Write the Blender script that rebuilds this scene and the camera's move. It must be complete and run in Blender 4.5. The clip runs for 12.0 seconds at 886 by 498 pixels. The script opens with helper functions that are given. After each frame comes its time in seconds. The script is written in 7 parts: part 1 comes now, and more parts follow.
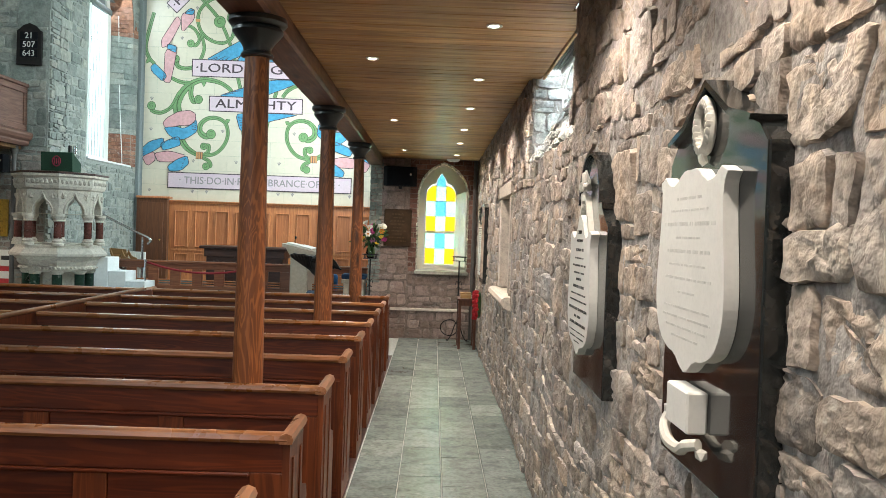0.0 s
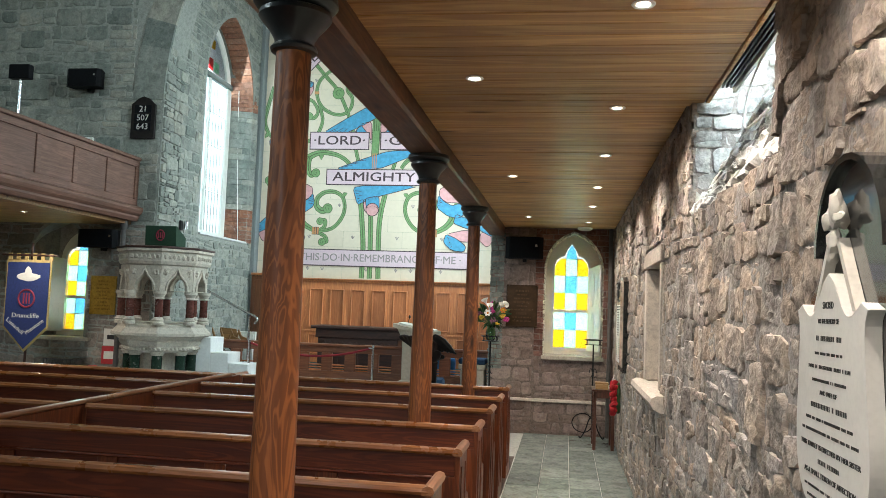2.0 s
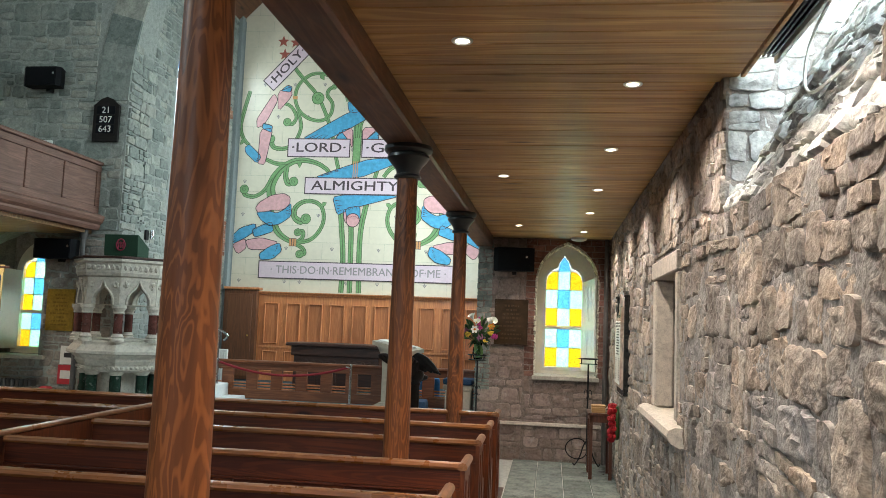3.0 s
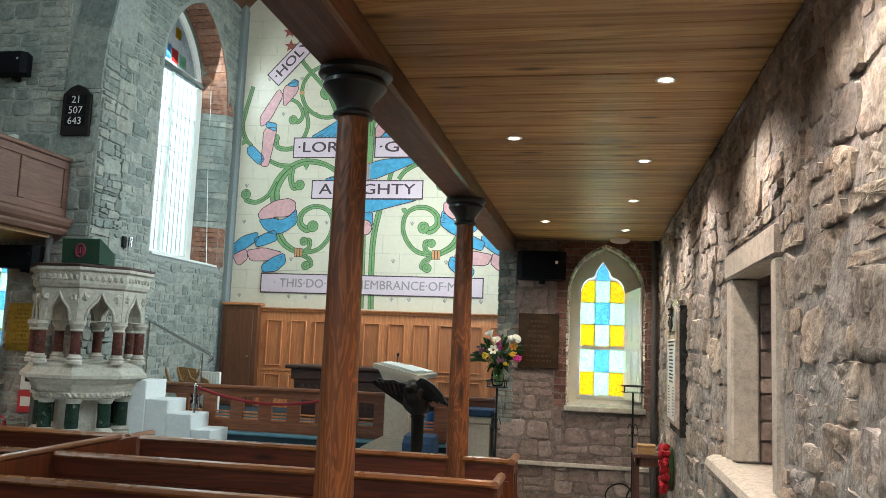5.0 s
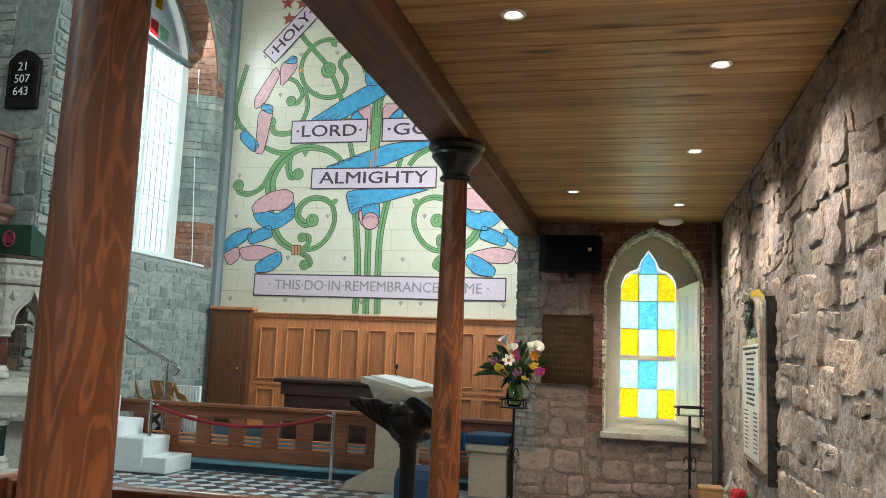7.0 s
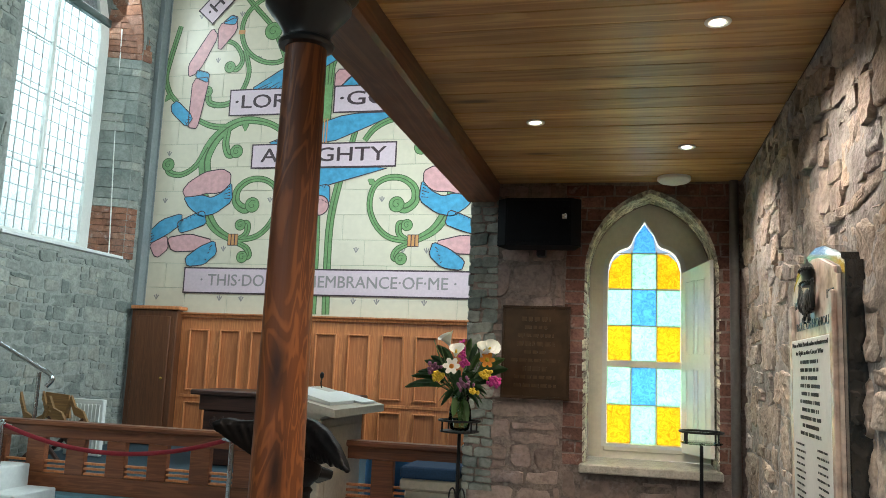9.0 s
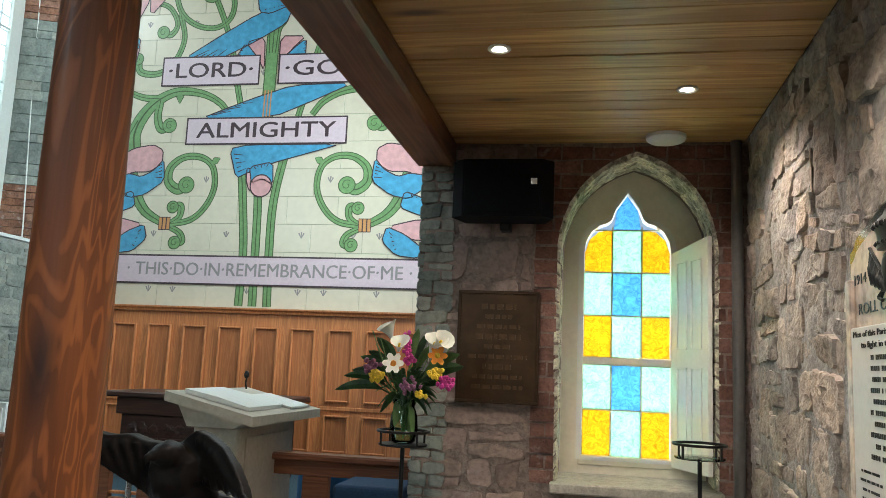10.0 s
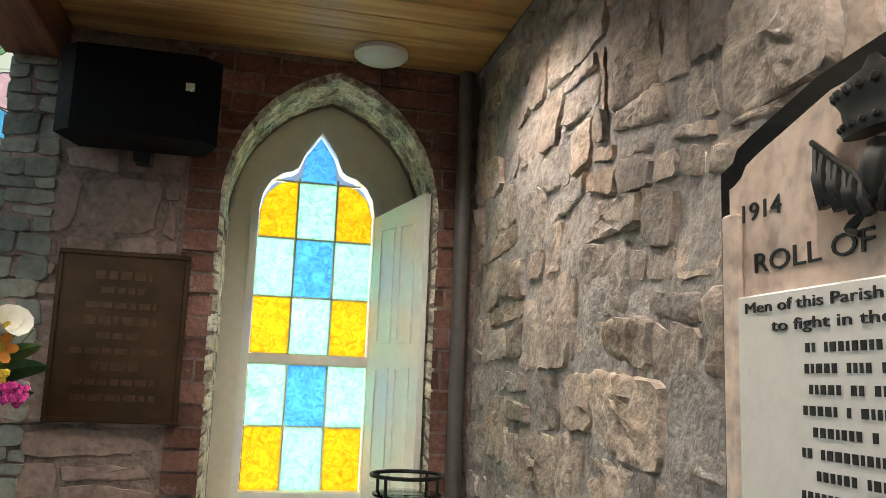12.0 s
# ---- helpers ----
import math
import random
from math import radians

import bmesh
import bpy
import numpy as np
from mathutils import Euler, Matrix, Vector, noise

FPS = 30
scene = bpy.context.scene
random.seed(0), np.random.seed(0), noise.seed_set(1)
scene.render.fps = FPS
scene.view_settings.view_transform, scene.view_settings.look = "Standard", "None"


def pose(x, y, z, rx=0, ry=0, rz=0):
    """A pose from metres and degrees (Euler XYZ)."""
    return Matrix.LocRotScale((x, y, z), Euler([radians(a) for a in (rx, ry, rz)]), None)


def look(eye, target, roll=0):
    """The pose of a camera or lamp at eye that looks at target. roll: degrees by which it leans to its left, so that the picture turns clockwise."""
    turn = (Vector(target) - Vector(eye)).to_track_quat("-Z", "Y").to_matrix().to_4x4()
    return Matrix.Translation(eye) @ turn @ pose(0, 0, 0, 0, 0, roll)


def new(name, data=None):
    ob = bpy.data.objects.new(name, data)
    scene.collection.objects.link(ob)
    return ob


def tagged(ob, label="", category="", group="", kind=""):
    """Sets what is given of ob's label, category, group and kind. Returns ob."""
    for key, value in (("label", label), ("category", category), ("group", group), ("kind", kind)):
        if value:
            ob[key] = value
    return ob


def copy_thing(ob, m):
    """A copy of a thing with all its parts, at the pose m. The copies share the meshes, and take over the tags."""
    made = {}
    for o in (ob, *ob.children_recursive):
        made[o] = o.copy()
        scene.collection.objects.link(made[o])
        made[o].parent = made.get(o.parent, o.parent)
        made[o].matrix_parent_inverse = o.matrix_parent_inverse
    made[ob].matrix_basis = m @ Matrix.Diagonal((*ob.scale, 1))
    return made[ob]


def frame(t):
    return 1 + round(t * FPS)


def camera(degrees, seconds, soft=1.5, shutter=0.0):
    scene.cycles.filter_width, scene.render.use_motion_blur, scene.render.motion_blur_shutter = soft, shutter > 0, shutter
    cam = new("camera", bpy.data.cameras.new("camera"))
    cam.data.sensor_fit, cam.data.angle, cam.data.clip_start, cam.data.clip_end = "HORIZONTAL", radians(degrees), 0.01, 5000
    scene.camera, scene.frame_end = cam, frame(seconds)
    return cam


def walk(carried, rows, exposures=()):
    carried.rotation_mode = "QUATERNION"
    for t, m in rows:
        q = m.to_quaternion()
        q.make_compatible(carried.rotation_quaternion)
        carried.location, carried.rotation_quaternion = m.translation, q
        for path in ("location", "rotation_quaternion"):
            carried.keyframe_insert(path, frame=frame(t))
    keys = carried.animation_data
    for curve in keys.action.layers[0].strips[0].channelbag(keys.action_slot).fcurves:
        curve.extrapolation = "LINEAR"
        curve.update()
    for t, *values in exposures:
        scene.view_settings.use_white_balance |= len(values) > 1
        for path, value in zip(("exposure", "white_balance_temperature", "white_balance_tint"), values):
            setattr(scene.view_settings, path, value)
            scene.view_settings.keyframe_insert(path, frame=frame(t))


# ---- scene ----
cam = camera(57.4, 12.0, soft=0.8)
METRES, EYE, TILT, LEAN, TURN = 10.3, 1.75, 0.0, 0.0, -0.7
ROWS = [
    (0.0, 0.0, 0.0, 0.0, 0.04, -1.12, -2.0),
    (0.5, 0.006, 0.0377, -0.0001, 4.21, -0.15, -1.98),
    (1.0, -0.0018, 0.0749, 0.0003, 7.59, 0.63, -1.99),
    (1.5, -0.0019, 0.1123, -0.0015, 8.28, 2.8, -2.05),
    (2.0, 0.0019, 0.148, -0.0014, 9.31, 4.21, -2.1),
    (2.5, -0.0074, 0.1844, -0.0002, 9.43, 4.87, -2.16),
    (3.0, -0.0087, 0.2275, -0.0014, 8.27, 5.39, -2.18),
    (3.5, -0.007, 0.2678, -0.0026, 8.92, 5.48, -2.16),
    (5.5, -0.0046, 0.4502, -0.0016, 11.8, 7.09, -2.26),
    (6.0, -0.0096, 0.4942, -0.0043, 12.27, 7.28, -2.27),
    (6.5, -0.0174, 0.5345, -0.0036, 12.11, 7.63, -2.3),
    (7.0, -0.0108, 0.5836, -0.0036, 13.71, 7.52, -2.31),
    (7.5, -0.0054, 0.627, -0.0034, 14.28, 7.37, -2.38),
    (9.5, -0.0103, 0.8177, -0.0061, 12.67, 8.5, -2.38),
    (10.0, -0.0189, 0.8631, -0.0057, 11.04, 8.32, -2.44),
    (10.5, -0.0216, 0.9063, -0.0054, 9.14, 8.19, -2.47),
    (11.0, -0.0268, 0.9401, -0.0055, 8.02, 8.15, -2.5),
    (11.5, -0.028, 0.9692, -0.0063, -1.4, 8.82, -2.43),
    (12.0, -0.0225, 0.9919, -0.0049, -12.21, 9.3, -2.19),
]
EXPOSURES = [(0.0, 0.42, 6500, 10), (2.0, 0.22, 6500, 10), (5.5, 0.1, 6500, 10), (7.5, 0.05, 6500, 10), (9.5, -0.16, 6500, 10), (12.0, -0.16, 6500, 10)]
W_CHANCEL, W_CHANCEL_S, W_NAVE, W_PULPIT, W_WEST, W_NOTCH, W_STAINED, W_SPOT = 295, 310, 195, 480, 40, 62, 46, 98
walk(cam, [(t, pose(0, 0, EYE, TILT, LEAN, TURN) @ pose(METRES * x, METRES * y, METRES * z, 90 + pitch, roll, yaw)) for t, x, y, z, yaw, pitch, roll in ROWS], EXPOSURES)

PI = math.pi
rng = random.Random(7)

# world: a bright overcast sky outside
world = bpy.data.worlds.new("overcast_sky")
scene.world = world
world.use_nodes = True
wn = world.node_tree
sky = wn.nodes.new("ShaderNodeTexSky")
sky.sky_type, sky.sun_disc = "NISHITA", False
sky.sun_elevation, sky.sun_rotation = radians(48), radians(-60)
wn.links.new(sky.outputs[0], wn.nodes["Background"].inputs[0])
wn.nodes["Background"].inputs[1].default_value = 0.12


def lamp(name, kind, m, energy, colour, **more):
    data = bpy.data.lights.new(name, kind)
    data.energy, data.color = energy, colour
    if kind == "AREA":
        data.shape, data.size, data.size_y = "RECTANGLE", more["size"], more["size_y"]
    if kind == "SPOT":
        data.spot_size, data.spot_blend, data.shadow_soft_size = radians(more["angle"]), more["blend"], more["soft"]
    if kind == "SUN":
        data.angle = radians(more["angle"])
    if "spread" in more:
        data.spread = radians(more["spread"])
    ob = new(name, data)
    ob.matrix_world = m
    return ob


lamp("sun", "SUN", look((-20, 12, 26), (0, 4, 0)), 1.0, (1.0, 0.96, 0.9), angle=12)
DAY = (0.78, 0.95, 1.0)
# area lamps for daylight at the window openings; unseen openings are assumed
lamp("daylight_area", "AREA", look((-7.6, 16.1, 5.0), (-4.5, 15.6, 3.2)), W_CHANCEL, DAY, size=2.2, size_y=4.4)
lamp("daylight_area", "AREA", look((-0.75, 15.8, 4.3), (-4.4, 15.0, 0.8)), W_CHANCEL_S, DAY, size=1.5, size_y=3.4)
# fill through an unseen opening added in the north nave wall
lamp("daylight_area", "AREA", look((-9.45, 3.0, 5.9), (-3.0, 7.0, 2.6)), W_NAVE, DAY, size=1.4, size_y=3.2)
# added fill above the aisle, no window there: brightens the pulpit
lamp("daylight_area", "AREA", look((0.55, 9.2, 5.9), (-5.6, 12.6, 1.6)), W_PULPIT, DAY, size=1.4, size_y=3.2)
# frontal fill through an unseen opening added in the rear wall
lamp("daylight_area", "AREA", look((-3.9, -3.85, 4.8), (-3.6, 17.0, 1.7)), W_WEST, DAY, size=3.0, size_y=4.4, spread=75)
lamp("daylight_area", "AREA", look((1.28, 5.3, 3.55), (0.6, 5.45, 2.2)), W_NOTCH, (0.78, 0.93, 1.0), size=1.5, size_y=0.6)
lamp("daylight_area", "AREA", look((0.12, 14.5, 1.8), (0.12, 12.6, 2.1)), W_STAINED, (0.9, 1.0, 0.95), size=0.9, size_y=2.1)
lamp("daylight_area", "AREA", look((-7.95, 14.85, 1.95), (-7.95, 13.0, 1.6)), W_STAINED, (0.9, 1.0, 0.95), size=0.9, size_y=2.1)


# ---- materials ----
class Nodes:
    """A small builder for node materials."""

    def __init__(self, name):
        self.mat = bpy.data.materials.new(name)
        self.mat.use_nodes = True
        self.tree = self.mat.node_tree
        self.bsdf = self.tree.nodes["Principled BSDF"]
        self.out = self.tree.nodes["Material Output"]

    def add(self, kind, **values):
        n = self.tree.nodes.new(kind)
        for k, v in values.items():
            n.inputs[k].default_value = v
        return n

    def link(self, a, b):
        self.tree.links.new(a, b)

    def place(self, scale):
        g = self.add("ShaderNodeNewGeometry")
        m = self.add("ShaderNodeVectorMath")
        m.operation = "MULTIPLY"
        m.inputs[1].default_value = scale
        self.link(g.outputs["Position"], m.inputs[0])
        return m.outputs[0]

    def noise(self, scale, detail=4.0, rough=0.55, distort=0.0, stretch=(1, 1, 1)):
        n = self.add("ShaderNodeTexNoise", Scale=scale, Detail=detail, Roughness=rough, Distortion=distort)
        self.link(self.place(stretch), n.inputs["Vector"])
        return n.outputs["Fac"]

    def ramp(self, fac, stops):
        r = self.add("ShaderNodeValToRGB")
        els = r.color_ramp.elements
        while len(els) < len(stops):
            els.new(0.5)
        for e, (p, c) in zip(els, stops):
            e.position, e.color = p, (*c, 1)
        self.link(fac, r.inputs[0])
        return r.outputs[0]

    def mix(self, a, b, fac, blend="MIX"):
        m = self.add("ShaderNodeMix")
        m.data_type, m.blend_type = "RGBA", blend
        for sock, v in ((0, fac), (6, a), (7, b)):
            if hasattr(v, "is_output"):
                self.link(v, m.inputs[sock])
            elif sock == 0:
                m.inputs[0].default_value = v
            else:
                m.inputs[sock].default_value = (*v, 1)
        return m.outputs[2]

    def vary(self, colour, amount, island=False):
        """Lighter and darker from piece to piece."""
        src = self.add("ShaderNodeNewGeometry").outputs["Random Per Island"] if island else self.add("ShaderNodeObjectInfo").outputs["Random"]
        r = self.add("ShaderNodeMapRange")
        r.inputs["To Min"].default_value, r.inputs["To Max"].default_value = 1 - amount, 1 + amount
        self.link(src, r.inputs["Value"])
        h = self.add("ShaderNodeHueSaturation")
        self.link(r.outputs[0], h.inputs["Value"])
        self.link(colour, h.inputs["Color"])
        return h.outputs[0]

    def bump(self, fac, strength, distance):
        b = self.add("ShaderNodeBump", Strength=strength, Distance=distance)
        self.link(fac, b.inputs["Height"])
        self.link(b.outputs[0], self.bsdf.inputs["Normal"])

    def done(self, colour, rough=0.6, metal=0.0, coat=0.0, spec=0.5):
        if hasattr(colour, "is_output"):
            self.link(colour, self.bsdf.inputs["Base Color"])
        else:
            self.bsdf.inputs["Base Color"].default_value = (*colour, 1)
        if hasattr(rough, "is_output"):
            self.link(rough, self.bsdf.inputs["Roughness"])
        else:
            self.bsdf.inputs["Roughness"].default_value = rough
        self.bsdf.inputs["Metallic"].default_value = metal
        self.bsdf.inputs["Coat Weight"].default_value = coat
        self.bsdf.inputs["Coat Roughness"].default_value = 0.18
        self.bsdf.inputs["Specular IOR Level"].default_value = spec
        return self.mat


def plain(name, c, rough=0.5, metal=0.0, grain=0.12, scale=30.0, bump=0.08, coat=0.0, spec=0.5):
    """A painted or moulded surface with faint mottling at two scales."""
    n = Nodes(name)
    dark, light = [v * (1 - grain) for v in c], [min(1, v * (1 + grain)) for v in c]
    col = n.ramp(n.noise(scale), [(0.3, dark), (0.7, light)])
    col = n.mix(col, [v * (1 - 1.6 * grain) for v in c], n.ramp(n.noise(3.0), [(0.55, (0, 0, 0)), (0.8, (0.7, 0.7, 0.7))]))
    n.bump(n.noise(scale * 3), bump, 0.004)
    return n.done(col, rough, metal, coat, spec)


def stone(name, tones, scale=9.0, vary=0.22, rough=0.85, bump=1.0, island=True, distance=0.018, grime=0.5):
    """Rough stone: tones blend by large patches, with fine grain, pits and relief."""
    n = Nodes(name)
    big = n.noise(2.6, 4.0, 0.65, 0.5)
    fine = n.noise(scale, 4.0, 0.6, 0.4)
    step = 1.0 / (len(tones) - 1)
    col = n.ramp(big, [(0.3 + 0.4 * i * step, c) for i, c in enumerate(tones)])
    src = n.add("ShaderNodeNewGeometry").outputs["Random Per Island"] if island else n.add("ShaderNodeObjectInfo").outputs["Random"]
    col = n.mix(col, n.ramp(src, [(i * step, c) for i, c in enumerate(tones)]), 0.6)
    col = n.mix(col, n.ramp(fine, [(0.36, (0.36, 0.34, 0.33)), (0.5, (0.95, 0.94, 0.93)), (0.64, (1.25, 1.22, 1.18))]), grime, "MULTIPLY")
    col = n.mix(col, n.ramp(n.noise(scale * 4.5, 3.0, 0.5), [(0.36, (0.45, 0.43, 0.42)), (0.5, (1.0, 1.0, 1.0)), (0.62, (1.2, 1.2, 1.18))]), grime * 0.8, "MULTIPLY")
    col = n.mix(col, (0.66, 0.64, 0.60), n.ramp(n.noise(13.0, 4.0, 0.6), [(0.6, (0, 0, 0)), (0.72, [0.55 * grime] * 3)]))
    col = n.vary(col, vary, island)
    rel = n.mix(n.noise(scale * 1.3, 3.0, 0.55, 0.5), n.noise(scale * 5.0, 2.0, 0.5), 0.42)
    n.bump(rel, min(1.0, bump), distance)
    return n.done(col, rough, spec=0.3)


def wood(name, dark, light, grain, scale=1.0, rough=0.4, coat=0.0, vary=0.1, island=False, knots=False, contrast=1.0, rings=46.0, wild=1.4, length=0.5):
    """Timber whose grain runs along the axis that grain names."""
    n = Nodes(name)
    fine = {"x": (1.2, 34, 34), "y": (34, 1.2, 34), "z": (34, 34, 1.2)}[grain]
    wide = {"x": (length, 7, 7), "y": (7, length, 7), "z": (7, 7, length)}[grain]
    fig = n.noise(scale * 1.3, 2.5, 0.5, wild, wide)
    m = n.add("ShaderNodeMath")
    m.operation = "MULTIPLY"
    m.inputs[1].default_value = rings
    n.link(fig, m.inputs[0])
    s = n.add("ShaderNodeMath")
    s.operation = "SINE"
    n.link(m.outputs[0], s.inputs[0])
    mid = [(a + b) / 2 for a, b in zip(dark, light)]
    figure = n.ramp(s.outputs[0], [(0.0, [a + (b - a) * 0.12 for a, b in zip(dark, light)]), (0.3, mid), (1.0, light)])
    streak = n.ramp(n.noise(scale, 4.0, 0.6, 0.2, fine), [(0.3, dark), (0.72, light)])
    col = n.mix(streak, figure, min(1.0, 0.45 * contrast))
    col = n.mix(col, n.ramp(n.noise(0.9, 3.0), [(0.3, (0.68, 0.66, 0.64)), (0.7, (1.14, 1.12, 1.1))]), 0.7, "MULTIPLY")
    if knots:
        v = n.add("ShaderNodeTexVoronoi", Scale=1.0)
        n.link(n.place({"x": (1.3, 5, 5), "y": (5, 1.3, 5), "z": (5, 5, 1.3)}[grain]), v.inputs["Vector"])
        col = n.mix([c * 0.35 for c in dark], col, n.ramp(v.outputs["Distance"], [(0.05, (0, 0, 0)), (0.17, (1, 1, 1))]))
    col = n.vary(col, vary, island)
    n.bump(n.noise(scale, 4.0, 0.6, 0.2, fine), 0.14, 0.004)
    r = n.add("ShaderNodeMapRange")
    r.inputs["To Min"].default_value, r.inputs["To Max"].default_value = rough - 0.08, rough + 0.14
    n.link(n.noise(5.0), r.inputs["Value"])
    return n.done(col, r.outputs[0], 0.0, coat)


def pane_glass(name, c, strength=0.75):
    """Rolled cathedral glass: tinted, rippled, half scattering."""
    n = Nodes(name)
    t = n.add("ShaderNodeBsdfTranslucent")
    col = n.mix([v * 0.5 for v in c], c, n.ramp(n.noise(24.0, 4.0, 0.6, 1.8), [(0.3, (0, 0, 0)), (0.62, (1, 1, 1))]))
    n.link(col, t.inputs["Color"])
    g = n.add("ShaderNodeBsdfGlossy", Roughness=0.12)
    b = n.add("ShaderNodeBump", Strength=0.25, Distance=0.004)
    n.link(n.noise(55.0, 3.0, 0.5, 1.0), b.inputs["Height"])
    n.link(b.outputs[0], g.inputs["Normal"])
    n.link(b.outputs[0], t.inputs["Normal"])
    m = n.add("ShaderNodeMixShader")
    m.inputs[0].default_value = 0.06
    n.link(t.outputs[0], m.inputs[1])
    n.link(g.outputs[0], m.inputs[2])
    n.link(m.outputs[0], n.out.inputs["Surface"])
    return n.mat


def clear_glass(name, c=(0.9, 1.0, 0.95), rough=0.02):
    n = Nodes(name)
    t = n.add("ShaderNodeBsdfTransparent")
    t.inputs["Color"].default_value = (*c, 1)
    g = n.add("ShaderNodeBsdfGlossy", Roughness=rough)
    f = n.add("ShaderNodeFresnel", IOR=1.45)
    m = n.add("ShaderNodeMixShader")
    n.link(f.outputs[0], m.inputs[0])
    n.link(t.outputs[0], m.inputs[1])
    n.link(g.outputs[0], m.inputs[2])
    n.link(m.outputs[0], n.out.inputs["Surface"])
    return n.mat


def glow(name, c, strength):
    n = Nodes(name)
    n.bsdf.inputs["Emission Color"].default_value = (*c, 1)
    n.bsdf.inputs["Emission Strength"].default_value = strength
    return n.done((0.9, 0.9, 0.88), 0.5)


TONES = [(0.25, 0.225, 0.21), (0.45, 0.36, 0.285), (0.34, 0.315, 0.30), (0.52, 0.455, 0.39), (0.42, 0.32, 0.24), (0.29, 0.29, 0.30)]
RUBBLE = stone("rubble_stone", TONES, vary=0.19, grime=0.5)
RUBBLE_PIECE = stone("rubble_stone_piece", TONES, island=False, vary=0.19, grime=0.5)
GREY_STONE = stone("grey_stone", [(0.17, 0.205, 0.19), (0.265, 0.295, 0.265), (0.215, 0.24, 0.22), (0.37, 0.38, 0.335), (0.29, 0.28, 0.235)], island=True, bump=0.4, grime=0.34, vary=0.13)
GREY_PIECE = stone("grey_stone_piece", [(0.17, 0.205, 0.19), (0.265, 0.295, 0.265), (0.215, 0.24, 0.22), (0.37, 0.38, 0.335), (0.29, 0.28, 0.235)], island=False, bump=0.4, grime=0.34, vary=0.13)
BROWN_STONE = stone("brown_stone", [(0.22, 0.15, 0.13), (0.33, 0.25, 0.21), (0.26, 0.195, 0.18), (0.36, 0.28, 0.235)], island=False, bump=0.4, grime=0.4)
MORTAR = stone("mortar", [(0.30, 0.268, 0.25), (0.35, 0.33, 0.315), (0.45, 0.405, 0.37)], scale=9.0, vary=0.03, bump=1.0, grime=0.5)
BROWN_MORTAR = stone("brown_mortar", [(0.16, 0.125, 0.11), (0.24, 0.19, 0.165)], scale=14.0, vary=0.03, bump=0.6)
WARM_STONE = stone("warm_grey_stone", [(0.20, 0.175, 0.155), (0.30, 0.26, 0.225), (0.25, 0.23, 0.21), (0.38, 0.33, 0.28)], island=False, bump=0.5, grime=0.4)
GREY_MORTAR = stone("grey_mortar", [(0.24, 0.265, 0.245), (0.33, 0.35, 0.32)], scale=18.0, vary=0.03, bump=0.4, grime=0.3)
DARK_BRICK = stone("dark_brick", [(0.13, 0.062, 0.045), (0.20, 0.095, 0.068), (0.15, 0.08, 0.066), (0.25, 0.14, 0.11)], scale=16.0, island=False, bump=0.5)
BRICK = stone("red_brick", [(0.26, 0.11, 0.07), (0.33, 0.15, 0.09), (0.22, 0.12, 0.09), (0.36, 0.20, 0.13)], scale=16.0, island=False, bump=0.3)
ASHLAR = stone("dressed_sandstone", [(0.58, 0.52, 0.45), (0.66, 0.59, 0.51)], scale=26.0, vary=0.06, bump=0.18, island=False, grime=0.3)
WHITE_RUBBLE = stone("limewashed_stone", [(0.55, 0.56, 0.55), (0.66, 0.66, 0.63), (0.6, 0.6, 0.58)], scale=10.0, vary=0.12, bump=0.5)
# pale weathered rubble, its tones raised to carry the window's light on the reveal
ARCH_RUBBLE = stone("weathered_arch_rubble", [(0.40, 0.40, 0.31), (0.70, 0.69, 0.57), (0.58, 0.57, 0.46), (0.78, 0.76, 0.65)], scale=14.0, vary=0.16, bump=0.8, grime=0.9)
CREAM_STONE = stone("carved_cream_stone", [(0.47, 0.44, 0.37), (0.60, 0.56, 0.48)], scale=20.0, vary=0.04, bump=0.15, island=False, grime=0.3)
PLASTER = plain("whitewash", (0.74, 0.76, 0.74), 0.8, grain=0.06, bump=0.15)
SLATE = stone("slate_floor", [(0.17, 0.21, 0.195), (0.25, 0.295, 0.27), (0.20, 0.23, 0.225), (0.29, 0.33, 0.30)], scale=7.0, vary=0.16, rough=0.27, bump=0.1, island=False, grime=0.45)
GROUT = plain("grout", (0.42, 0.43, 0.40), 0.8, grain=0.2)
# pew boards are coloured darker for shade, the rail pine brighter for lit tops
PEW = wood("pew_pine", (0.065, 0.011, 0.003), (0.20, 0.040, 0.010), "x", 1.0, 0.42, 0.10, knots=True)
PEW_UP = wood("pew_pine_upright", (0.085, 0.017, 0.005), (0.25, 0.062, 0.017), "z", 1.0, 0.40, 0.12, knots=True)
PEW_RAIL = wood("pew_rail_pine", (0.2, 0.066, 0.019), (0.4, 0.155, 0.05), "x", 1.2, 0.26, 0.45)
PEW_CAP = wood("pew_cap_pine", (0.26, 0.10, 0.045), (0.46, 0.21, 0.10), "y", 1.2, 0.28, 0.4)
COLUMN = wood("column_pine", (0.09, 0.024, 0.007), (0.37, 0.122, 0.035), "z", 0.8, 0.48, 0.05, contrast=1.25, rings=60.0, knots=True, wild=2.2, length=1.1)
CEIL = wood("ceiling_pine", (0.36, 0.175, 0.058), (0.66, 0.41, 0.165), "x", 0.7, 0.48, 0.10, vary=0.2, contrast=1.15, rings=30.0, island=True, knots=True)
BEAM = wood("beam_pine", (0.085, 0.028, 0.011), (0.20, 0.08, 0.033), "y", 0.8, 0.45, 0.1, knots=True)
OAK = wood("panelling_oak", (0.42, 0.135, 0.047), (0.70, 0.275, 0.10), "z", 1.0, 0.38, 0.25)
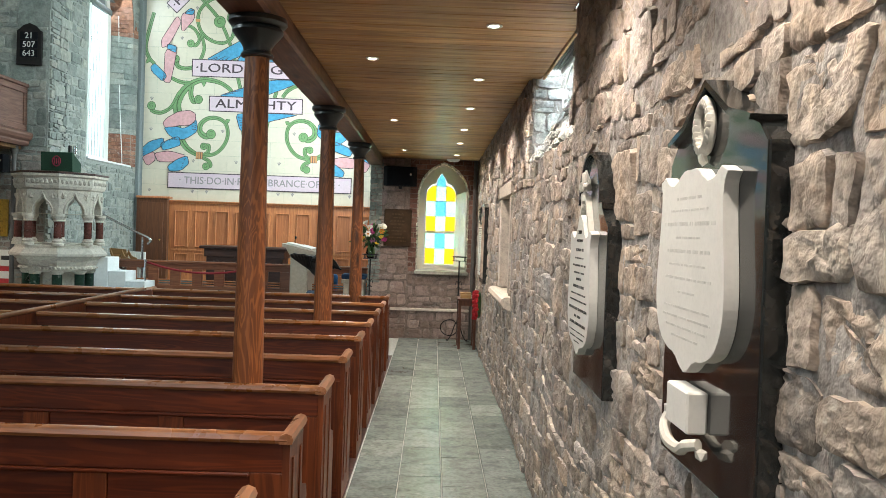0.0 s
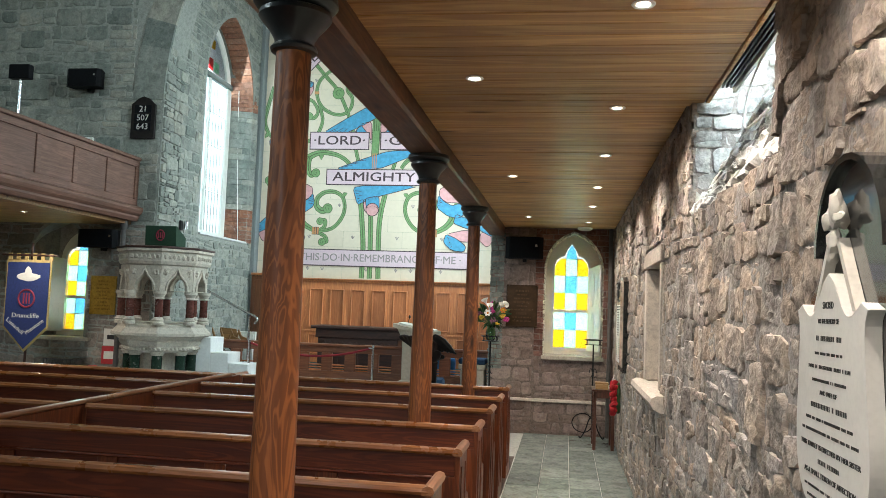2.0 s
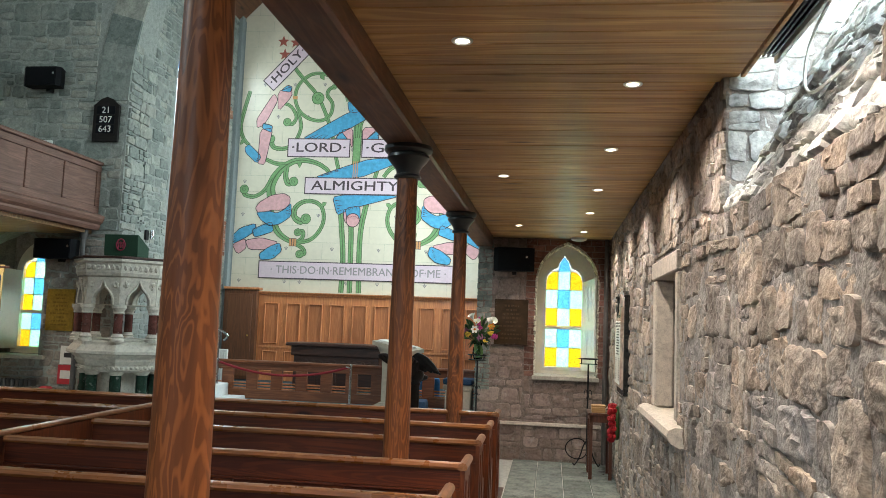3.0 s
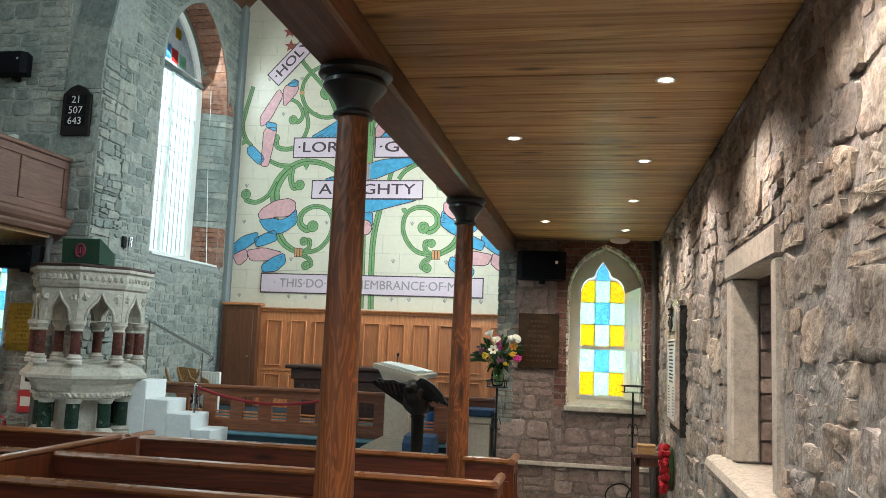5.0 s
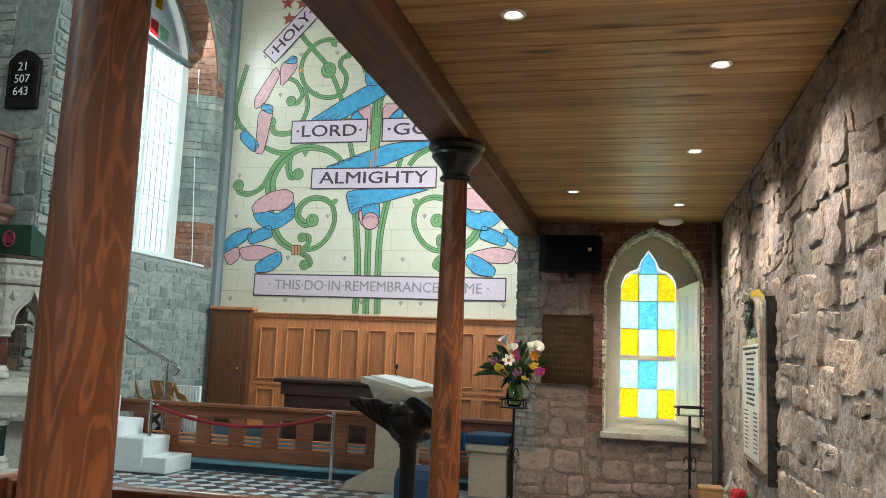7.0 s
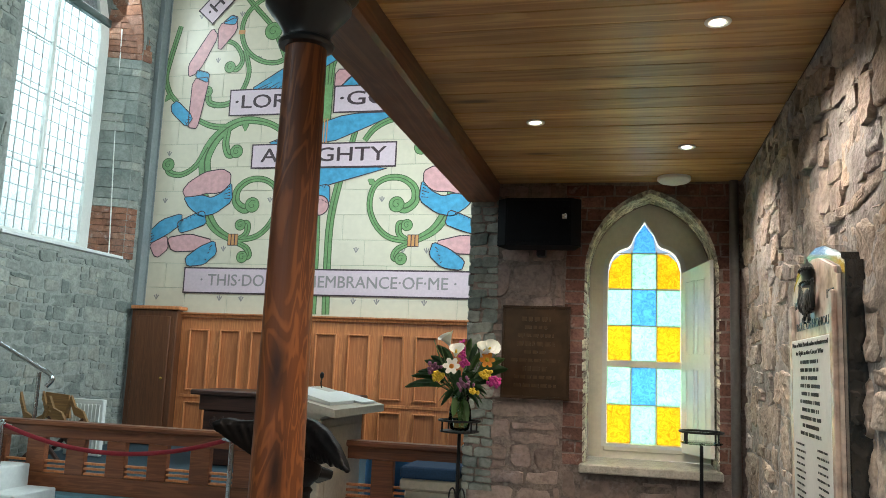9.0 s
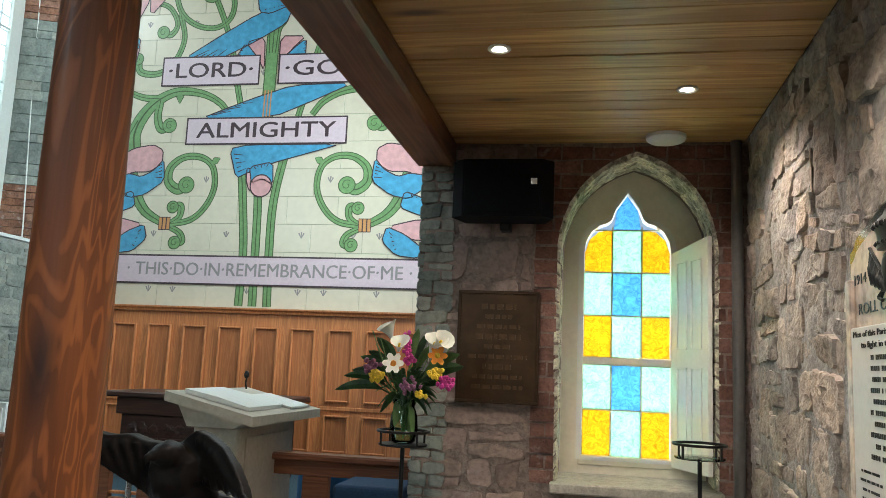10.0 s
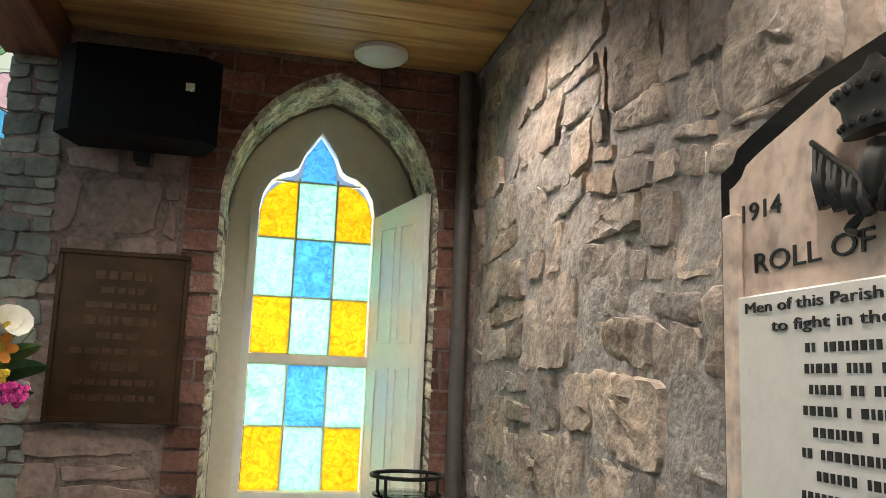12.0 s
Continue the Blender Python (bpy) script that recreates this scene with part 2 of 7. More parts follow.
DOOR_OAK = wood("door_oak", (0.11, 0.035, 0.014), (0.22, 0.08, 0.03), "z", 1.0, 0.4, 0.2)
OAK_DARK = wood("panel_oak", (0.36, 0.11, 0.037), (0.58, 0.21, 0.075), "z", 1.0, 0.4, 0.2)
OLD_OAK = wood("gallery_oak", (0.10, 0.045, 0.03), (0.23, 0.115, 0.08), "y", 1.0, 0.6)
RAIL_WOOD = wood("rail_oak", (0.14, 0.040, 0.016), (0.30, 0.105, 0.042), "x", 1.0, 0.40, 0.12)
DARK_WOOD = wood("dark_oak", (0.026, 0.009, 0.006), (0.08, 0.028, 0.016), "x", 1.0, 0.45, 0.08)
EAGLE_WOOD = plain("carved_dark_oak", (0.010, 0.007, 0.006), 0.5, grain=0.4, scale=18.0, bump=0.3, spec=0.2)
TABLE_WOOD = wood("table_mahogany", (0.06, 0.02, 0.012), (0.16, 0.06, 0.035), "z", 1.0, 0.35, 0.2)
BOX_WOOD = wood("box_pine", (0.42, 0.23, 0.09), (0.62, 0.40, 0.18), "x", 1.0, 0.45)
CHAIR_WOOD = wood("chair_oak", (0.22, 0.11, 0.04), (0.42, 0.24, 0.09), "x", 1.0, 0.4)
BLACK = plain("black_paint", (0.016, 0.02, 0.021), 0.32, grain=0.2, coat=0.2)
PLASTIC = plain("black_plastic", (0.004, 0.0045, 0.006), 0.6, grain=0.2, spec=0.12)
IRON = plain("wrought_iron", (0.012, 0.012, 0.013), 0.42, 0.4, grain=0.3)
SLAB = plain("polished_black_marble", (0.018, 0.02, 0.02), 0.06, grain=0.3, bump=0.0, coat=0.5)
MARBLE = stone("white_marble", [(0.72, 0.71, 0.67), (0.80, 0.79, 0.76)], scale=18.0, vary=0.02, rough=0.45, bump=0.03, island=False, grime=0.06)
MARBLE_EDGE = stone("honed_marble", [(0.60, 0.57, 0.51), (0.72, 0.69, 0.63)], scale=12.0, vary=0.02, rough=0.5, bump=0.06, island=False, grime=0.15)
PINK_MARBLE = stone("veined_pink_marble", [(0.62, 0.47, 0.38), (0.74, 0.64, 0.56), (0.50, 0.30, 0.22)], scale=6.0, vary=0.02, rough=0.25, bump=0.02, island=False)
RED_MARBLE = stone("red_marble", [(0.075, 0.024, 0.02), (0.13, 0.05, 0.04), (0.09, 0.03, 0.026)], scale=12.0, vary=0.05, rough=0.18, bump=0.02, island=False, grime=0.5)
GREEN_MARBLE = stone("green_marble", [(0.008, 0.02, 0.015), (0.022, 0.048, 0.033), (0.012, 0.026, 0.02)], scale=12.0, vary=0.1, rough=0.15, bump=0.02, island=False, grime=0.5)
LETTER = plain("black_lettering", (0.02, 0.02, 0.02), 0.5, grain=0.1)
BRONZE = plain("dark_bronze", (0.055, 0.028, 0.012), 0.45, 0.6, grain=0.35, scale=8.0)
BRONZE_RAISED = plain("worn_bronze", (0.085, 0.046, 0.02), 0.42, 0.6, grain=0.25)
OLD_BRASS = plain("dull_brass", (0.36, 0.22, 0.05), 0.4, 0.7, grain=0.3)
BRASS = plain("brass", (0.52, 0.33, 0.07), 0.3, 0.7, grain=0.2)
STEEL = plain("brushed_steel", (0.62, 0.64, 0.65), 0.22, 1.0, grain=0.08, bump=0.02)
WHITE = plain("white_gloss_paint", (0.78, 0.79, 0.74), 0.35, grain=0.04, bump=0.03)
CREAM = plain("cream_paint", (0.78, 0.74, 0.62), 0.42, grain=0.05, bump=0.04)
LEAD = plain("pale_lead", (0.50, 0.52, 0.52), 0.5, grain=0.12)
GREY_PAINT = plain("grey_painted_trim", (0.22, 0.25, 0.25), 0.5, grain=0.12)
PIPE = plain("brown_grey_pipe", (0.10, 0.095, 0.09), 0.5, grain=0.15)
TILE = plain("cream_tile", (0.63, 0.56, 0.43), 0.3, grain=0.04, scale=12, bump=0.03, coat=0.15)
JOINT = plain("tile_joint", (0.42, 0.41, 0.30), 0.8)
GREEN_P = plain("vine_green", (0.16, 0.30, 0.12), 0.4, grain=0.18)
DGREEN_P = plain("outline_green", (0.06, 0.10, 0.035), 0.4)
BLUE_P = plain("ribbon_blue", (0.06, 0.30, 0.48), 0.4, grain=0.22, scale=14)
PINK_P = plain("ribbon_pink", (0.62, 0.33, 0.33), 0.4, grain=0.14, scale=14)
LILAC_P = plain("banner_lilac", (0.62, 0.48, 0.52), 0.4, grain=0.06)
RED_P = plain("leaf_red", (0.30, 0.07, 0.045), 0.4)
ORANGE_P = plain("binding_orange", (0.55, 0.26, 0.10), 0.4)
GREY_P = plain("letter_grey", (0.26, 0.23, 0.22), 0.4)
STONE_P = plain("letter_fill", (0.42, 0.40, 0.38), 0.4)
INK_P = plain("letter_ink", (0.06, 0.035, 0.04), 0.4)
BLUE_CLOTH = plain("blue_cloth", (0.012, 0.045, 0.105), 0.85, grain=0.2, scale=80, bump=0.3)
BLUE_PLASTIC = plain("bright_blue_cloth", (0.02, 0.16, 0.42), 0.6, grain=0.15)
CARPET = plain("pale_blue_carpet", (0.16, 0.33, 0.40), 0.9, grain=0.15, scale=120, bump=0.3)
DARK_CARPET = plain("dark_blue_carpet", (0.025, 0.055, 0.075), 0.9, grain=0.15, scale=120, bump=0.3)
ROPE_RED = plain("red_rope", (0.26, 0.012, 0.02), 0.8, grain=0.2, scale=90, bump=0.4)
POPPY = plain("poppy_red", (0.46, 0.008, 0.018), 0.7, grain=0.25, scale=60)
GREEN_CLOTH = plain("green_cloth", (0.012, 0.045, 0.022), 0.85, grain=0.2, scale=90, bump=0.3)
NAVY = plain("navy_velvet", (0.018, 0.035, 0.14), 0.85, grain=0.2, scale=70, bump=0.2)
GOLD_CLOTH = plain("gold_fringe", (0.48, 0.36, 0.14), 0.7, grain=0.2, scale=60, bump=0.3)
ROSE_CLOTH = plain("crimson_emblem", (0.26, 0.03, 0.06), 0.8)
PAPER = plain("paper", (0.74, 0.73, 0.68), 0.8, grain=0.04)
RED_PAPER = plain("red_notice", (0.50, 0.03, 0.04), 0.6)
EXIT = plain("exit_green", (0.01, 0.30, 0.10), 0.4)
LEAF = plain("dark_leaf", (0.03, 0.085, 0.022), 0.4, grain=0.35, scale=25)
LEAF_PALE = plain("pale_leaf", (0.10, 0.19, 0.05), 0.45, grain=0.3, scale=25)
LILY = plain("white_lily", (0.78, 0.77, 0.68), 0.5, grain=0.05)
YELLOW_F = plain("yellow_blossom", (0.68, 0.48, 0.03), 0.6, grain=0.2)
ORANGE_F = plain("orange_blossom", (0.72, 0.26, 0.02), 0.6, grain=0.2)
MAGENTA_F = plain("magenta_blossom", (0.48, 0.03, 0.22), 0.6, grain=0.25)
MAUVE_F = plain("mauve_blossom", (0.26, 0.10, 0.18), 0.6, grain=0.3)
G_YELLOW = pane_glass("amber_glass", (0.88, 0.61, 0.08))
SHUTTER_WHITE = plain("shutter_gloss_paint", (0.84, 0.86, 0.80), 0.2, grain=0.03, bump=0.03, coat=0.3)
G_GREEN = pane_glass("pale_green_glass", (0.58, 0.92, 0.72))
G_BLUE = pane_glass("blue_glass", (0.26, 0.57, 0.88))
G_CLEAR = pane_glass("obscured_glass", (0.72, 0.77, 0.78))
G_RED = pane_glass("ruby_glass", (0.8, 0.05, 0.06))
VASE_GLASS = clear_glass("vase_glass", (0.80, 0.92, 0.84))
LAMP_FACE = glow("lamp_face", (1.0, 0.93, 0.8), 30.0)
BATHROOM_WHITE = plain("white_enamel", (0.72, 0.73, 0.72), 0.4, grain=0.03)

# ---- building helpers ----
ORIGIN = {}


def thing(name, at, label, category, group="", kind=""):
    ob = new(name)
    ob.empty_display_size = 0.05
    ob.location = at
    ORIGIN[ob] = Vector(at)
    return tagged(ob, label, category, group, kind)


def finish(bm, material, smooth):
    bmesh.ops.recalc_face_normals(bm, faces=bm.faces)
    me = bpy.data.meshes.new("mesh")
    if smooth:
        for f in bm.faces:
            f.smooth = True
    bm.to_mesh(me)
    bm.free()
    if smooth:
        me.set_sharp_from_angle(angle=radians(38))
    me.materials.append(material)
    return me


def part(name, bm, material, parent, label="", smooth=False):
    """One mesh under a thing or a part; bm is in world places."""
    o = ORIGIN[parent]
    bmesh.ops.translate(bm, verts=bm.verts, vec=-o)
    ob = new(name, finish(bm, material, smooth))
    ob.parent = parent
    ORIGIN[ob] = o
    return tagged(ob, label)


def solo(name, bm, material, at, label, category, group="", kind="", smooth=False):
    """A thing that is one mesh."""
    bmesh.ops.translate(bm, verts=bm.verts, vec=-Vector(at))
    ob = new(name, finish(bm, material, smooth))
    ob.location = at
    ORIGIN[ob] = Vector(at)
    return tagged(ob, label, category, group, kind)


def box(a, b, bev=0.0, bm=None, segs=1):
    bm = bm or bmesh.new()
    (x0, y0, z0), (x1, y1, z1) = a, b
    v = [bm.verts.new(p) for p in ((x0, y0, z0), (x1, y0, z0), (x1, y1, z0), (x0, y1, z0), (x0, y0, z1), (x1, y0, z1), (x1, y1, z1), (x0, y1, z1))]
    fs = [bm.faces.new([v[i] for i in q]) for q in ((3, 2, 1, 0), (4, 5, 6, 7), (0, 1, 5, 4), (1, 2, 6, 5), (2, 3, 7, 6), (3, 0, 4, 7))]
    if bev:
        bmesh.ops.bevel(bm, geom=list({e for f in fs for e in f.edges}), offset=bev, segments=segs, affect="EDGES", profile=0.5)
    return bm


def lathe(profile, at=(0, 0, 0), seg=24, bm=None, turn=0.0):
    """Turned form: profile is (radius, height) from foot to top."""
    bm = bm or bmesh.new()
    rings = []
    for r, z in profile:
        rings.append([bm.verts.new((at[0] + r * math.cos(turn + 2 * PI * i / seg), at[1] + r * math.sin(turn + 2 * PI * i / seg), at[2] + z)) for i in range(seg)])
    for a, b in zip(rings, rings[1:]):
        for i in range(seg):
            j = (i + 1) % seg
            bm.faces.new((a[i], a[j], b[j], b[i]))
    bm.faces.new(list(reversed(rings[0])))
    bm.faces.new(rings[-1])
    return bm


def prism(poly, put, d0, d1, bm=None, bev=0.0):
    """Extrude a 2D outline between depths d0 and d1; put(u, v, d) gives the place."""
    bm = bm or bmesh.new()
    a = [bm.verts.new(put(u, v, d0)) for u, v in poly]
    b = [bm.verts.new(put(u, v, d1)) for u, v in poly]
    n = len(poly)
    for i in range(n):
        j = (i + 1) % n
        bm.faces.new((a[i], a[j], b[j], b[i]))
    bm.faces.new(list(reversed(a)))
    top = bm.faces.new(b)
    if bev:
        bmesh.ops.bevel(bm, geom=list(top.edges), offset=bev, segments=2, affect="EDGES", profile=0.5)
    return bm


def tube(points, r, seg=8, bm=None, closed=False):
    """A round bar along points; r is one radius or one for each point."""
    bm = bm or bmesh.new()
    pts = [Vector(p) for p in points]
    n = len(pts)
    rings, side = [], None
    for i, p in enumerate(pts):
        a = pts[(i - 1) % n] if closed or i else p
        b = pts[(i + 1) % n] if closed or i < n - 1 else p
        d = (b - a).normalized()
        if side is None:
            side = d.orthogonal().normalized()
        side = (side - d * side.dot(d)).normalized()
        up = d.cross(side)
        rad = r[i] if isinstance(r, (list, tuple)) else r
        rings.append([bm.verts.new(p + (side * math.cos(2 * PI * k / seg) + up * math.sin(2 * PI * k / seg)) * rad) for k in range(seg)])
    pairs = list(zip(rings, rings[1:])) + ([(rings[-1], rings[0])] if closed else [])
    for a, b in pairs:
        for k in range(seg):
            m = (k + 1) % seg
            bm.faces.new((a[k], a[m], b[m], b[k]))
    if not closed:
        bm.faces.new(list(reversed(rings[0])))
        bm.faces.new(rings[-1])
    return bm


def blob(at, size, bm=None, rough=0.0, freq=8.0, sub=2, turn=None):
    """A rounded, uneven lump."""
    bm = bm or bmesh.new()
    made = bmesh.ops.create_icosphere(bm, subdivisions=sub, radius=1.0)["verts"]
    for v in made:
        p = v.co.copy()
        k = 1 + rough * noise.noise(p * freq * 0.3 + Vector(at) * 7)
        q = Vector((p.x * size[0], p.y * size[1], p.z * size[2])) * k
        v.co = (turn @ q if turn else q) + Vector(at)
    return bm


def curve3(points, steps=8):
    """A smooth line through points (Catmull-Rom)."""
    pts = [Vector(p) for p in points]
    pts = [pts[0] * 2 - pts[1]] + pts + [pts[-1] * 2 - pts[-2]]
    out = []
    for a, b, c, d in zip(pts, pts[1:], pts[2:], pts[3:]):
        for i in range(steps):
            t = i / steps
            out.append(0.5 * (2 * b + (c - a) * t + (2 * a - 5 * b + 4 * c - d) * t * t + (3 * b - a - 3 * c + d) * t ** 3))
    out.append(pts[-2])
    return out


def text_mesh(body, height, put, depth=0.002, width=None, align="CENTER"):
    """Built-in letters as a mesh: put(u, v, d) maps the writing plane into the world."""
    cu = bpy.data.curves.new("writing", "FONT")
    cu.body, cu.size, cu.align_x, cu.align_y, cu.resolution_u = body, height * 1.4, align, "CENTER", 3
    cu.extrude = depth / 2
    ob = bpy.data.objects.new("writing", cu)
    me = ob.to_mesh()
    bm = bmesh.new()
    bm.from_mesh(me)
    ob.to_mesh_clear()
    bpy.data.objects.remove(ob)
    bpy.data.curves.remove(cu)
    xs = [v.co.x for v in bm.verts]
    k = width / (max(xs) - min(xs)) if width else 1.0
    for v in bm.verts:
        v.co = put(v.co.x * k, v.co.y, v.co.z)
    return bm


def pieces(name, bm, material, parent):
    """Each separate stroke or letter of bm as a part of its own."""
    seen = set()
    bm.verts.ensure_lookup_table()
    for start in bm.verts:
        if start in seen:
            continue
        todo, island = [start], []
        seen.add(start)
        while todo:
            v = todo.pop()
            island.append(v)
            for e in v.link_edges:
                w = e.other_vert(v)
                if w not in seen:
                    seen.add(w)
                    todo.append(w)
        one = bmesh.new()
        table = {v: one.verts.new(v.co) for v in island}
        for f in {f for v in island for f in v.link_faces}:
            one.faces.new([table[v] for v in f.verts])
        part(name, one, material, parent)
    bm.free()


def on_x(x, s=1):
    """A plane of constant x: u is y, v is z, depth goes towards s."""
    return lambda u, v, d: Vector((x + s * d, u, v))


def on_y(y, s=-1):
    """A plane of constant y: u is x, v is z."""
    return lambda u, v, d: Vector((u, y + s * d, v))


def on_z(z, s=1):
    return lambda u, v, d: Vector((u, v, z + s * d))


# ---- masonry ----
def pointed(u0, u1, v0, spring, lift, n=9):
    """A pointed-arch outline, counter-clockwise, from its foot; lift is the height above the springing."""
    w = u1 - u0
    r = (w * w / 4 + lift * lift) / w
    right = [(u1 - r + r * math.cos(a), spring + r * math.sin(a)) for a in [math.asin(min(1, lift / r)) * i / n for i in range(n)]]
    left = [(u0 + u1 - p, q) for p, q in reversed(right)]
    return [(u0, v0), (u1, v0)] + right + [((u0 + u1) / 2, spring + lift)] + left


def area(poly):
    return 0.5 * sum(a[0] * b[1] - b[0] * a[1] for a, b in zip(poly, poly[1:] + poly[:1]))


def clip_out(poly, a, b):
    """The part of poly to the right of the edge a-b (outside a counter-clockwise opening)."""
    def side(p):
        return (b[0] - a[0]) * (p[1] - a[1]) - (b[1] - a[1]) * (p[0] - a[0])
    out = []
    for p, q in zip(poly, poly[1:] + poly[:1]):
        sp, sq = side(p), side(q)
        if sp <= 0:
            out.append(p)
        if sp * sq < 0:
            t = sp / (sp - sq)
            out.append((p[0] + (q[0] - p[0]) * t, p[1] + (q[1] - p[1]) * t))
    return out


def keep_clear(poly, openings):
    for op in openings:
        us, vs = [p[0] for p in op], [p[1] for p in op]
        pu, pv = [p[0] for p in poly], [p[1] for p in poly]
        if max(pu) <= min(us) or min(pu) >= max(us) or max(pv) <= min(vs) or min(pv) >= max(vs):
            continue
        best = max((clip_out(poly, a, b) for a, b in zip(op, op[1:] + op[:1])), key=lambda p: abs(area(p)) if len(p) > 2 else 0)
        if len(best) < 3 or abs(area(best)) < 0.0014:
            return None
        poly = best
    return poly


def rubble(u0, u1, v0, v1, high, wide, openings, r, jumpers=0, jump=(0.4, 0.28), gap=0.011, wave=0.06):
    """Outlines of random rubble brought to rough courses, with larger stones set among them."""
    out, big = [], []
    for _ in range(jumpers):
        w, h = jump[0] * r.uniform(0.7, 1.25), jump[1] * r.uniform(0.7, 1.25)
        u, v = r.uniform(u0, u1 - w), r.uniform(v0, v1 - h)
        if all(u + w < p[0][0] - 0.05 or u > p[1][0] + 0.05 or v + h < p[0][1] - 0.05 or v > p[2][1] + 0.05 for p in big):
            q = [(u, v), (u + w, v), (u + w, v + h), (u, v + h)]
            ok = keep_clear(q, openings)
            if ok and abs(area(ok)) > 0.9 * w * h:
                big.append(q)
                out.append([(a + r.uniform(-0.02, 0.02), b + r.uniform(-0.02, 0.02)) for a, b in q])
    def bend(u, v):
        p = Vector((u * 0.8, v * 1.1, 3.3))
        return (u + 0.5 * wave * noise.noise(p * 1.7), v + wave * noise.noise(p) + 0.25 * wave * noise.noise(p * 3.5))
    v = v0
    while v < v1 - 0.02:
        h = r.uniform(*high)
        if v + h > v1 - high[0] * 0.6:
            h = v1 - v
        u = u0 - r.uniform(0, wide[0])
        while u < u1:
            w = r.uniform(*wide) * r.uniform(0.6, 1.2)
            rows = [(v, v + h)]
            if h > 0.11 and r.random() < 0.38:
                s = v + h * r.uniform(0.32, 0.68)
                rows = [(v, s), (s, v + h)]
            for a, b in rows:
                cuts = [u, u + w]
                if len(rows) == 2 and r.random() < 0.3 and w > 0.2:
                    cuts = [u, u + w * r.uniform(0.35, 0.65), u + w]
                for c, d in zip(cuts, cuts[1:]):
                    c2, d2 = max(c, u0), min(d, u1)
                    if d2 - c2 < 0.03:
                        continue
                    g = gap * r.uniform(0.5, 1.3)
                    j = min(0.02, 0.14 * (b - a))
                    q = [(c2 + g, a + g), (d2 - g, a + g), (d2 - g, b - g), (c2 + g, b - g)]
                    q = [(p + r.uniform(-j, j), s + r.uniform(-j, j)) for p, s in q]
                    q = [bend(*p) for p in q]
                    q = [(min(max(p, u0), u1), min(max(s, v0), v1)) for p, s in q]
                    q = keep_clear(q, big + openings)
                    if q and abs(area(q)) > 0.0016:
                        out.append(q)
            u += w
        v += h
    return out


def stone_piece(poly, put, r, proud, verts, faces, cell=0.05):
    """One hewn stone: an uneven outline, broken shoulders and a rough face; cell is the fineness."""
    if area(poly) < 0:
        poly = poly[::-1]
    cut = []
    for i, p in enumerate(poly):
        a, b = poly[i - 1], poly[(i + 1) % len(poly)]
        k = r.uniform(0.05, 0.2)
        cut += [(p[0] + (a[0] - p[0]) * k, p[1] + (a[1] - p[1]) * k), (p[0] + (b[0] - p[0]) * k * 0.8, p[1] + (b[1] - p[1]) * k * 0.8)]
    poly, ring = cut, []
    n = len(poly)
    for i in range(n):
        a, b = poly[i], poly[(i + 1) % n]
        ln = math.hypot(b[0] - a[0], b[1] - a[1])
        k = max(1, round(ln / cell))
        for s in range(k):
            t = s / k
            jit = 0.16 * cell if s else 0.0
            ring.append((a[0] + (b[0] - a[0]) * t + r.uniform(-jit, jit), a[1] + (b[1] - a[1]) * t + r.uniform(-jit, jit)))
    cu, cv = sum(p[0] for p in ring) / len(ring), sum(p[1] for p in ring) / len(ring)
    side = math.sqrt(abs(area(poly)))
    tilt_u, tilt_v, lift = r.uniform(-0.06, 0.06), r.uniform(-0.08, 0.08), proud * r.uniform(0.35, 1.0)
    size = min(1.0, side / 0.2)
    seed = r.uniform(0, 50)
    base, m = len(verts), len(ring)

    def relief(u, v):
        p = Vector((u * 8.0, v * 10.0, seed))
        return proud * size * (0.5 * noise.noise(p * 0.7) + 0.55 * abs(noise.noise(p * 2.3)) + 0.40 * noise.noise(p * 4.9) + 0.26 * noise.noise(p * 10.0) - 0.12)
    steps = max(2, min(5, round(side / cell / 1.4)))
    levels = [(1.0, -0.02), (0.985, 0.36), (0.945, 0.88)] + [(0.945 * (1 - (k + 1) / (steps + 1)) + 0.02, 1.0) for k in range(steps)]
    for k, (inset, d) in enumerate(levels):
        for u, v in ring:
            wob = r.uniform(0.95, 1.05) if k > 2 else 1.0
            pu, pv = cu + (u - cu) * inset * wob, cv + (v - cv) * inset * wob
            dd = d * lift + (tilt_u * (pu - cu) + tilt_v * (pv - cv) + relief(pu, pv)) * (0.4 if k == 1 else 1.0) if k else -0.025
            verts.append(put(pu, pv, dd))
    verts.append(put(cu, cv, lift + relief(cu, cv)))
    top = len(levels) - 1
    for k in range(top):
        for i in range(m):
            j = (i + 1) % m
            faces.append((base + k * m + i, base + k * m + j, base + (k + 1) * m + j, base + (k + 1) * m + i))
    for i in range(m):
        faces.append((base + top * m + i, base + top * m + (i + 1) % m, base + (top + 1) * m))


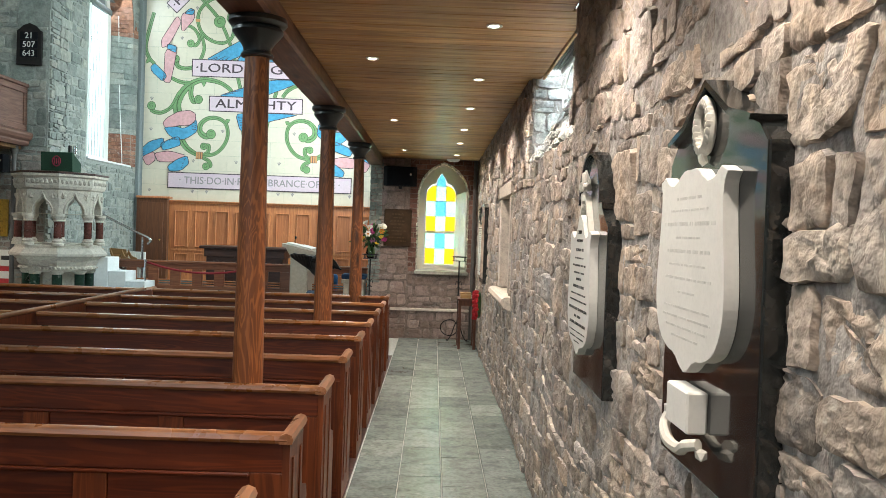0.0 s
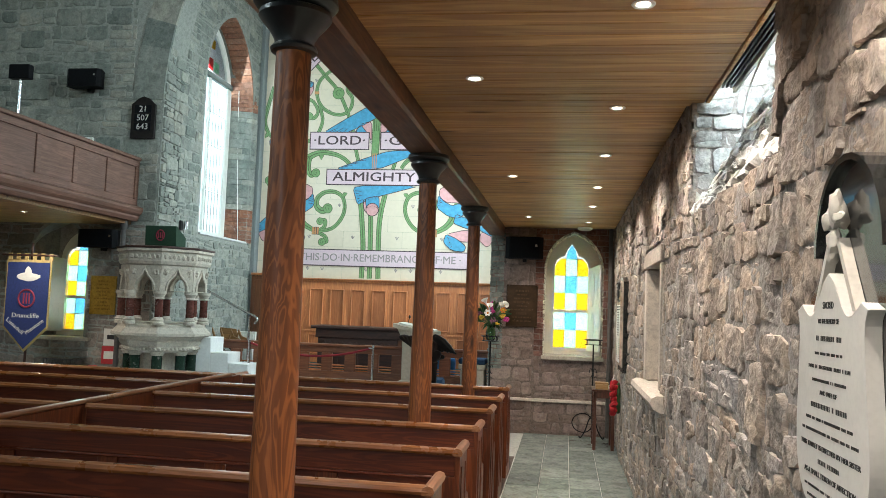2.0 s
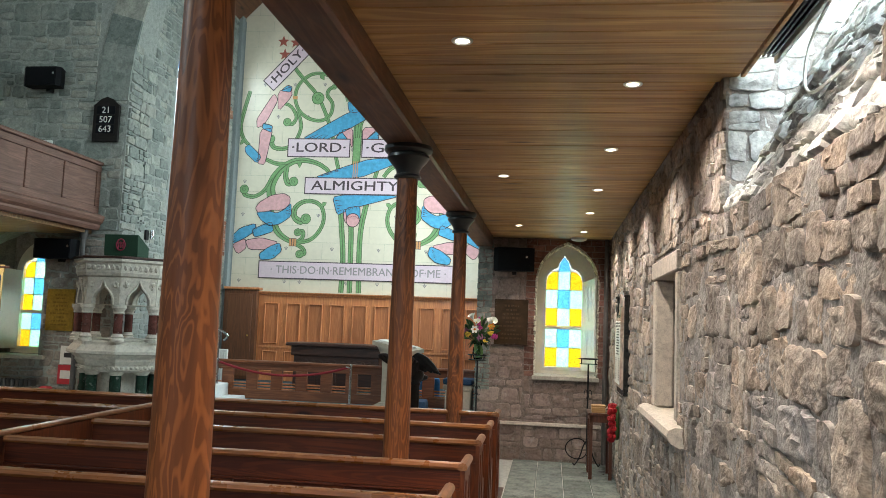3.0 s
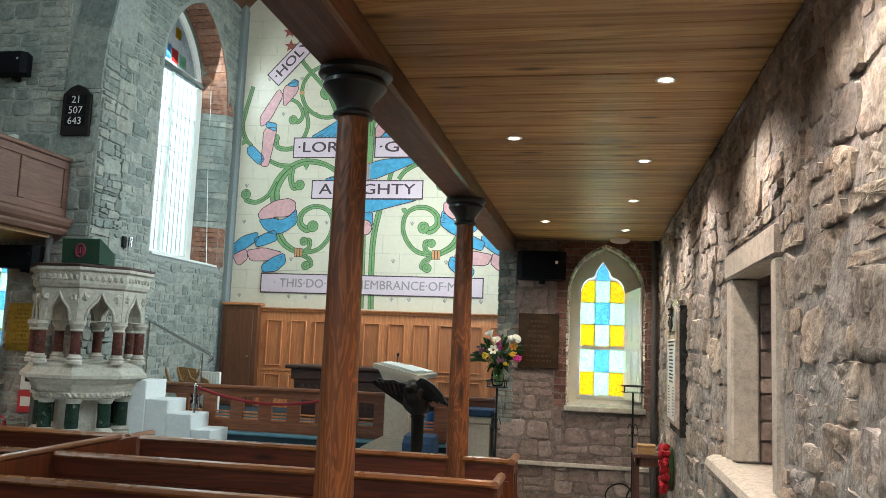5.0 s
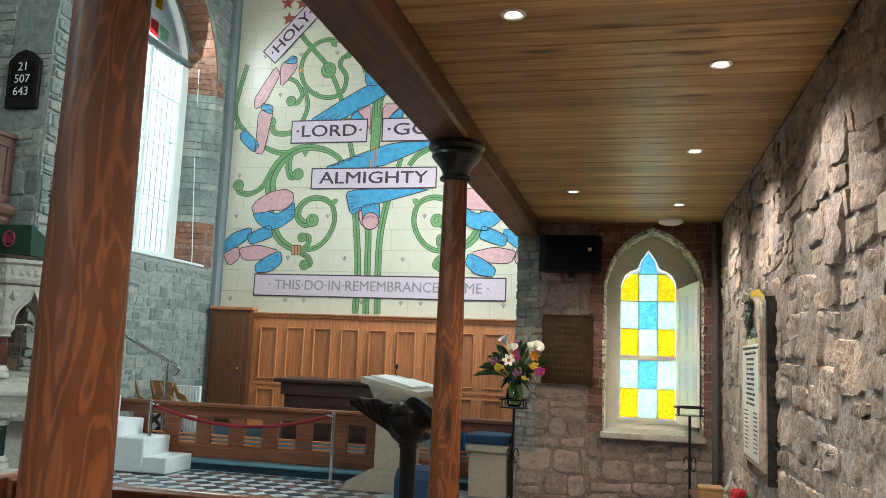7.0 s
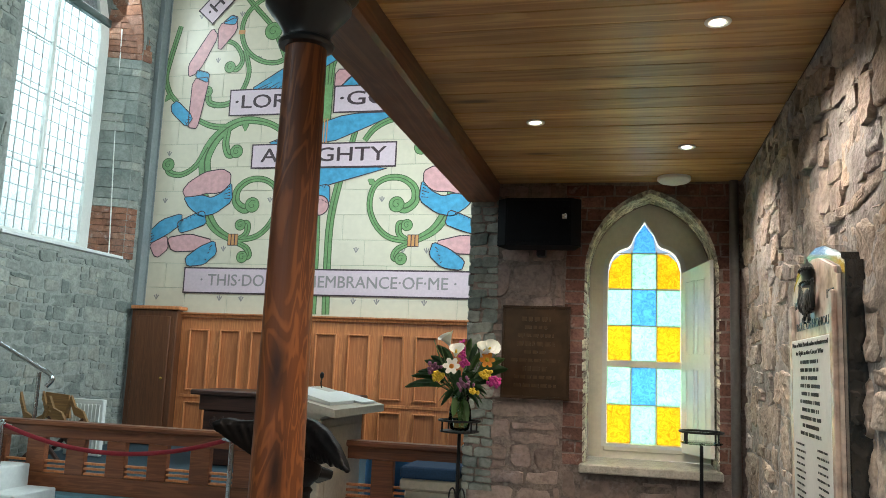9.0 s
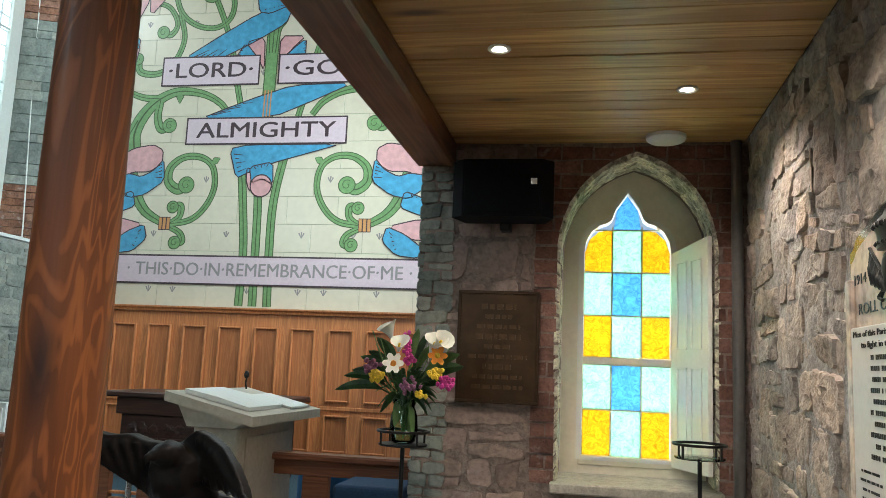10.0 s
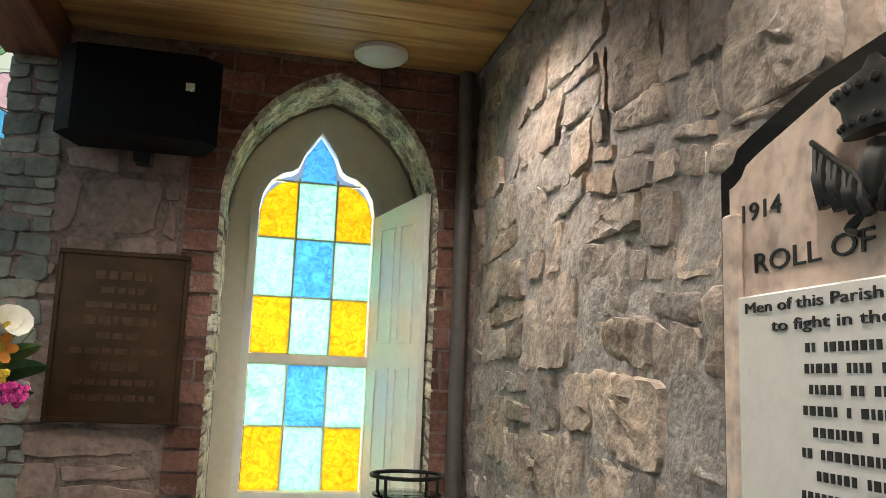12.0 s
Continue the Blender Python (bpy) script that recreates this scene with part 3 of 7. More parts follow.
def lumpy(u0, u1, v0, v1, cell, put, holes, rise, swing, material):
    """Rough mortar pointing over a wall face, left out at the openings."""
    nu, nv = int((u1 - u0) / cell), int((v1 - v0) / cell)
    verts, faces = [], []
    for j in range(nv + 1):
        for i in range(nu + 1):
            u, v = u0 + (u1 - u0) * i / nu, v0 + (v1 - v0) * j / nv
            p = Vector((u, v, 7.7))
            h = rise + swing * (0.8 * noise.noise(p * 2.2) + 0.7 * noise.noise(p * 7.0) + 0.5 * noise.noise(p * 17.0) + 0.3 * noise.noise(p * 33.0))
            verts.append(put(u, v, max(h, -0.004)))
    boxes = [(min(p[0] for p in q), max(p[0] for p in q), min(p[1] for p in q), max(p[1] for p in q)) for q in holes]
    for j in range(nv):
        for i in range(nu):
            u, v = u0 + (u1 - u0) * (i + 0.5) / nu, v0 + (v1 - v0) * (j + 0.5) / nv
            if any(a - cell * 0.6 < u < b + cell * 0.6 and c - cell * 0.6 < v < d + cell * 0.6 for a, b, c, d in boxes):
                continue
            k = j * (nu + 1) + i
            faces.append((k, k + 1, k + nu + 2, k + nu + 1))
    return raw_mesh(verts, faces, material)


def raw_mesh(verts, faces, material):
    me = bpy.data.meshes.new("mesh")
    me.from_pydata([tuple(v) for v in verts], [], faces)
    me.materials.append(material)
    me.polygons.foreach_set("use_smooth", [True] * len(me.polygons))
    me.set_sharp_from_angle(angle=radians(52))
    return me


def lay_stones(wall, polys, put, r, proud, piece_mat, rest_mat, near, name="stone", rest="rubble_masonry", limit=300, cell=0.05, label="rough rubble stones bedded in lime mortar"):
    """Stones of a wall: those that near() picks are pieces, the others one mesh."""
    verts, faces, count = [], [], 0
    for q in polys:
        c = (sum(p[0] for p in q) / len(q), sum(p[1] for p in q) / len(q))
        if near(*c) and count < limit:
            count += 1
            vs, fs = [], []
            stone_piece(q, put, r, proud, vs, fs, cell)
            mid = sum(vs, Vector()) / len(vs)
            ob = new(name, raw_mesh([v - mid for v in vs], fs, piece_mat))
            ob.location, ob.parent = mid - ORIGIN[wall], wall
        else:
            stone_piece(q, put, r, proud, verts, faces, cell)
    if verts:
        ob = new(rest, raw_mesh([v - ORIGIN[wall] for v in verts], faces, rest_mat))
        ob.parent = wall
        tagged(ob, label, kind="stuff")


def panel(outer, holes, put, thick):
    """A wall with openings through it, from depth 0 to -thick."""
    from mathutils.geometry import tessellate_polygon
    loops = [outer] + holes
    flat = [p for l in loops for p in l]
    tris = tessellate_polygon([[Vector((u, v, 0)) for u, v in l] for l in loops])
    bm = bmesh.new()
    a = [bm.verts.new(put(u, v, 0)) for u, v in flat]
    b = [bm.verts.new(put(u, v, -thick)) for u, v in flat]
    for t in tris:
        try:
            bm.faces.new([a[i] for i in t])
            bm.faces.new([b[i] for i in reversed(t)])
        except ValueError:
            pass
    s = 0
    for l in loops:
        n = len(l)
        for i in range(n):
            j = (i + 1) % n
            bm.faces.new((a[s + i], a[s + j], b[s + j], b[s + i]))
        s += n
    return bm


def setting(name, bm, material, label, category="", kind="structure"):
    return solo(name, bm, material, (0, 0, 0), label, category or name.split("_")[0], kind=kind)


def rect(u0, u1, v0, v1):
    return [(u0, v0), (u1, v0), (u1, v1), (u0, v1)]

# ---- the setting ----
WALL_X, END_Y, NEND_Y, REAR_Y, CEIL_Z = 0.735, 13.36, 13.62, 17.66, 2.96
MID = -3.9

setting("ground", box((-30, -30, -0.6), (30, 50, -0.35)), plain("grass_ground", (0.06, 0.09, 0.03), 0.9, grain=0.3), "rough grass ground outside the walls")
setting("floor", box((-9.6, -4.0, -0.3), (0.8, 14.0, -0.012)), GROUT, "grout bed of the stone floor")

# south aisle wall with a recess and a splayed high window
RECESS, NOTCH = rect(7.61, 8.585, 1.17, 2.16), rect(4.36, 6.24, 2.3, 3.7)
south = setting("wall_south", panel(rect(-4.0, 14.2, -0.3, 8.0), [RECESS, NOTCH], on_x(WALL_X, -1), 0.75), MORTAR, "thick rubble stone aisle wall")
setting("wall_recess_back", box((1.38, 7.55, 1.1), (1.49, 8.65, 2.25)), GREY_MORTAR, "masonry closing the back of the recess")

# end wall of the aisle
WIN = pointed(-0.27, 0.55, 1.12, 2.36, 0.53)
east = setting("wall_east", panel(rect(-1.06, 1.48, -0.3, 8.0), [WIN], on_y(END_Y, -1), 0.72), BROWN_MORTAR, "aisle end wall of brown stone and brick")
NWIN = pointed(-8.66, -7.64, 1.06, 2.37, 0.58)
ARCH = pointed(-6.5, -1.062, -0.2, 5.2, 4.6, 14)
north_east = setting("wall_northeast", panel(rect(-10.2, -1.062, -0.3, 11.0), [NWIN, ARCH], on_y(NEND_Y, -1), 0.6), GREY_MORTAR, "grey stone nave wall with the chancel arch")

# chancel
CWIN = pointed(15.05, 17.22, 2.9, 5.75, 1.5)
chancel_north = setting("wall_chancel_north", panel(rect(NEND_Y + 0.6, REAR_Y + 0.3, -0.3, 11.0), [CWIN], on_x(-6.47, 1), 0.85), GREY_MORTAR, "grey coursed stone chancel wall")
setting("wall_chancel_south", panel(rect(14.08, REAR_Y + 0.3, -0.3, 11.0), [pointed(15.2, 16.8, 3.0, 5.75, 1.3)], on_x(-1.06, -1), 0.46), GREY_MORTAR, "plain chancel side wall")
rear = setting("wall_chancel_east", box((-7.3, REAR_Y, -0.3), (-0.6, REAR_Y + 0.4, 11.0)), JOINT, "tiled chancel end wall")
eaves = thing("ceiling_chancel", (MID, 15.9, 7.7), "sloping dark boarded chancel ceiling", "ceiling", kind="structure")
for s in (-1, 1):
    bm = bmesh.new()
    pts = [(MID + s * 2.75, 7.55), (MID, 10.3), (MID, 10.5), (MID + s * 2.75, 7.75)]
    prism(pts, on_y(14.1, 1), 0, 3.7, bm)
    part("slope", bm, BEAM, eaves)
setting("ceiling_nave", box((-10.3, -4.2, 10.6), (1.5, 14.2, 10.8)), PLASTER, "plain nave ceiling")
setting("ceiling_gallery", box((-1.0, -4.0, 7.9), (1.5, 13.4, 8.1)), PLASTER, "plain ceiling over the gallery")
setting("wall_upper_south", box((-1.1, -4.2, 8.1), (-0.9, 14.2, 10.6)), PLASTER, "plain upper nave wall")

# nave north and west walls, out of the way but for a strip; their unseen openings are added to let in the day
N_OPEN = [rect(2.3, 3.7, 4.3, 7.5), rect(7.3, 8.7, 4.3, 7.5)]
north = setting("wall_north", panel(rect(-4.2, NEND_Y, -0.3, 10.6), N_OPEN, on_x(-9.6, 1), 0.6), GREY_MORTAR, "grey stone nave side wall")
setting("wall_west", panel(rect(-10.2, 1.5, -0.3, 10.6), [rect(-5.4, -2.4, 2.6, 7.0)], on_y(-4.0, 1), 0.3), PLASTER, "plain unseen rear nave wall with an added window opening")

# aisle ceiling: boards across, one mesh
bm = bmesh.new()
y = -3.9
while y < END_Y - 0.02:
    w = min(0.14, END_Y - 0.012 - y)
    far = 0.79 if 4.3 < y < 6.2 else 0.705
    cuts, g = [-0.874, far], rng.choice((0.0015, 0.0025, 0.005))
    for a, b in zip(cuts, cuts[1:]):
        box((a + 0.001, y + g, CEIL_Z + rng.uniform(0, 0.003)), (b - 0.001, y + w - g, CEIL_Z + 0.022), 0.003, bm)
    y += w
ceiling = setting("ceiling", bm, CEIL, "varnished pine board ceiling with knots")
setting("ceiling_back", box((-0.95, -4.0, CEIL_Z + 0.024), (0.72, END_Y, CEIL_Z + 0.12)), BEAM, "floor of the gallery above")
edge = setting("trim", box((0.792, 4.3, CEIL_Z - 0.012), (0.812, 6.2, CEIL_Z + 0.12), 0.003), CEIL, "pine edge trim along the ceiling opening", "trim")
beam = thing("beam", (-0.96, 6.0, 2.84), "long stained pine beam carried by the columns", "beam", kind="structure")
part("beam_body", box((-1.105, -3.9, 2.835), (-0.873, END_Y, 3.06), 0.016), BEAM, beam)
setting("gallery_front_south", box((-1.13, -3.9, 3.15), (-1.0, END_Y, 4.0)), OLD_OAK, "panelled gallery front above the aisle", "gallery")

# splayed bed of the high window, its far cheek and head
r5 = random.Random(5)
bed = setting("window_notch", box((1.30, 4.3, 3.2), (1.46, 6.3, 3.22)), WHITE_RUBBLE, "limewashed splayed bed of the high window", "window")


def slope(u, v, d):
    """Along the wall and up the splay."""
    return Vector((WALL_X + 0.01 + v * 0.5 - d * 0.866, u, 2.29 + v * 0.866 + d * 0.5))


verts, faces = [], []
for q in rubble(4.36, 6.24, 0.0, 1.06, (0.05, 0.12), (0.14, 0.4), [], r5, gap=0.004, wave=0.08):
    stone_piece(q, slope, r5, 0.045, verts, faces, 0.04)
ob = new("splay_stones", raw_mesh(verts, faces, WHITE_RUBBLE))
ob.parent = bed
tagged(ob, "thin limewashed stones stepping up the splay", kind="stuff")
verts, faces = [], []
for u0, s in ((6.25, -1), (4.35, 1)):
    for q in rubble(WALL_X + 0.01, 1.46, 2.3, 3.7, (0.09, 0.2), (0.12, 0.3), [], r5, gap=0.006):
        stone_piece(q, lambda u, v, d: Vector((u, u0 + s * d, v)), r5, 0.03, verts, faces)
ob = new("cheek_stones", raw_mesh(verts, faces, WHITE_RUBBLE))
ob.parent = bed
tagged(ob, "limewashed stones of the window cheeks", kind="stuff")
part("bed_mortar", prism([(WALL_X + 0.02, 2.27), (1.45, 2.27), (1.45, 3.2), (WALL_X + 0.53, 3.2)], on_y(4.33, 1), 0, 1.94), MORTAR, bed)
hw = thing("window_3", (1.4, 5.3, 3.22), "white painted high window frame in the splay", "window", kind="structure")
for a, b in (((1.38, 4.4, 3.22), (1.43, 4.5, 3.7)), ((1.38, 6.1, 3.22), (1.43, 6.2, 3.7)), ((1.38, 4.4, 3.22), (1.43, 6.2, 3.28)), ((1.38, 5.28, 3.28), (1.43, 5.34, 3.7))):
    part("window_frame", box(a, b, 0.006), WHITE, hw)
part("pane", box((1.40, 4.45, 3.24), (1.406, 6.15, 3.7)), G_CLEAR, hw)
grille = thing("vent_grille", (0.86, 5.4, 2.97), "black slotted vent strip behind the ceiling edge", "vent")
part("backing", box((0.815, 4.75, CEIL_Z + 0.05), (0.915, 6.05, CEIL_Z + 0.058)), PLASTIC, grille)
for i in range(4):
    part("slat", box((0.826 + i * 0.022, 4.76, CEIL_Z + 0.03), (0.836 + i * 0.022, 6.04, CEIL_Z + 0.049), 0.002), BLACK, grille)
part("frame", box((0.916, 4.7, CEIL_Z + 0.02), (0.936, 6.1, CEIL_Z + 0.062), 0.003), WHITE, grille)
cable = curve3([(0.92, 4.9, 3.0), (0.90, 5.25, 2.95), (0.87, 5.42, 2.84), (0.83, 5.36, 2.68), (0.80, 5.2, 2.58), (0.79, 5.0, 2.55), (0.82, 4.86, 2.58)])
solo("cable", tube(cable, 0.006, 6), WHITE, (0.95, 5.2, 2.7), "thin white cable looping over the splay", "cable", smooth=True)

# dressed stones of the recess
surround = thing("recess_surround", (0.7, 8.1, 1.1), "dressed pale sandstone surround of a wall recess", "surround", kind="structure")
part("jamb", box((0.708, 8.555, 1.2), (0.845, 8.70, 2.128), 0.010), ASHLAR, surround)
part("jamb", box((0.708, 7.50, 1.2), (0.9, 7.605, 2.128), 0.010), ASHLAR, surround)
part("lintel", box((0.70, 7.485, 2.133), (0.86, 8.73, 2.265), 0.010), ASHLAR, surround)
bm = bmesh.new()
prof = [(0.78, 1.075), (0.69, 1.075), (0.645, 1.10), (0.62, 1.14), (0.63, 1.175), (0.665, 1.192), (1.38, 1.196), (1.38, 1.08)]
prism(prof, lambda u, v, d: Vector((u, d, v)), 7.26, 8.90, bm)
part("sill", bm, ASHLAR, surround, "rounded projecting sandstone sill")
for side_y, s in ((8.56, -1), (7.64, 1)):
    z = 1.2
    while z < 2.1:
        hh = rng.uniform(0.07, 0.15)
        hh = min(hh, 2.125 - z)
        x = 0.848 if s < 0 else 0.902
        while x < 1.36:
            ww = min(rng.uniform(0.16, 0.3), 1.38 - x)
            a, b = side_y + s * -0.02, side_y + s * rng.uniform(0.004, 0.018)
            ob = part("stone", box((x + 0.004, min(a, b), z + 0.004), (x + ww - 0.004, max(a, b), z + hh - 0.004), 0.006), BROWN_STONE, surround)
            x += ww
        z += hh

# stones of the walls
RIGHT = [RECESS, NOTCH, rect(7.475, 8.735, 1.06, 2.30)]
r1 = random.Random(11)
polys = rubble(-2.0, END_Y - 0.01, 0.0, 3.0, (0.07, 0.22), (0.12, 0.42), RIGHT, r1, jumpers=150, jump=(0.36, 0.24), gap=0.007, wave=0.12)
lay_stones(south, polys, on_x(WALL_X, -1), r1, 0.027, RUBBLE_PIECE, RUBBLE, lambda u, v: 9.0 < u and v > 0.4 or 4.2 < u < 7.4 and 1.2 < v < 2.4, cell=0.034)

ob = new("pointing", lumpy(-1.0, END_Y - 0.01, 0.0, 2.955, 0.024, on_x(WALL_X, -1), RIGHT, 0.0085, 0.014, MORTAR))
ob.parent = south
tagged(ob, "rough lime pointing between the stones")
r2 = random.Random(12)
polys = rubble(-1.05, -0.42, 0.0, 2.95, (0.10, 0.24), (0.2, 0.42), [], r2, wave=0.02)
polys += rubble(-0.40, 0.70, 0.0, 1.10, (0.10, 0.2), (0.2, 0.42), [rect(-0.30, 0.60, 1.02, 1.2)], r2, wave=0.03)
lay_stones(east, polys, on_y(END_Y), r2, 0.015, BROWN_STONE, BROWN_STONE, lambda u, v: True)
# brick jambs round the window
WINC = pointed(-0.285, 0.565, 1.0, 2.36, 0.56, 12)
for i in range(23):
    z0 = 1.1 + 0.0805 * i
    x = -0.415 - (0.06 if i % 2 else 0.0)
    while x < 0.70:
        w = rng.uniform(0.13, 0.22)
        a, b = max(x, -0.415), min(x + w, 0.70)
        x += w
        if b - a < 0.03:
            continue
        q = keep_clear([(a + rng.uniform(0.002, 0.010), z0 + rng.uniform(0.001, 0.009)), (b - rng.uniform(0.002, 0.010), z0 + rng.uniform(0.001, 0.009)), (b - rng.uniform(0.002, 0.010), z0 + rng.uniform(0.068, 0.079)), (a + rng.uniform(0.002, 0.010), z0 + rng.uniform(0.068, 0.079))], [WINC])
        if q and abs(area(q)) > 0.001:
            part("brick", prism(q, on_y(END_Y), -0.03, rng.uniform(0.002, 0.02)), DARK_BRICK, east)
# rough limewashed edging of the arch
verts, faces = [], []
WINO = pointed(-0.27, 0.55, 1.12, 2.36, 0.53, 16)
for a, b in zip(WINO[1:], WINO[2:] + WINO[:1]):
    n = max(1, int(math.hypot(b[0] - a[0], b[1] - a[1]) / 0.07))
    for i in range(n):
        p = (a[0] + (b[0] - a[0]) * (i + 0.5) / n, a[1] + (b[1] - a[1]) * (i + 0.5) / n)
        for d in (0.055, 0.155, 0.255):
            q = 0.03
            nx, nz = (0.14 - p[0]), (1.9 - p[1])
            ln = math.hypot(nx, nz)
            stone_piece([(-0.035, -0.05), (0.035, -0.05), (0.035, 0.05), (-0.035, 0.05)],
                        lambda u, v, dd: Vector((p[0] + nx / ln * dd + (b[0] - a[0]) / math.hypot(b[0] - a[0], b[1] - a[1]) * u, END_Y - 0.01 + d + v, p[1] + nz / ln * dd + (b[1] - a[1]) / math.hypot(b[0] - a[0], b[1] - a[1]) * u)),
                        r2, 0.008, verts, faces)
ob = new("reveal_stones", raw_mesh(verts, faces, ARCH_RUBBLE))
ob.parent = east
tagged(ob, "crumbling limewashed rubble of the window reveal", kind="stuff")
# ledge and pier end
setting("baseboard", box((-1.0, END_Y - 0.045, 0.455), (0.62, END_Y - 0.002, 0.5), 0.008), ASHLAR, "stone ledge along the foot of the end wall", "ledge")
verts, faces = [], []
for q in rubble(END_Y - 0.01, 14.06, 0.0, 2.95, (0.04, 0.10), (0.14, 0.35), [], r2, gap=0.005, wave=0.02):
    stone_piece(q, on_x(-1.06, -1), r2, 0.014, verts, faces)
for q in rubble(-1.07, -0.86, 0.9, 2.95, (0.04, 0.09), (0.1, 0.21), [], r2, gap=0.005, wave=0.015):
    stone_piece(q, on_y(END_Y - 0.01), r2, 0.014, verts, faces)
ob = new("pier_stones", raw_mesh(verts, faces, GREY_STONE))
ob.parent = east
tagged(ob, "thin grey slate courses of the pier", kind="stuff")

r3 = random.Random(13)
CW_CLEAR = pointed(14.98, 17.30, 2.84, 5.75, 1.58)
polys = rubble(NEND_Y, REAR_Y, 0.3, 8.6, (0.10, 0.19), (0.14, 0.42), [CW_CLEAR], r3, jumpers=25, jump=(0.4, 0.22))
lay_stones(chancel_north, polys, on_x(-6.47, 1), r3, 0.015, GREY_PIECE, GREY_STONE, lambda u, v: 14.0 < u and v < 4.6)
polys = rubble(-9.58, -6.52, 0.0, 2.94, (0.09, 0.24), (0.2, 0.5), [pointed(-8.70, -7.60, 1.0, 2.37, 0.64)], r3)
lay_stones(north_east, polys, on_y(NEND_Y), r3, 0.018, WARM_STONE, WARM_STONE, lambda u, v: True, rest="aisle_masonry")
polys = rubble(-9.58, -6.52, 2.96, 9.0, (0.16, 0.3), (0.25, 0.6), [rect(-7.05, -6.5, 4.95, 9.0)], r3, jumpers=16, jump=(0.6, 0.34))
lay_stones(north_east, polys, on_y(NEND_Y), r3, 0.018, GREY_PIECE, GREY_STONE, lambda u, v: v > 1.0)
polys = rubble(9.0, NEND_Y, 4.0, 9.0, (0.18, 0.32), (0.3, 0.65), [], r3)
lay_stones(north, polys, on_x(-9.6, 1), r3, 0.018, GREY_PIECE, GREY_STONE, lambda u, v: u > 10)
# smooth voussoirs of the chancel arch
outer = pointed(-7.02, -0.54, -0.2, 4.95, 5.2, 14)
inner = pointed(-6.5, -1.062, -0.2, 4.95, 4.85, 14)
half = [(i, o) for i, o in zip(inner[2:], outer[2:])]
left = half[len(half) // 2:]
for (i0, o0), (i1, o1) in zip(left, left[1:]):
    bm = bmesh.new()
    prism([i0, o0, o1, i1], on_y(NEND_Y - 0.002), -0.02, 0.025, bm)
    part("voussoir", bm, GREY_PIECE, north_east)

# brick and stone of the chancel window's splayed far cheek
def splay(u, v, d):
    """Along the cheek from the frame to the wall face, up, and out of it."""
    return Vector((-6.90 + 0.43 * u - 0.38 * d, 17.03 + 0.19 * u - 0.86 * d, v))


z = 2.92
while z < 6.6:
    brick = noise.noise(Vector((z * 1.1, 4.0, 1.0))) > 0.08
    h = 0.085 if brick else rng.uniform(0.10, 0.26)
    u, end = 0.0, 1.0 - 0.55 * max(0.0, z - 5.7)
    while u < end - 0.05:
        w = min(rng.uniform(0.32, 0.5) if brick else rng.uniform(0.4, 0.8), end - u)
        part("brick" if brick else "stone", prism(rect(u + 0.008, u + w - 0.008, z + 0.004, z + h - 0.004), splay, -0.16, rng.uniform(0.0, 0.012)), BRICK if brick else GREY_PIECE, chancel_north)
        u += w
    z += h
for i in range(15):
    cw = pointed(15.05, 17.22, 2.9, 5.75, 1.5, 15)[2:17] + [(16.135, 7.25)]
    (u0, v0), (u1, v1) = cw[i], cw[i + 1]
    bm = bmesh.new()
    pr = [(u0, v0 + 0.004), (u1, v1 - 0.004), (u1 - 0.03, v1 - 0.03), (u0 - 0.03, v0 - 0.02)]
    prism(pr, on_x(-6.47, -1), -0.005, 0.40, bm)
    part("brick", bm, BRICK, chancel_north)

# slate tiles of the aisle, laid in four strips
floor = bpy.data.objects["floor"]
for x0, x1 in ((-0.52, -0.19), (-0.19, 0.115), (0.115, 0.425), (0.425, 0.735)):
    y = rng.uniform(-0.3, 0.0)
    while y < END_Y - 0.02:
        ln = min(rng.choice((0.3, 0.42, 0.5, 0.6, 0.62)), END_Y - y)
        part("slate_tile", box((x0 + 0.004, y + 0.003, -0.03), (x1 - 0.004, y + ln - 0.003, rng.uniform(-0.001, 0.002)), 0.003), SLATE, floor)
        y += ln
part("boards", box((-9.0, -3.5, -0.012), (-0.53, 11.4, 0.002)), DARK_WOOD, floor)

# ---- windows ----
COLOURS = {"y": G_YELLOW, "g": G_GREEN, "b": G_BLUE}


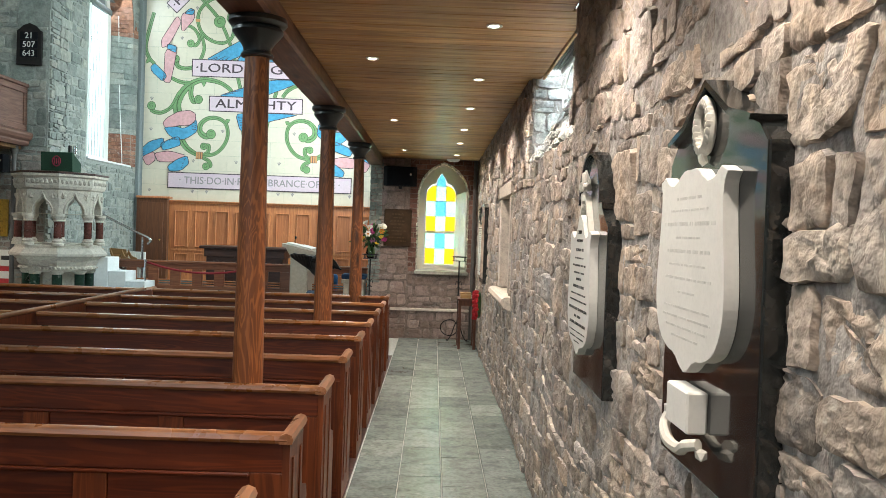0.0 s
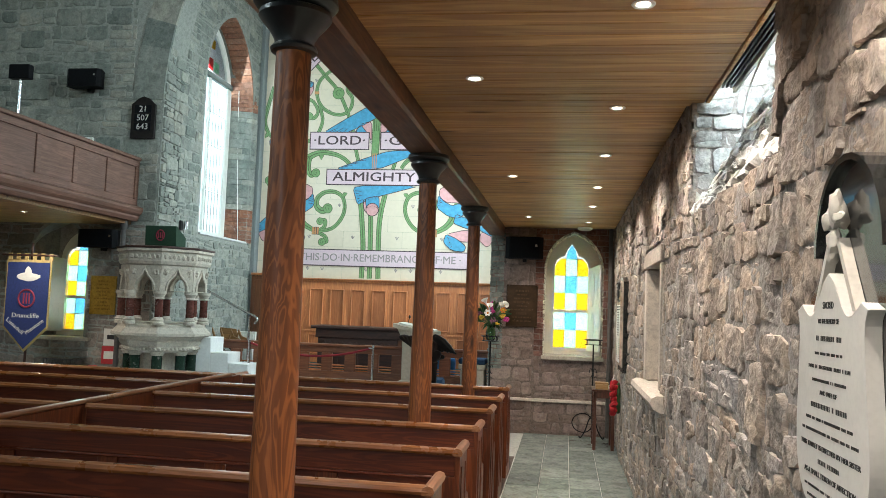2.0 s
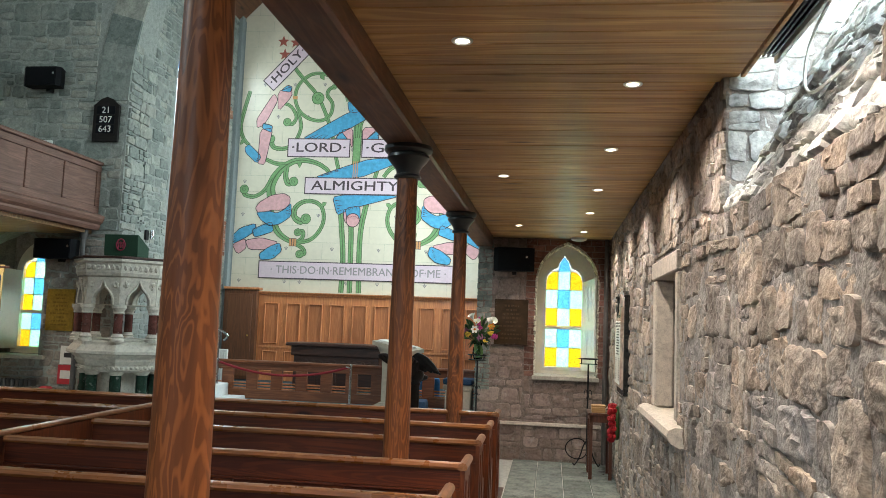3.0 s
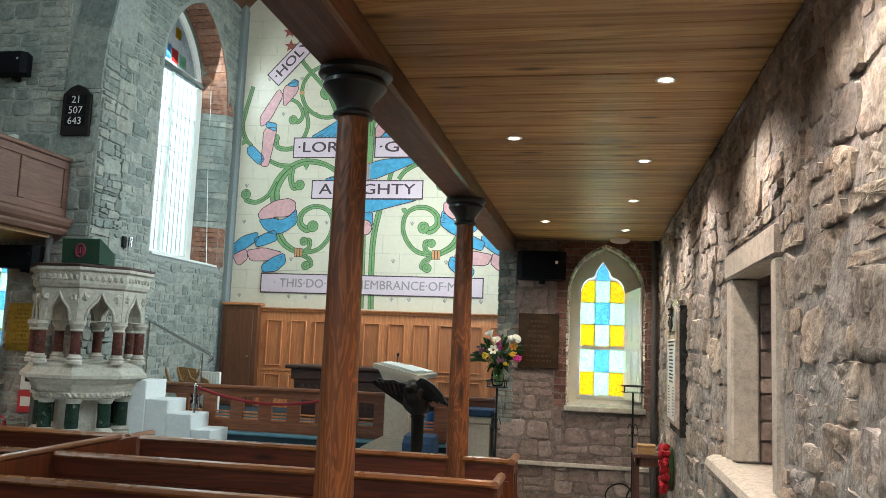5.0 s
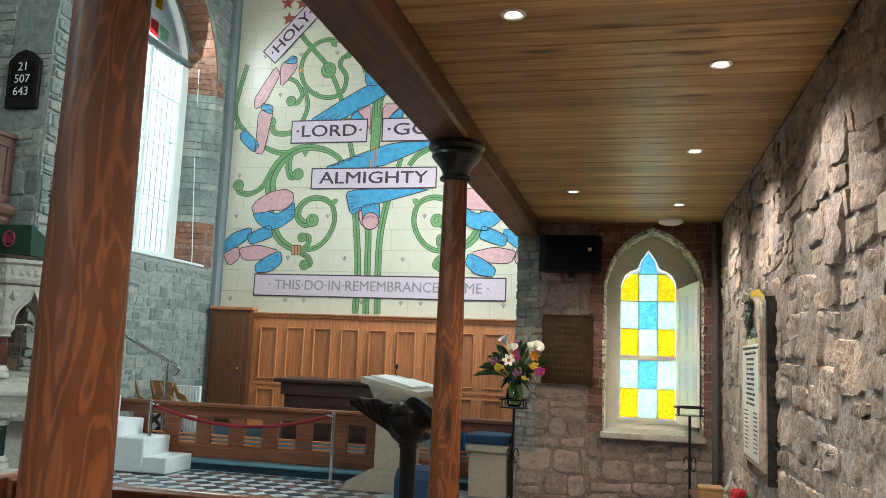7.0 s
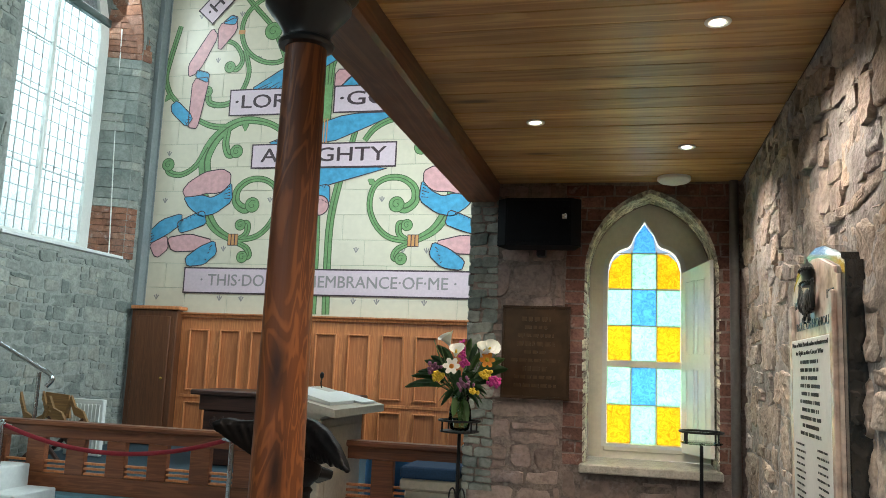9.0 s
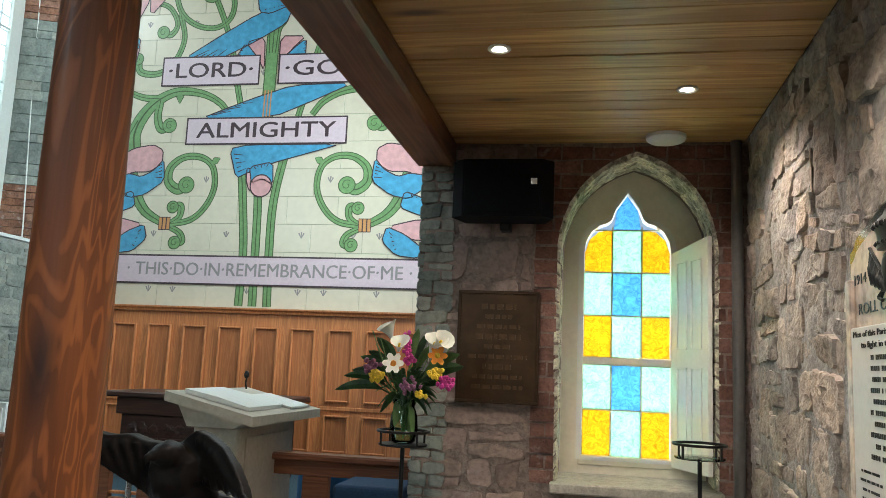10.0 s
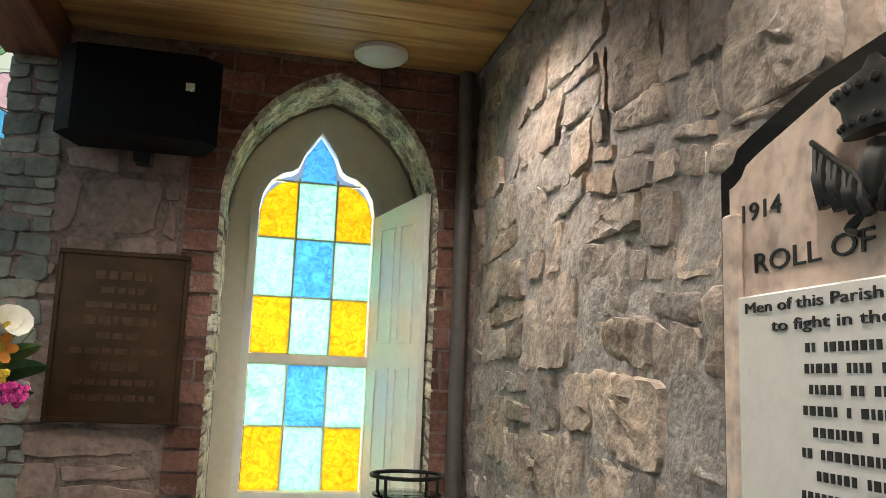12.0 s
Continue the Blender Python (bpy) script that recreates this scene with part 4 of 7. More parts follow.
def lancet(name, x0, y0, z0, shutter):
    """A painted wooden window with a cusped head, coloured panes and a folded shutter."""
    cx = x0 + 0.376
    w = thing(name, (cx, y0, z0), "cream painted lancet window with amber, green and blue panes", "window", kind="structure")
    put = on_y(y0)
    # frame board with the cusped light cut through it
    light = [(cx - 0.248, z0 + 0.10), (cx + 0.248, z0 + 0.10), (cx + 0.248, z0 + 1.28)]
    light += [(cx + 0.248 - 0.14 * (1 - math.cos(a)), z0 + 1.28 + 0.17 * math.sin(a)) for a in (0.4, 0.8, 1.2, 1.5)]
    light += [(cx + 0.092, z0 + 1.47), (cx + 0.066, z0 + 1.54), (cx, z0 + 1.635)]
    light += [(2 * cx - p, q) for p, q in reversed(light[2:-1])]
    outer = pointed(x0 + 0.004, x0 + 0.816, z0 + 0.004, z0 + 1.24, 0.525)
    part("window_frame", panel(outer, [light], on_y(y0 - 0.0, -1), 0.07), CREAM, w)
    inner = [(cx + (p - cx) * 1.13, z0 + 0.09 + (q - z0 - 0.09) * 1.03 - 0.02) for p, q in light]
    part("moulding", panel(inner, [light], on_y(y0 - 0.022, -1), 0.02), WHITE, w)
    cols = [cx - 0.248, cx - 0.085, cx + 0.085, cx + 0.248]
    rows = [z0 + 0.10, z0 + 0.363, z0 + 0.638, z0 + 0.908, z0 + 1.163, z0 + 1.418, z0 + 1.635]
    scheme = ["ygy", "gbg", "ygy", "gbg", "ygy", " b "]
    for k, line in enumerate(scheme):
        a, b = rows[k], rows[k + 1]
        for i, c in enumerate(line):
            if c == " ":
                continue
            if k == 5:
                q = [(cols[i] + 0.006, a + 0.006), (cols[i + 1] - 0.006, a + 0.006), (cx + 0.06, z0 + 1.54), (cx, z0 + 1.625), (cx - 0.06, z0 + 1.54)]
            elif k == 4 and i != 1:
                s = -1 if i == 0 else 1
                xi, xo = cx + s * 0.089, cx + s * 0.245
                q = [(xi, a + 0.006), (xo, a + 0.006), (xo, a + 0.12), (cx + s * 0.22, a + 0.195), (cx + s * 0.165, a + 0.245), (xi, a + 0.258)]
            else:
                q = rect(cols[i] + 0.003, cols[i + 1] - 0.003, a + 0.003, b - 0.003)
            if area(q) < 0:
                q = q[::-1]
            col = c if (k, i) not in ((4, 1), (2, 1), (0, 1)) else "g"
            part("pane", prism(q, put, -0.045, -0.040), COLOURS[col], w)
    bars = bmesh.new()
    for c in cols[1:3]:
        box((c - 0.0045, y0 + 0.034, rows[0]), (c + 0.0045, y0 + 0.052, rows[5] + 0.02), 0, bars)
    for k, z in enumerate(rows[1:6]):
        if k != 1:
            box((cols[0], y0 + 0.035, z - 0.004), (cols[3], y0 + 0.051, z + 0.004), 0, bars)
    part("glazing_bars", bars, CREAM, w)
    part("meeting_rail", box((cols[0] - 0.01, y0 - 0.006, rows[2] - 0.02), (cols[3] + 0.01, y0 + 0.06, rows[2] + 0.028), 0.006), CREAM, w)
    part("bottom_rail", box((cols[0] - 0.02, y0 - 0.012, rows[0] - 0.05), (cols[3] + 0.02, y0 + 0.06, rows[0] + 0.004), 0.006), CREAM, w)
    sill_bm = box((x0 - 0.03, y0 - 0.44, z0 - 0.06), (x0 + 0.85, y0 + 0.1, z0 - 0.004), 0.008)
    part("window_sill", sill_bm, CREAM_STONE, w, "pale worn stone sill")
    # folded shutter leaf hinged on one side, turned into the reveal
    d = 1 if shutter > 0 else -1
    hx = cx + d * 0.262
    leaf = thing("shutter", (hx, y0 - 0.03, z0 + 0.06), "white painted panelled window shutter, standing open", "shutter", group="window shutters")
    ux, uy = (0.40, -0.917) if d > 0 else (-0.80, -0.60)
    nrm = Vector((-uy, ux, 0)).normalized()

    def leaf_put(u, v, dd):
        return Vector((hx + ux * u, y0 - 0.03 + uy * u, z0 + 0.07 + v)) + nrm * dd
    part("leaf", prism([(0, 0), (0.38, 0), (0.38, 1.25), (0, 1.20)], leaf_put, -0.014, 0.014, bev=0.002), SHUTTER_WHITE, leaf)
    for v0, v1 in ((0.08, 0.55), (0.65, 1.14)):
        for s in (-1, 1):
            for u0, u1 in ((0.06, 0.17), (0.21, 0.32)):
                ring = bmesh.new()
                for a in (rect(u0, u0 + 0.008, v0, v1), rect(u1 - 0.008, u1, v0, v1), rect(u0, u1, v0, v0 + 0.008), rect(u0, u1, v1 - 0.008, v1)):
                    prism(a, leaf_put, s * 0.0142, s * 0.020, ring)
                part("panel_moulding", ring, SHUTTER_WHITE, leaf)
    return w


lancet("window_1", -0.27, END_Y + 0.36, 1.125, 1)
lancet("window_2", -8.36, NEND_Y + 0.36, 1.065, -1)
part("window_backing", panel(rect(-8.75, -7.45, 0.95, 3.05), [pointed(-8.356, -7.544, 1.069, 2.305, 0.525)], on_y(NEND_Y + 0.362, -1), 0.1), WARM_STONE, north_east)
part("splayed_reveal", prism([(-8.74, NEND_Y + 0.02), (-8.655, NEND_Y + 0.02), (-8.40, NEND_Y + 0.355), (-8.74, NEND_Y + 0.355)], on_z(1.0), 0.0, 1.95), WARM_STONE, north_east)

# tall chancel window
cw = thing("window_4", (-6.9, 16.14, 2.9), "tall white lancet window with small obscured panes", "window", kind="structure")
CX = -6.86
CWI = pointed(15.20, 16.84, 3.06, 5.8, 1.2)
part("window_frame", panel(pointed(15.06, 17.02, 2.91, 5.75, 1.40), [CWI], on_x(CX, 1), 0.08), WHITE, cw)
part("pane", prism(CWI, on_x(CX - 0.05, 1), 0, 0.006), G_CLEAR, cw)
for y0 in (16.02,):
    part("mullion", box((CX - 0.05, y0 - 0.03, 3.03), (CX + 0.01, y0 + 0.03, 6.1), 0.008), WHITE, cw)
bm = bmesh.new()
for i in range(1, 12):
    y0 = 15.20 + 1.64 * i / 12
    box((CX - 0.046, y0 - 0.005, 3.03), (CX - 0.03, y0 + 0.005, 6.1), 0, bm)
for i in range(1, 18):
    z0 = 3.03 + 0.18 * i
    box((CX - 0.046, 15.20, z0 - 0.005), (CX - 0.03, 16.84, z0 + 0.005), 0, bm)
part("lead_lattice", bm, LEAD, cw)
for z0 in (3.85, 4.75, 5.4):
    part("saddle_bar", box((CX - 0.03, 15.20, z0 - 0.009), (CX - 0.012, 16.84, z0 + 0.009)), LEAD, cw)
part("transom", box((CX - 0.06, 15.2, 6.02), (CX + 0.03, 17.0, 6.13), 0.01), plain("dark_green_paint", (0.02, 0.045, 0.04), 0.4), cw, "dark green transom bar")
for i, (m, q) in enumerate(((G_RED, rect(15.95, 16.15, 6.2, 6.42)), (G_BLUE, rect(15.72, 15.92, 6.2, 6.45)), (G_YELLOW, rect(16.02, 16.2, 6.62, 6.8)), (G_GREEN, rect(16.2, 16.42, 6.2, 6.4)))):
    part("coloured_pane", prism(q, on_x(CX - 0.03, 1), 0, 0.006), m, cw)
part("window_sill", box((-6.85, 15.08, 2.905), (-6.44, 17.2, 2.945), 0.006), PLASTER, cw)
solo("window_cord", tube(curve3([(-6.74, 17.1, 6.05), (-6.70, 17.12, 4.6), (-6.6, 17.1, 3.1), (-6.58, 17.05, 2.96)]), 0.008, 6), WHITE, (-6.7, 17.1, 3), "white cord hanging beside the tall window", "cord", smooth=True)

# ---- columns, lamps, fittings of the aisle ----
col = thing("column", (-0.955, 4.267, 0), "round pine column with a black turned capital", "column", group="aisle columns")
part("shaft", lathe([(0.087, 0.0), (0.084, 0.6), (0.075, 1.4), (0.067, 2.2), (0.063, 2.64)], (-0.955, 4.267, 0), 32), COLUMN, col, smooth=True)
part("capital", lathe([(0.066, 2.63), (0.082, 2.635), (0.086, 2.645), (0.080, 2.655), (0.070, 2.662), (0.073, 2.68), (0.090, 2.71), (0.116, 2.74), (0.132, 2.762), (0.130, 2.778), (0.116, 2.787), (0.140, 2.794), (0.153, 2.81), (0.150, 2.834)], (-0.955, 4.267, 0), 32), BLACK, col, "black painted turned capital", smooth=True)
for x, y in ((-0.970, 7.246), (-0.957, 10.122)):
    copy_thing(col, pose(x, y, 0, 0, 0, 73 * y))

dl = thing("downlight", (0.31, 4.7, CEIL_Z), "small round recessed ceiling downlight, lit", "downlight", group="ceiling downlights")
part("bezel", lathe([(0.030, -0.001), (0.046, -0.001), (0.048, -0.005), (0.044, -0.009), (0.034, -0.008), (0.030, -0.004)], (0.31, 4.7, CEIL_Z), 20), WHITE, dl, smooth=True)
part("lamp_face", lathe([(0.019, -0.0075), (0.026, -0.0045)], (0.31, 4.7, CEIL_Z), 16), LAMP_FACE, dl)
spots = [(0.31, y) for y in (-1.6, 0.0, 1.55, 3.12, 4.7, 6.33, 7.8, 9.4, 10.82, 12.47)] + [(-0.47, y) for y in (-0.6, 2.55, 5.7, 8.8, 11.95)]
for x, y in spots:
    if (x, y) != (0.31, 4.7):
        copy_thing(dl, pose(x, y, CEIL_Z))
    lamp("downlight_lamp", "SPOT", look((x, y, CEIL_Z - 0.012), (x, y, 0)), W_SPOT, (1.0, 0.89, 0.77), angle=138, blend=0.75, soft=0.045)

det = thing("ceiling_disc", (0.28, 13.19, CEIL_Z), "white round ceiling fitting", "ceiling fitting")
part("base", lathe([(0.095, -0.03), (0.105, -0.02), (0.105, -0.001)], (0.28, 13.2, CEIL_Z), 28), BATHROOM_WHITE, det, smooth=True)
part("cover", lathe([(0.02, -0.045), (0.06, -0.042), (0.088, -0.034), (0.092, -0.0305)], (0.28, 13.2, CEIL_Z), 28), BATHROOM_WHITE, det, smooth=True)
solo("pipe", tube([(0.655, END_Y - 0.05, 0.0), (0.655, END_Y - 0.05, CEIL_Z - 0.002)], 0.03, 12), PIPE, (0.655, END_Y - 0.05, 0), "brown grey painted vertical pipe in the corner", "pipe", smooth=True)


def speaker(x0, x1, y0, y1, z0, z1, wall_y, tilt=0):
    s = thing("loudspeaker", ((x0 + x1) / 2, wall_y, z0), "black box loudspeaker fixed high on the stone wall", "loudspeaker", group="wall loudspeakers")
    w = x1 - x0
    prof = [(x0, y0 + 0.06), (x0 + 0.06, y0), (x1 - 0.06, y0), (x1, y0 + 0.06), (x1 - 0.05, y1), (x0 + 0.05, y1)]
    part("cabinet", prism(prof, on_z(z0), 0, z1 - z0, bev=0.008), PLASTIC, s)
    part("grille_mesh", box((x0 + 0.07, y0 - 0.006, z0 + 0.02), (x1 - 0.07, y0 - 0.001, z1 - 0.02), 0.002), PLASTIC, s)
    part("badge", box((x1 - 0.115, y0 - 0.009, z0 + 0.17), (x1 - 0.085, y0 - 0.0065, z0 + 0.20)), STEEL, s)
    part("bracket", box(((x0 + x1) / 2 - 0.03, y1 - 0.02, z0 - 0.04), ((x0 + x1) / 2 + 0.03, wall_y + 0.01, z0 + 0.1), 0.006), IRON, s)
    return s


speaker(-0.84, -0.30, 13.05, 13.28, 2.49, 2.80, END_Y - 0.02)
speaker(-7.68, -7.0, 13.3, 13.52, 2.50, 2.79, NEND_Y)
speaker(-8.07, -7.46, 13.3, 13.52, 5.1, 5.39, NEND_Y)


def plaque(x0, x1, z0, z1, y, metal, raised, label, rows):
    p = thing("plaque", ((x0 + x1) / 2, y, z0), label, "plaque", group="wall plaques")
    part("plate", box((x0, y - 0.018, z0), (x1, y + 0.004, z1), 0.004), metal, p)
    f = bmesh.new()
    for a, b in (((x0, z0), (x1, z0 + 0.018)), ((x0, z1 - 0.018), (x1, z1)), ((x0, z0 + 0.02), (x0 + 0.018, z1 - 0.02)), ((x1 - 0.018, z0 + 0.02), (x1, z1 - 0.02))):
        box((a[0], y - 0.026, a[1]), (b[0], y - 0.019, b[1]), 0.003, f)
    part("border", f, metal, p)
    rr = random.Random(3)
    t = bmesh.new()
    cx = (x0 + x1) / 2
    for i in range(rows):
        z = z1 - 0.06 - (z1 - z0 - 0.12) * (i + 0.5) / rows
        half = (x1 - x0) * rr.uniform(0.16, 0.38)
        hh = 0.011 if i % 3 else 0.015
        x = cx - half
        while x < cx + half:
            w = rr.uniform(0.014, 0.05)
            box((x, y - 0.0215, z - hh), (min(x + w, cx + half), y - 0.0185, z + hh), 0, t)
            x += w + 0.012
    pieces("raised_bar", t, raised, p)


plaque(-0.82, -0.37, 1.51, 2.12, END_Y - 0.03, BRONZE, BRONZE_RAISED, "dark bronze memorial plaque with raised lines of writing", 9)
plaque(-7.54, -7.10, 1.44, 2.06, NEND_Y - 0.02, BRASS, OLD_BRASS, "polished brass memorial plaque beside the window", 9)


# ---- wall tablets ----
def shield(cy, z0, z1, half, peak):
    """Outline of a heraldic tablet, in y and z."""
    h = z1 - z0
    side = [(half * 0.98, z1 - 0.02), (half * 0.90, z1 - 0.10 * h), (half * 0.93, z1 - 0.3 * h), (half, z0 + 0.45 * h), (half * 0.97, z0 + 0.28 * h), (half * 0.80, z0 + 0.15 * h), (half * 0.52, z0 + 0.09 * h), (half * 0.3, z0 + 0.075 * h), (half * 0.12, z0 + 0.02 * h)]
    top = [(0.0, z1 + peak), (half * 0.2, z1 + peak * 0.5), (half * 0.42, z1 - 0.03), (half * 0.62, z1 - 0.035), (half * 0.82, z1 - 0.005)]
    soft = [(p.x, p.z) for p in curve3([(u, 0, v) for u, v in side], 4)]
    right = [(p.x, p.z) for p in curve3([(u, 0, v) for u, v in top], 3)][1:] + soft
    return [(cy, z1 + peak)] + [(cy + u, v) for u, v in right] + [(cy, z0)] + [(cy - u, v) for u, v in reversed(right)]


def wall_writing(lines, cy, x, parent, mat):
    """Rows of (height, z, width, words); without words the row is plain bars."""
    rr = random.Random(9)
    def put(u, v, d):
        return Vector((x - d, cy - u, v))
    for hh, z, w, words in lines:
        if words:
            pieces("letter", text_mesh(words, hh, lambda u, v, d: put(u, z + v, d), 0.002, w), mat, parent)
        else:
            bm = bmesh.new()
            u = -w / 2
            while u < w / 2 - 0.004:
                k = rr.uniform(0.22, 0.5) * hh
                prism(rect(u, min(u + k, w / 2), z - hh * 0.27, z + hh * 0.27), put, -0.001, 0.0003, bm)
                u += k + (0.22 if rr.random() < 0.85 else 0.8) * hh
            pieces("bar", bm, mat, parent)


t1 = thing("wall_tablet", (WALL_X, 1.98, 1.16), "white marble shield tablet with wreath on a polished black slab", "wall tablet", group="marble wall tablets")
out = [(1.64, 1.16), (2.32, 1.16), (2.32, 1.965), (2.27, 2.01), (2.14, 2.04), (1.98, 2.13), (1.82, 2.04), (1.69, 2.01), (1.64, 1.965)]
part("slab", prism(out, on_x(0.74, -1), 0, 0.065, bev=0.006), SLAB, t1, "polished black marble slab")
part("rim", prism([(1.98, 2.13), (1.82, 2.04), (1.69, 2.01), (1.68, 2.022), (1.81, 2.055), (1.98, 2.148), (2.15, 2.055), (2.28, 2.022), (2.27, 2.01), (2.14, 2.04)][::-1], on_x(0.74, -1), 0, 0.09), SLAB, t1)
part("shield", prism(shield(2.03, 1.42, 1.93, 0.265, 0.0), on_x(0.674, -1), 0, 0.034, bev=0.003), MARBLE, t1, "white marble shield with faint writing")
bm = bmesh.new()
for i in range(22):
    a = 2 * PI * i / 22
    blob((0.658, 2.0 + 0.046 * math.cos(a), 2.035 + 0.062 * math.sin(a)), (0.014, 0.014, 0.015), bm, 0.5, 9.0, 1)
tube([(0.662, 2.0 + 0.046 * math.cos(2 * PI * i / 20), 2.035 + 0.062 * math.sin(2 * PI * i / 20)) for i in range(20)], 0.013, 8, bm, True)
blob((0.66, 2.0, 1.955), (0.012, 0.03, 0.018), bm, 0.6, 9.0, 1)
part("wreath", bm, MARBLE_EDGE, t1, "carved marble wreath", smooth=True)
part("block", box((0.622, 1.93, 1.285), (0.674, 2.10, 1.388), 0.005), MARBLE, t1)
bm = tube(curve3([(0.65, 2.14, 1.30), (0.63, 2.13, 1.265), (0.62, 2.06, 1.24), (0.625, 1.98, 1.238), (0.62, 1.92, 1.262), (0.64, 1.89, 1.272)]), [0.011, 0.014, 0.016, 0.016, 0.016] + [0.015] * 36, 8)
blob((0.645, 1.885, 1.25), (0.018, 0.02, 0.018), bm, 0.5, 9.0, 1)
blob((0.645, 2.14, 1.305), (0.018, 0.018, 0.022), bm, 0.5, 9.0, 1)
part("ribbon", bm, MARBLE_EDGE, t1, smooth=True)
faint = plain("faded_lettering", (0.62, 0.61, 0.58), 0.5)
wall_writing([(0.014, 1.86, 0.2, ""), (0.010, 1.83, 0.3, ""), (0.018, 1.795, 0.40, ""), (0.010, 1.76, 0.2, ""), (0.016, 1.725, 0.34, ""), (0.010, 1.69, 0.30, ""), (0.012, 1.655, 0.36, ""), (0.010, 1.62, 0.14, ""), (0.010, 1.58, 0.36, ""), (0.010, 1.555, 0.38, ""), (0.010, 1.53, 0.34, ""), (0.010, 1.505, 0.22, "")], 2.03, 0.6395, t1, faint)

t2 = thing("wall_tablet", (WALL_X, 3.45, 1.12), "white marble tablet with carved straps on a black arched slab", "wall tablet", group="marble wall tablets")
out = [(3.12, 1.12), (3.77, 1.12), (3.77, 1.80), (3.71, 1.82), (3.672, 1.87)] + [(3.46 + 0.21 * math.cos(a), 1.895 + 0.21 * math.sin(a)) for a in [PI * i / 14 for i in range(0, 15)]] + [(3.248, 1.87), (3.18, 1.82), (3.12, 1.80)]
part("slab", prism(out, on_x(0.74, -1), 0, 0.068, bev=0.005), SLAB, t2, "polished black marble slab with an arched head")
arc = [(3.46 + 0.21 * math.cos(a), 1.895 + 0.21 * math.sin(a)) for a in [PI * i / 14 for i in range(0, 15)]]
arc += [(3.46 + 0.225 * math.cos(a), 1.895 + 0.225 * math.sin(a)) for a in [PI * i / 14 for i in range(14, -1, -1)]]
part("rim", prism(arc, on_x(0.74, -1), 0, 0.085), SLAB, t2)
part("shield", prism(shield(3.51, 1.24, 1.785, 0.255, 0.065), on_x(0.671, -1), 0, 0.034, bev=0.003), MARBLE, t2, "white marble shield with black writing")
for s in (-1, 1):
    part("strap", prism([(3.51 + s * 0.018, 1.93), (3.51 + s * 0.038, 1.93), (3.51 + s * 0.15, 1.762), (3.51 + s * 0.128, 1.762)][::s], on_x(0.671, -1), 0, 0.024), MARBLE_EDGE, t2)
bm = bmesh.new()
for p, s in (((0.655, 3.50, 2.03), (0.02, 0.045, 0.035)), ((0.645, 3.48, 2.05), (0.016, 0.02, 0.04)), ((0.645, 3.535, 2.02), (0.016, 0.025, 0.025)), ((0.65, 3.51, 1.97), (0.018, 0.03, 0.03)), ((0.645, 3.46, 2.02), (0.014, 0.03, 0.014)), ((0.65, 3.52, 1.94), (0.014, 0.018, 0.025))):
    blob((p[0], p[1], p[2] - 0.045), s, bm, 0.4, 8.0, 2)
part("carved_knot", bm, MARBLE_EDGE, t2, smooth=True)
wall_writing([(0.017, 1.775, 0.075, "SACRED"), (0.012, 1.738, 0.15, "TO THE MEMORY OF"), (0.022, 1.698, 0.18, ""), (0.012, 1.662, 0.20, ""), (0.016, 1.63, 0.30, ""), (0.013, 1.598, 0.24, ""), (0.011, 1.57, 0.12, "AND WIFE OF"), (0.022, 1.538, 0.26, ""), (0.013, 1.505, 0.34, ""), (0.013, 1.476, 0.40, ""), (0.012, 1.44, 0.42, "THIS TABLET IS ERECTED BY HER SISTER"), (0.02, 1.408, 0.15, ""), (0.013, 1.376, 0.36, "AS A SMALL TOKEN OF AFFECTION"), (0.011, 1.342, 0.36, ""), (0.011, 1.318, 0.32, ""), (0.009, 1.298, 0.12, "")], 3.51, 0.6365, t2, LETTER)

# roll of honour
rl = thing("roll_of_honour", (WALL_X, 11.06, 1.12), "pink marble roll of honour with white panel and bronze crest", "memorial board")


def stepped(k, z0, dz):
    pts = [(0.36, z0), (0.36, 2.06 + dz), (0.315, 2.065 + dz), (0.31, 2.09 + dz), (0.27, 2.10 + dz), (0.1, 2.145 + dz), (0.0, 2.155 + dz)]
    pts = [(u + k if u else 0.0, v) for u, v in pts]
    return [(11.06 - u, v) for u, v in pts] + [(11.06 + u, v) for u, v in reversed(pts[:-1])]


part("backboard", prism(stepped(0.045, 1.10, 0.02)[::-1], on_x(0.74, -1), 0, 0.075, bev=0.004), SLAB, rl, "black backing slab")
part("surround", prism(stepped(0.0, 1.16, -0.02)[::-1], on_x(0.664, -1), 0, 0.012, bev=0.006), PINK_MARBLE, rl, "veined pink marble surround")
part("panel", box((0.636, 10.75, 1.2), (0.652, 11.375, 1.85), 0.003), MARBLE, rl, "white marble panel with black names")
for u in (10.725, 11.395):
    part("pilaster", box((0.634, u - 0.02, 1.18), (0.652, u + 0.02, 1.99), 0.005), PINK_MARBLE, rl)
bm = bmesh.new()
lathe([(0.058, 2.035), (0.062, 2.045), (0.056, 2.055), (0.060, 2.075), (0.072, 2.09), (0.066, 2.098), (0.05, 2.112), (0.02, 2.122), (0.008, 2.136)], (0, 0, 0), 20, bm)
for v in bm.verts:
    v.co = Vector((0.636 + v.co.x * 0.3, 11.06 + v.co.y, v.co.z))
for i in range(9):
    a = PI * i / 8
    blob((0.634 - 0.02 * math.sin(a), 11.06 + 0.066 * math.cos(a), 2.094), (0.008, 0.008, 0.009), bm, 0.2, 9, 1)
    blob((0.634 - 0.018 * math.sin(a), 11.06 + 0.058 * math.cos(a), 2.048), (0.006, 0.006, 0.006), bm, 0.2, 9, 1)
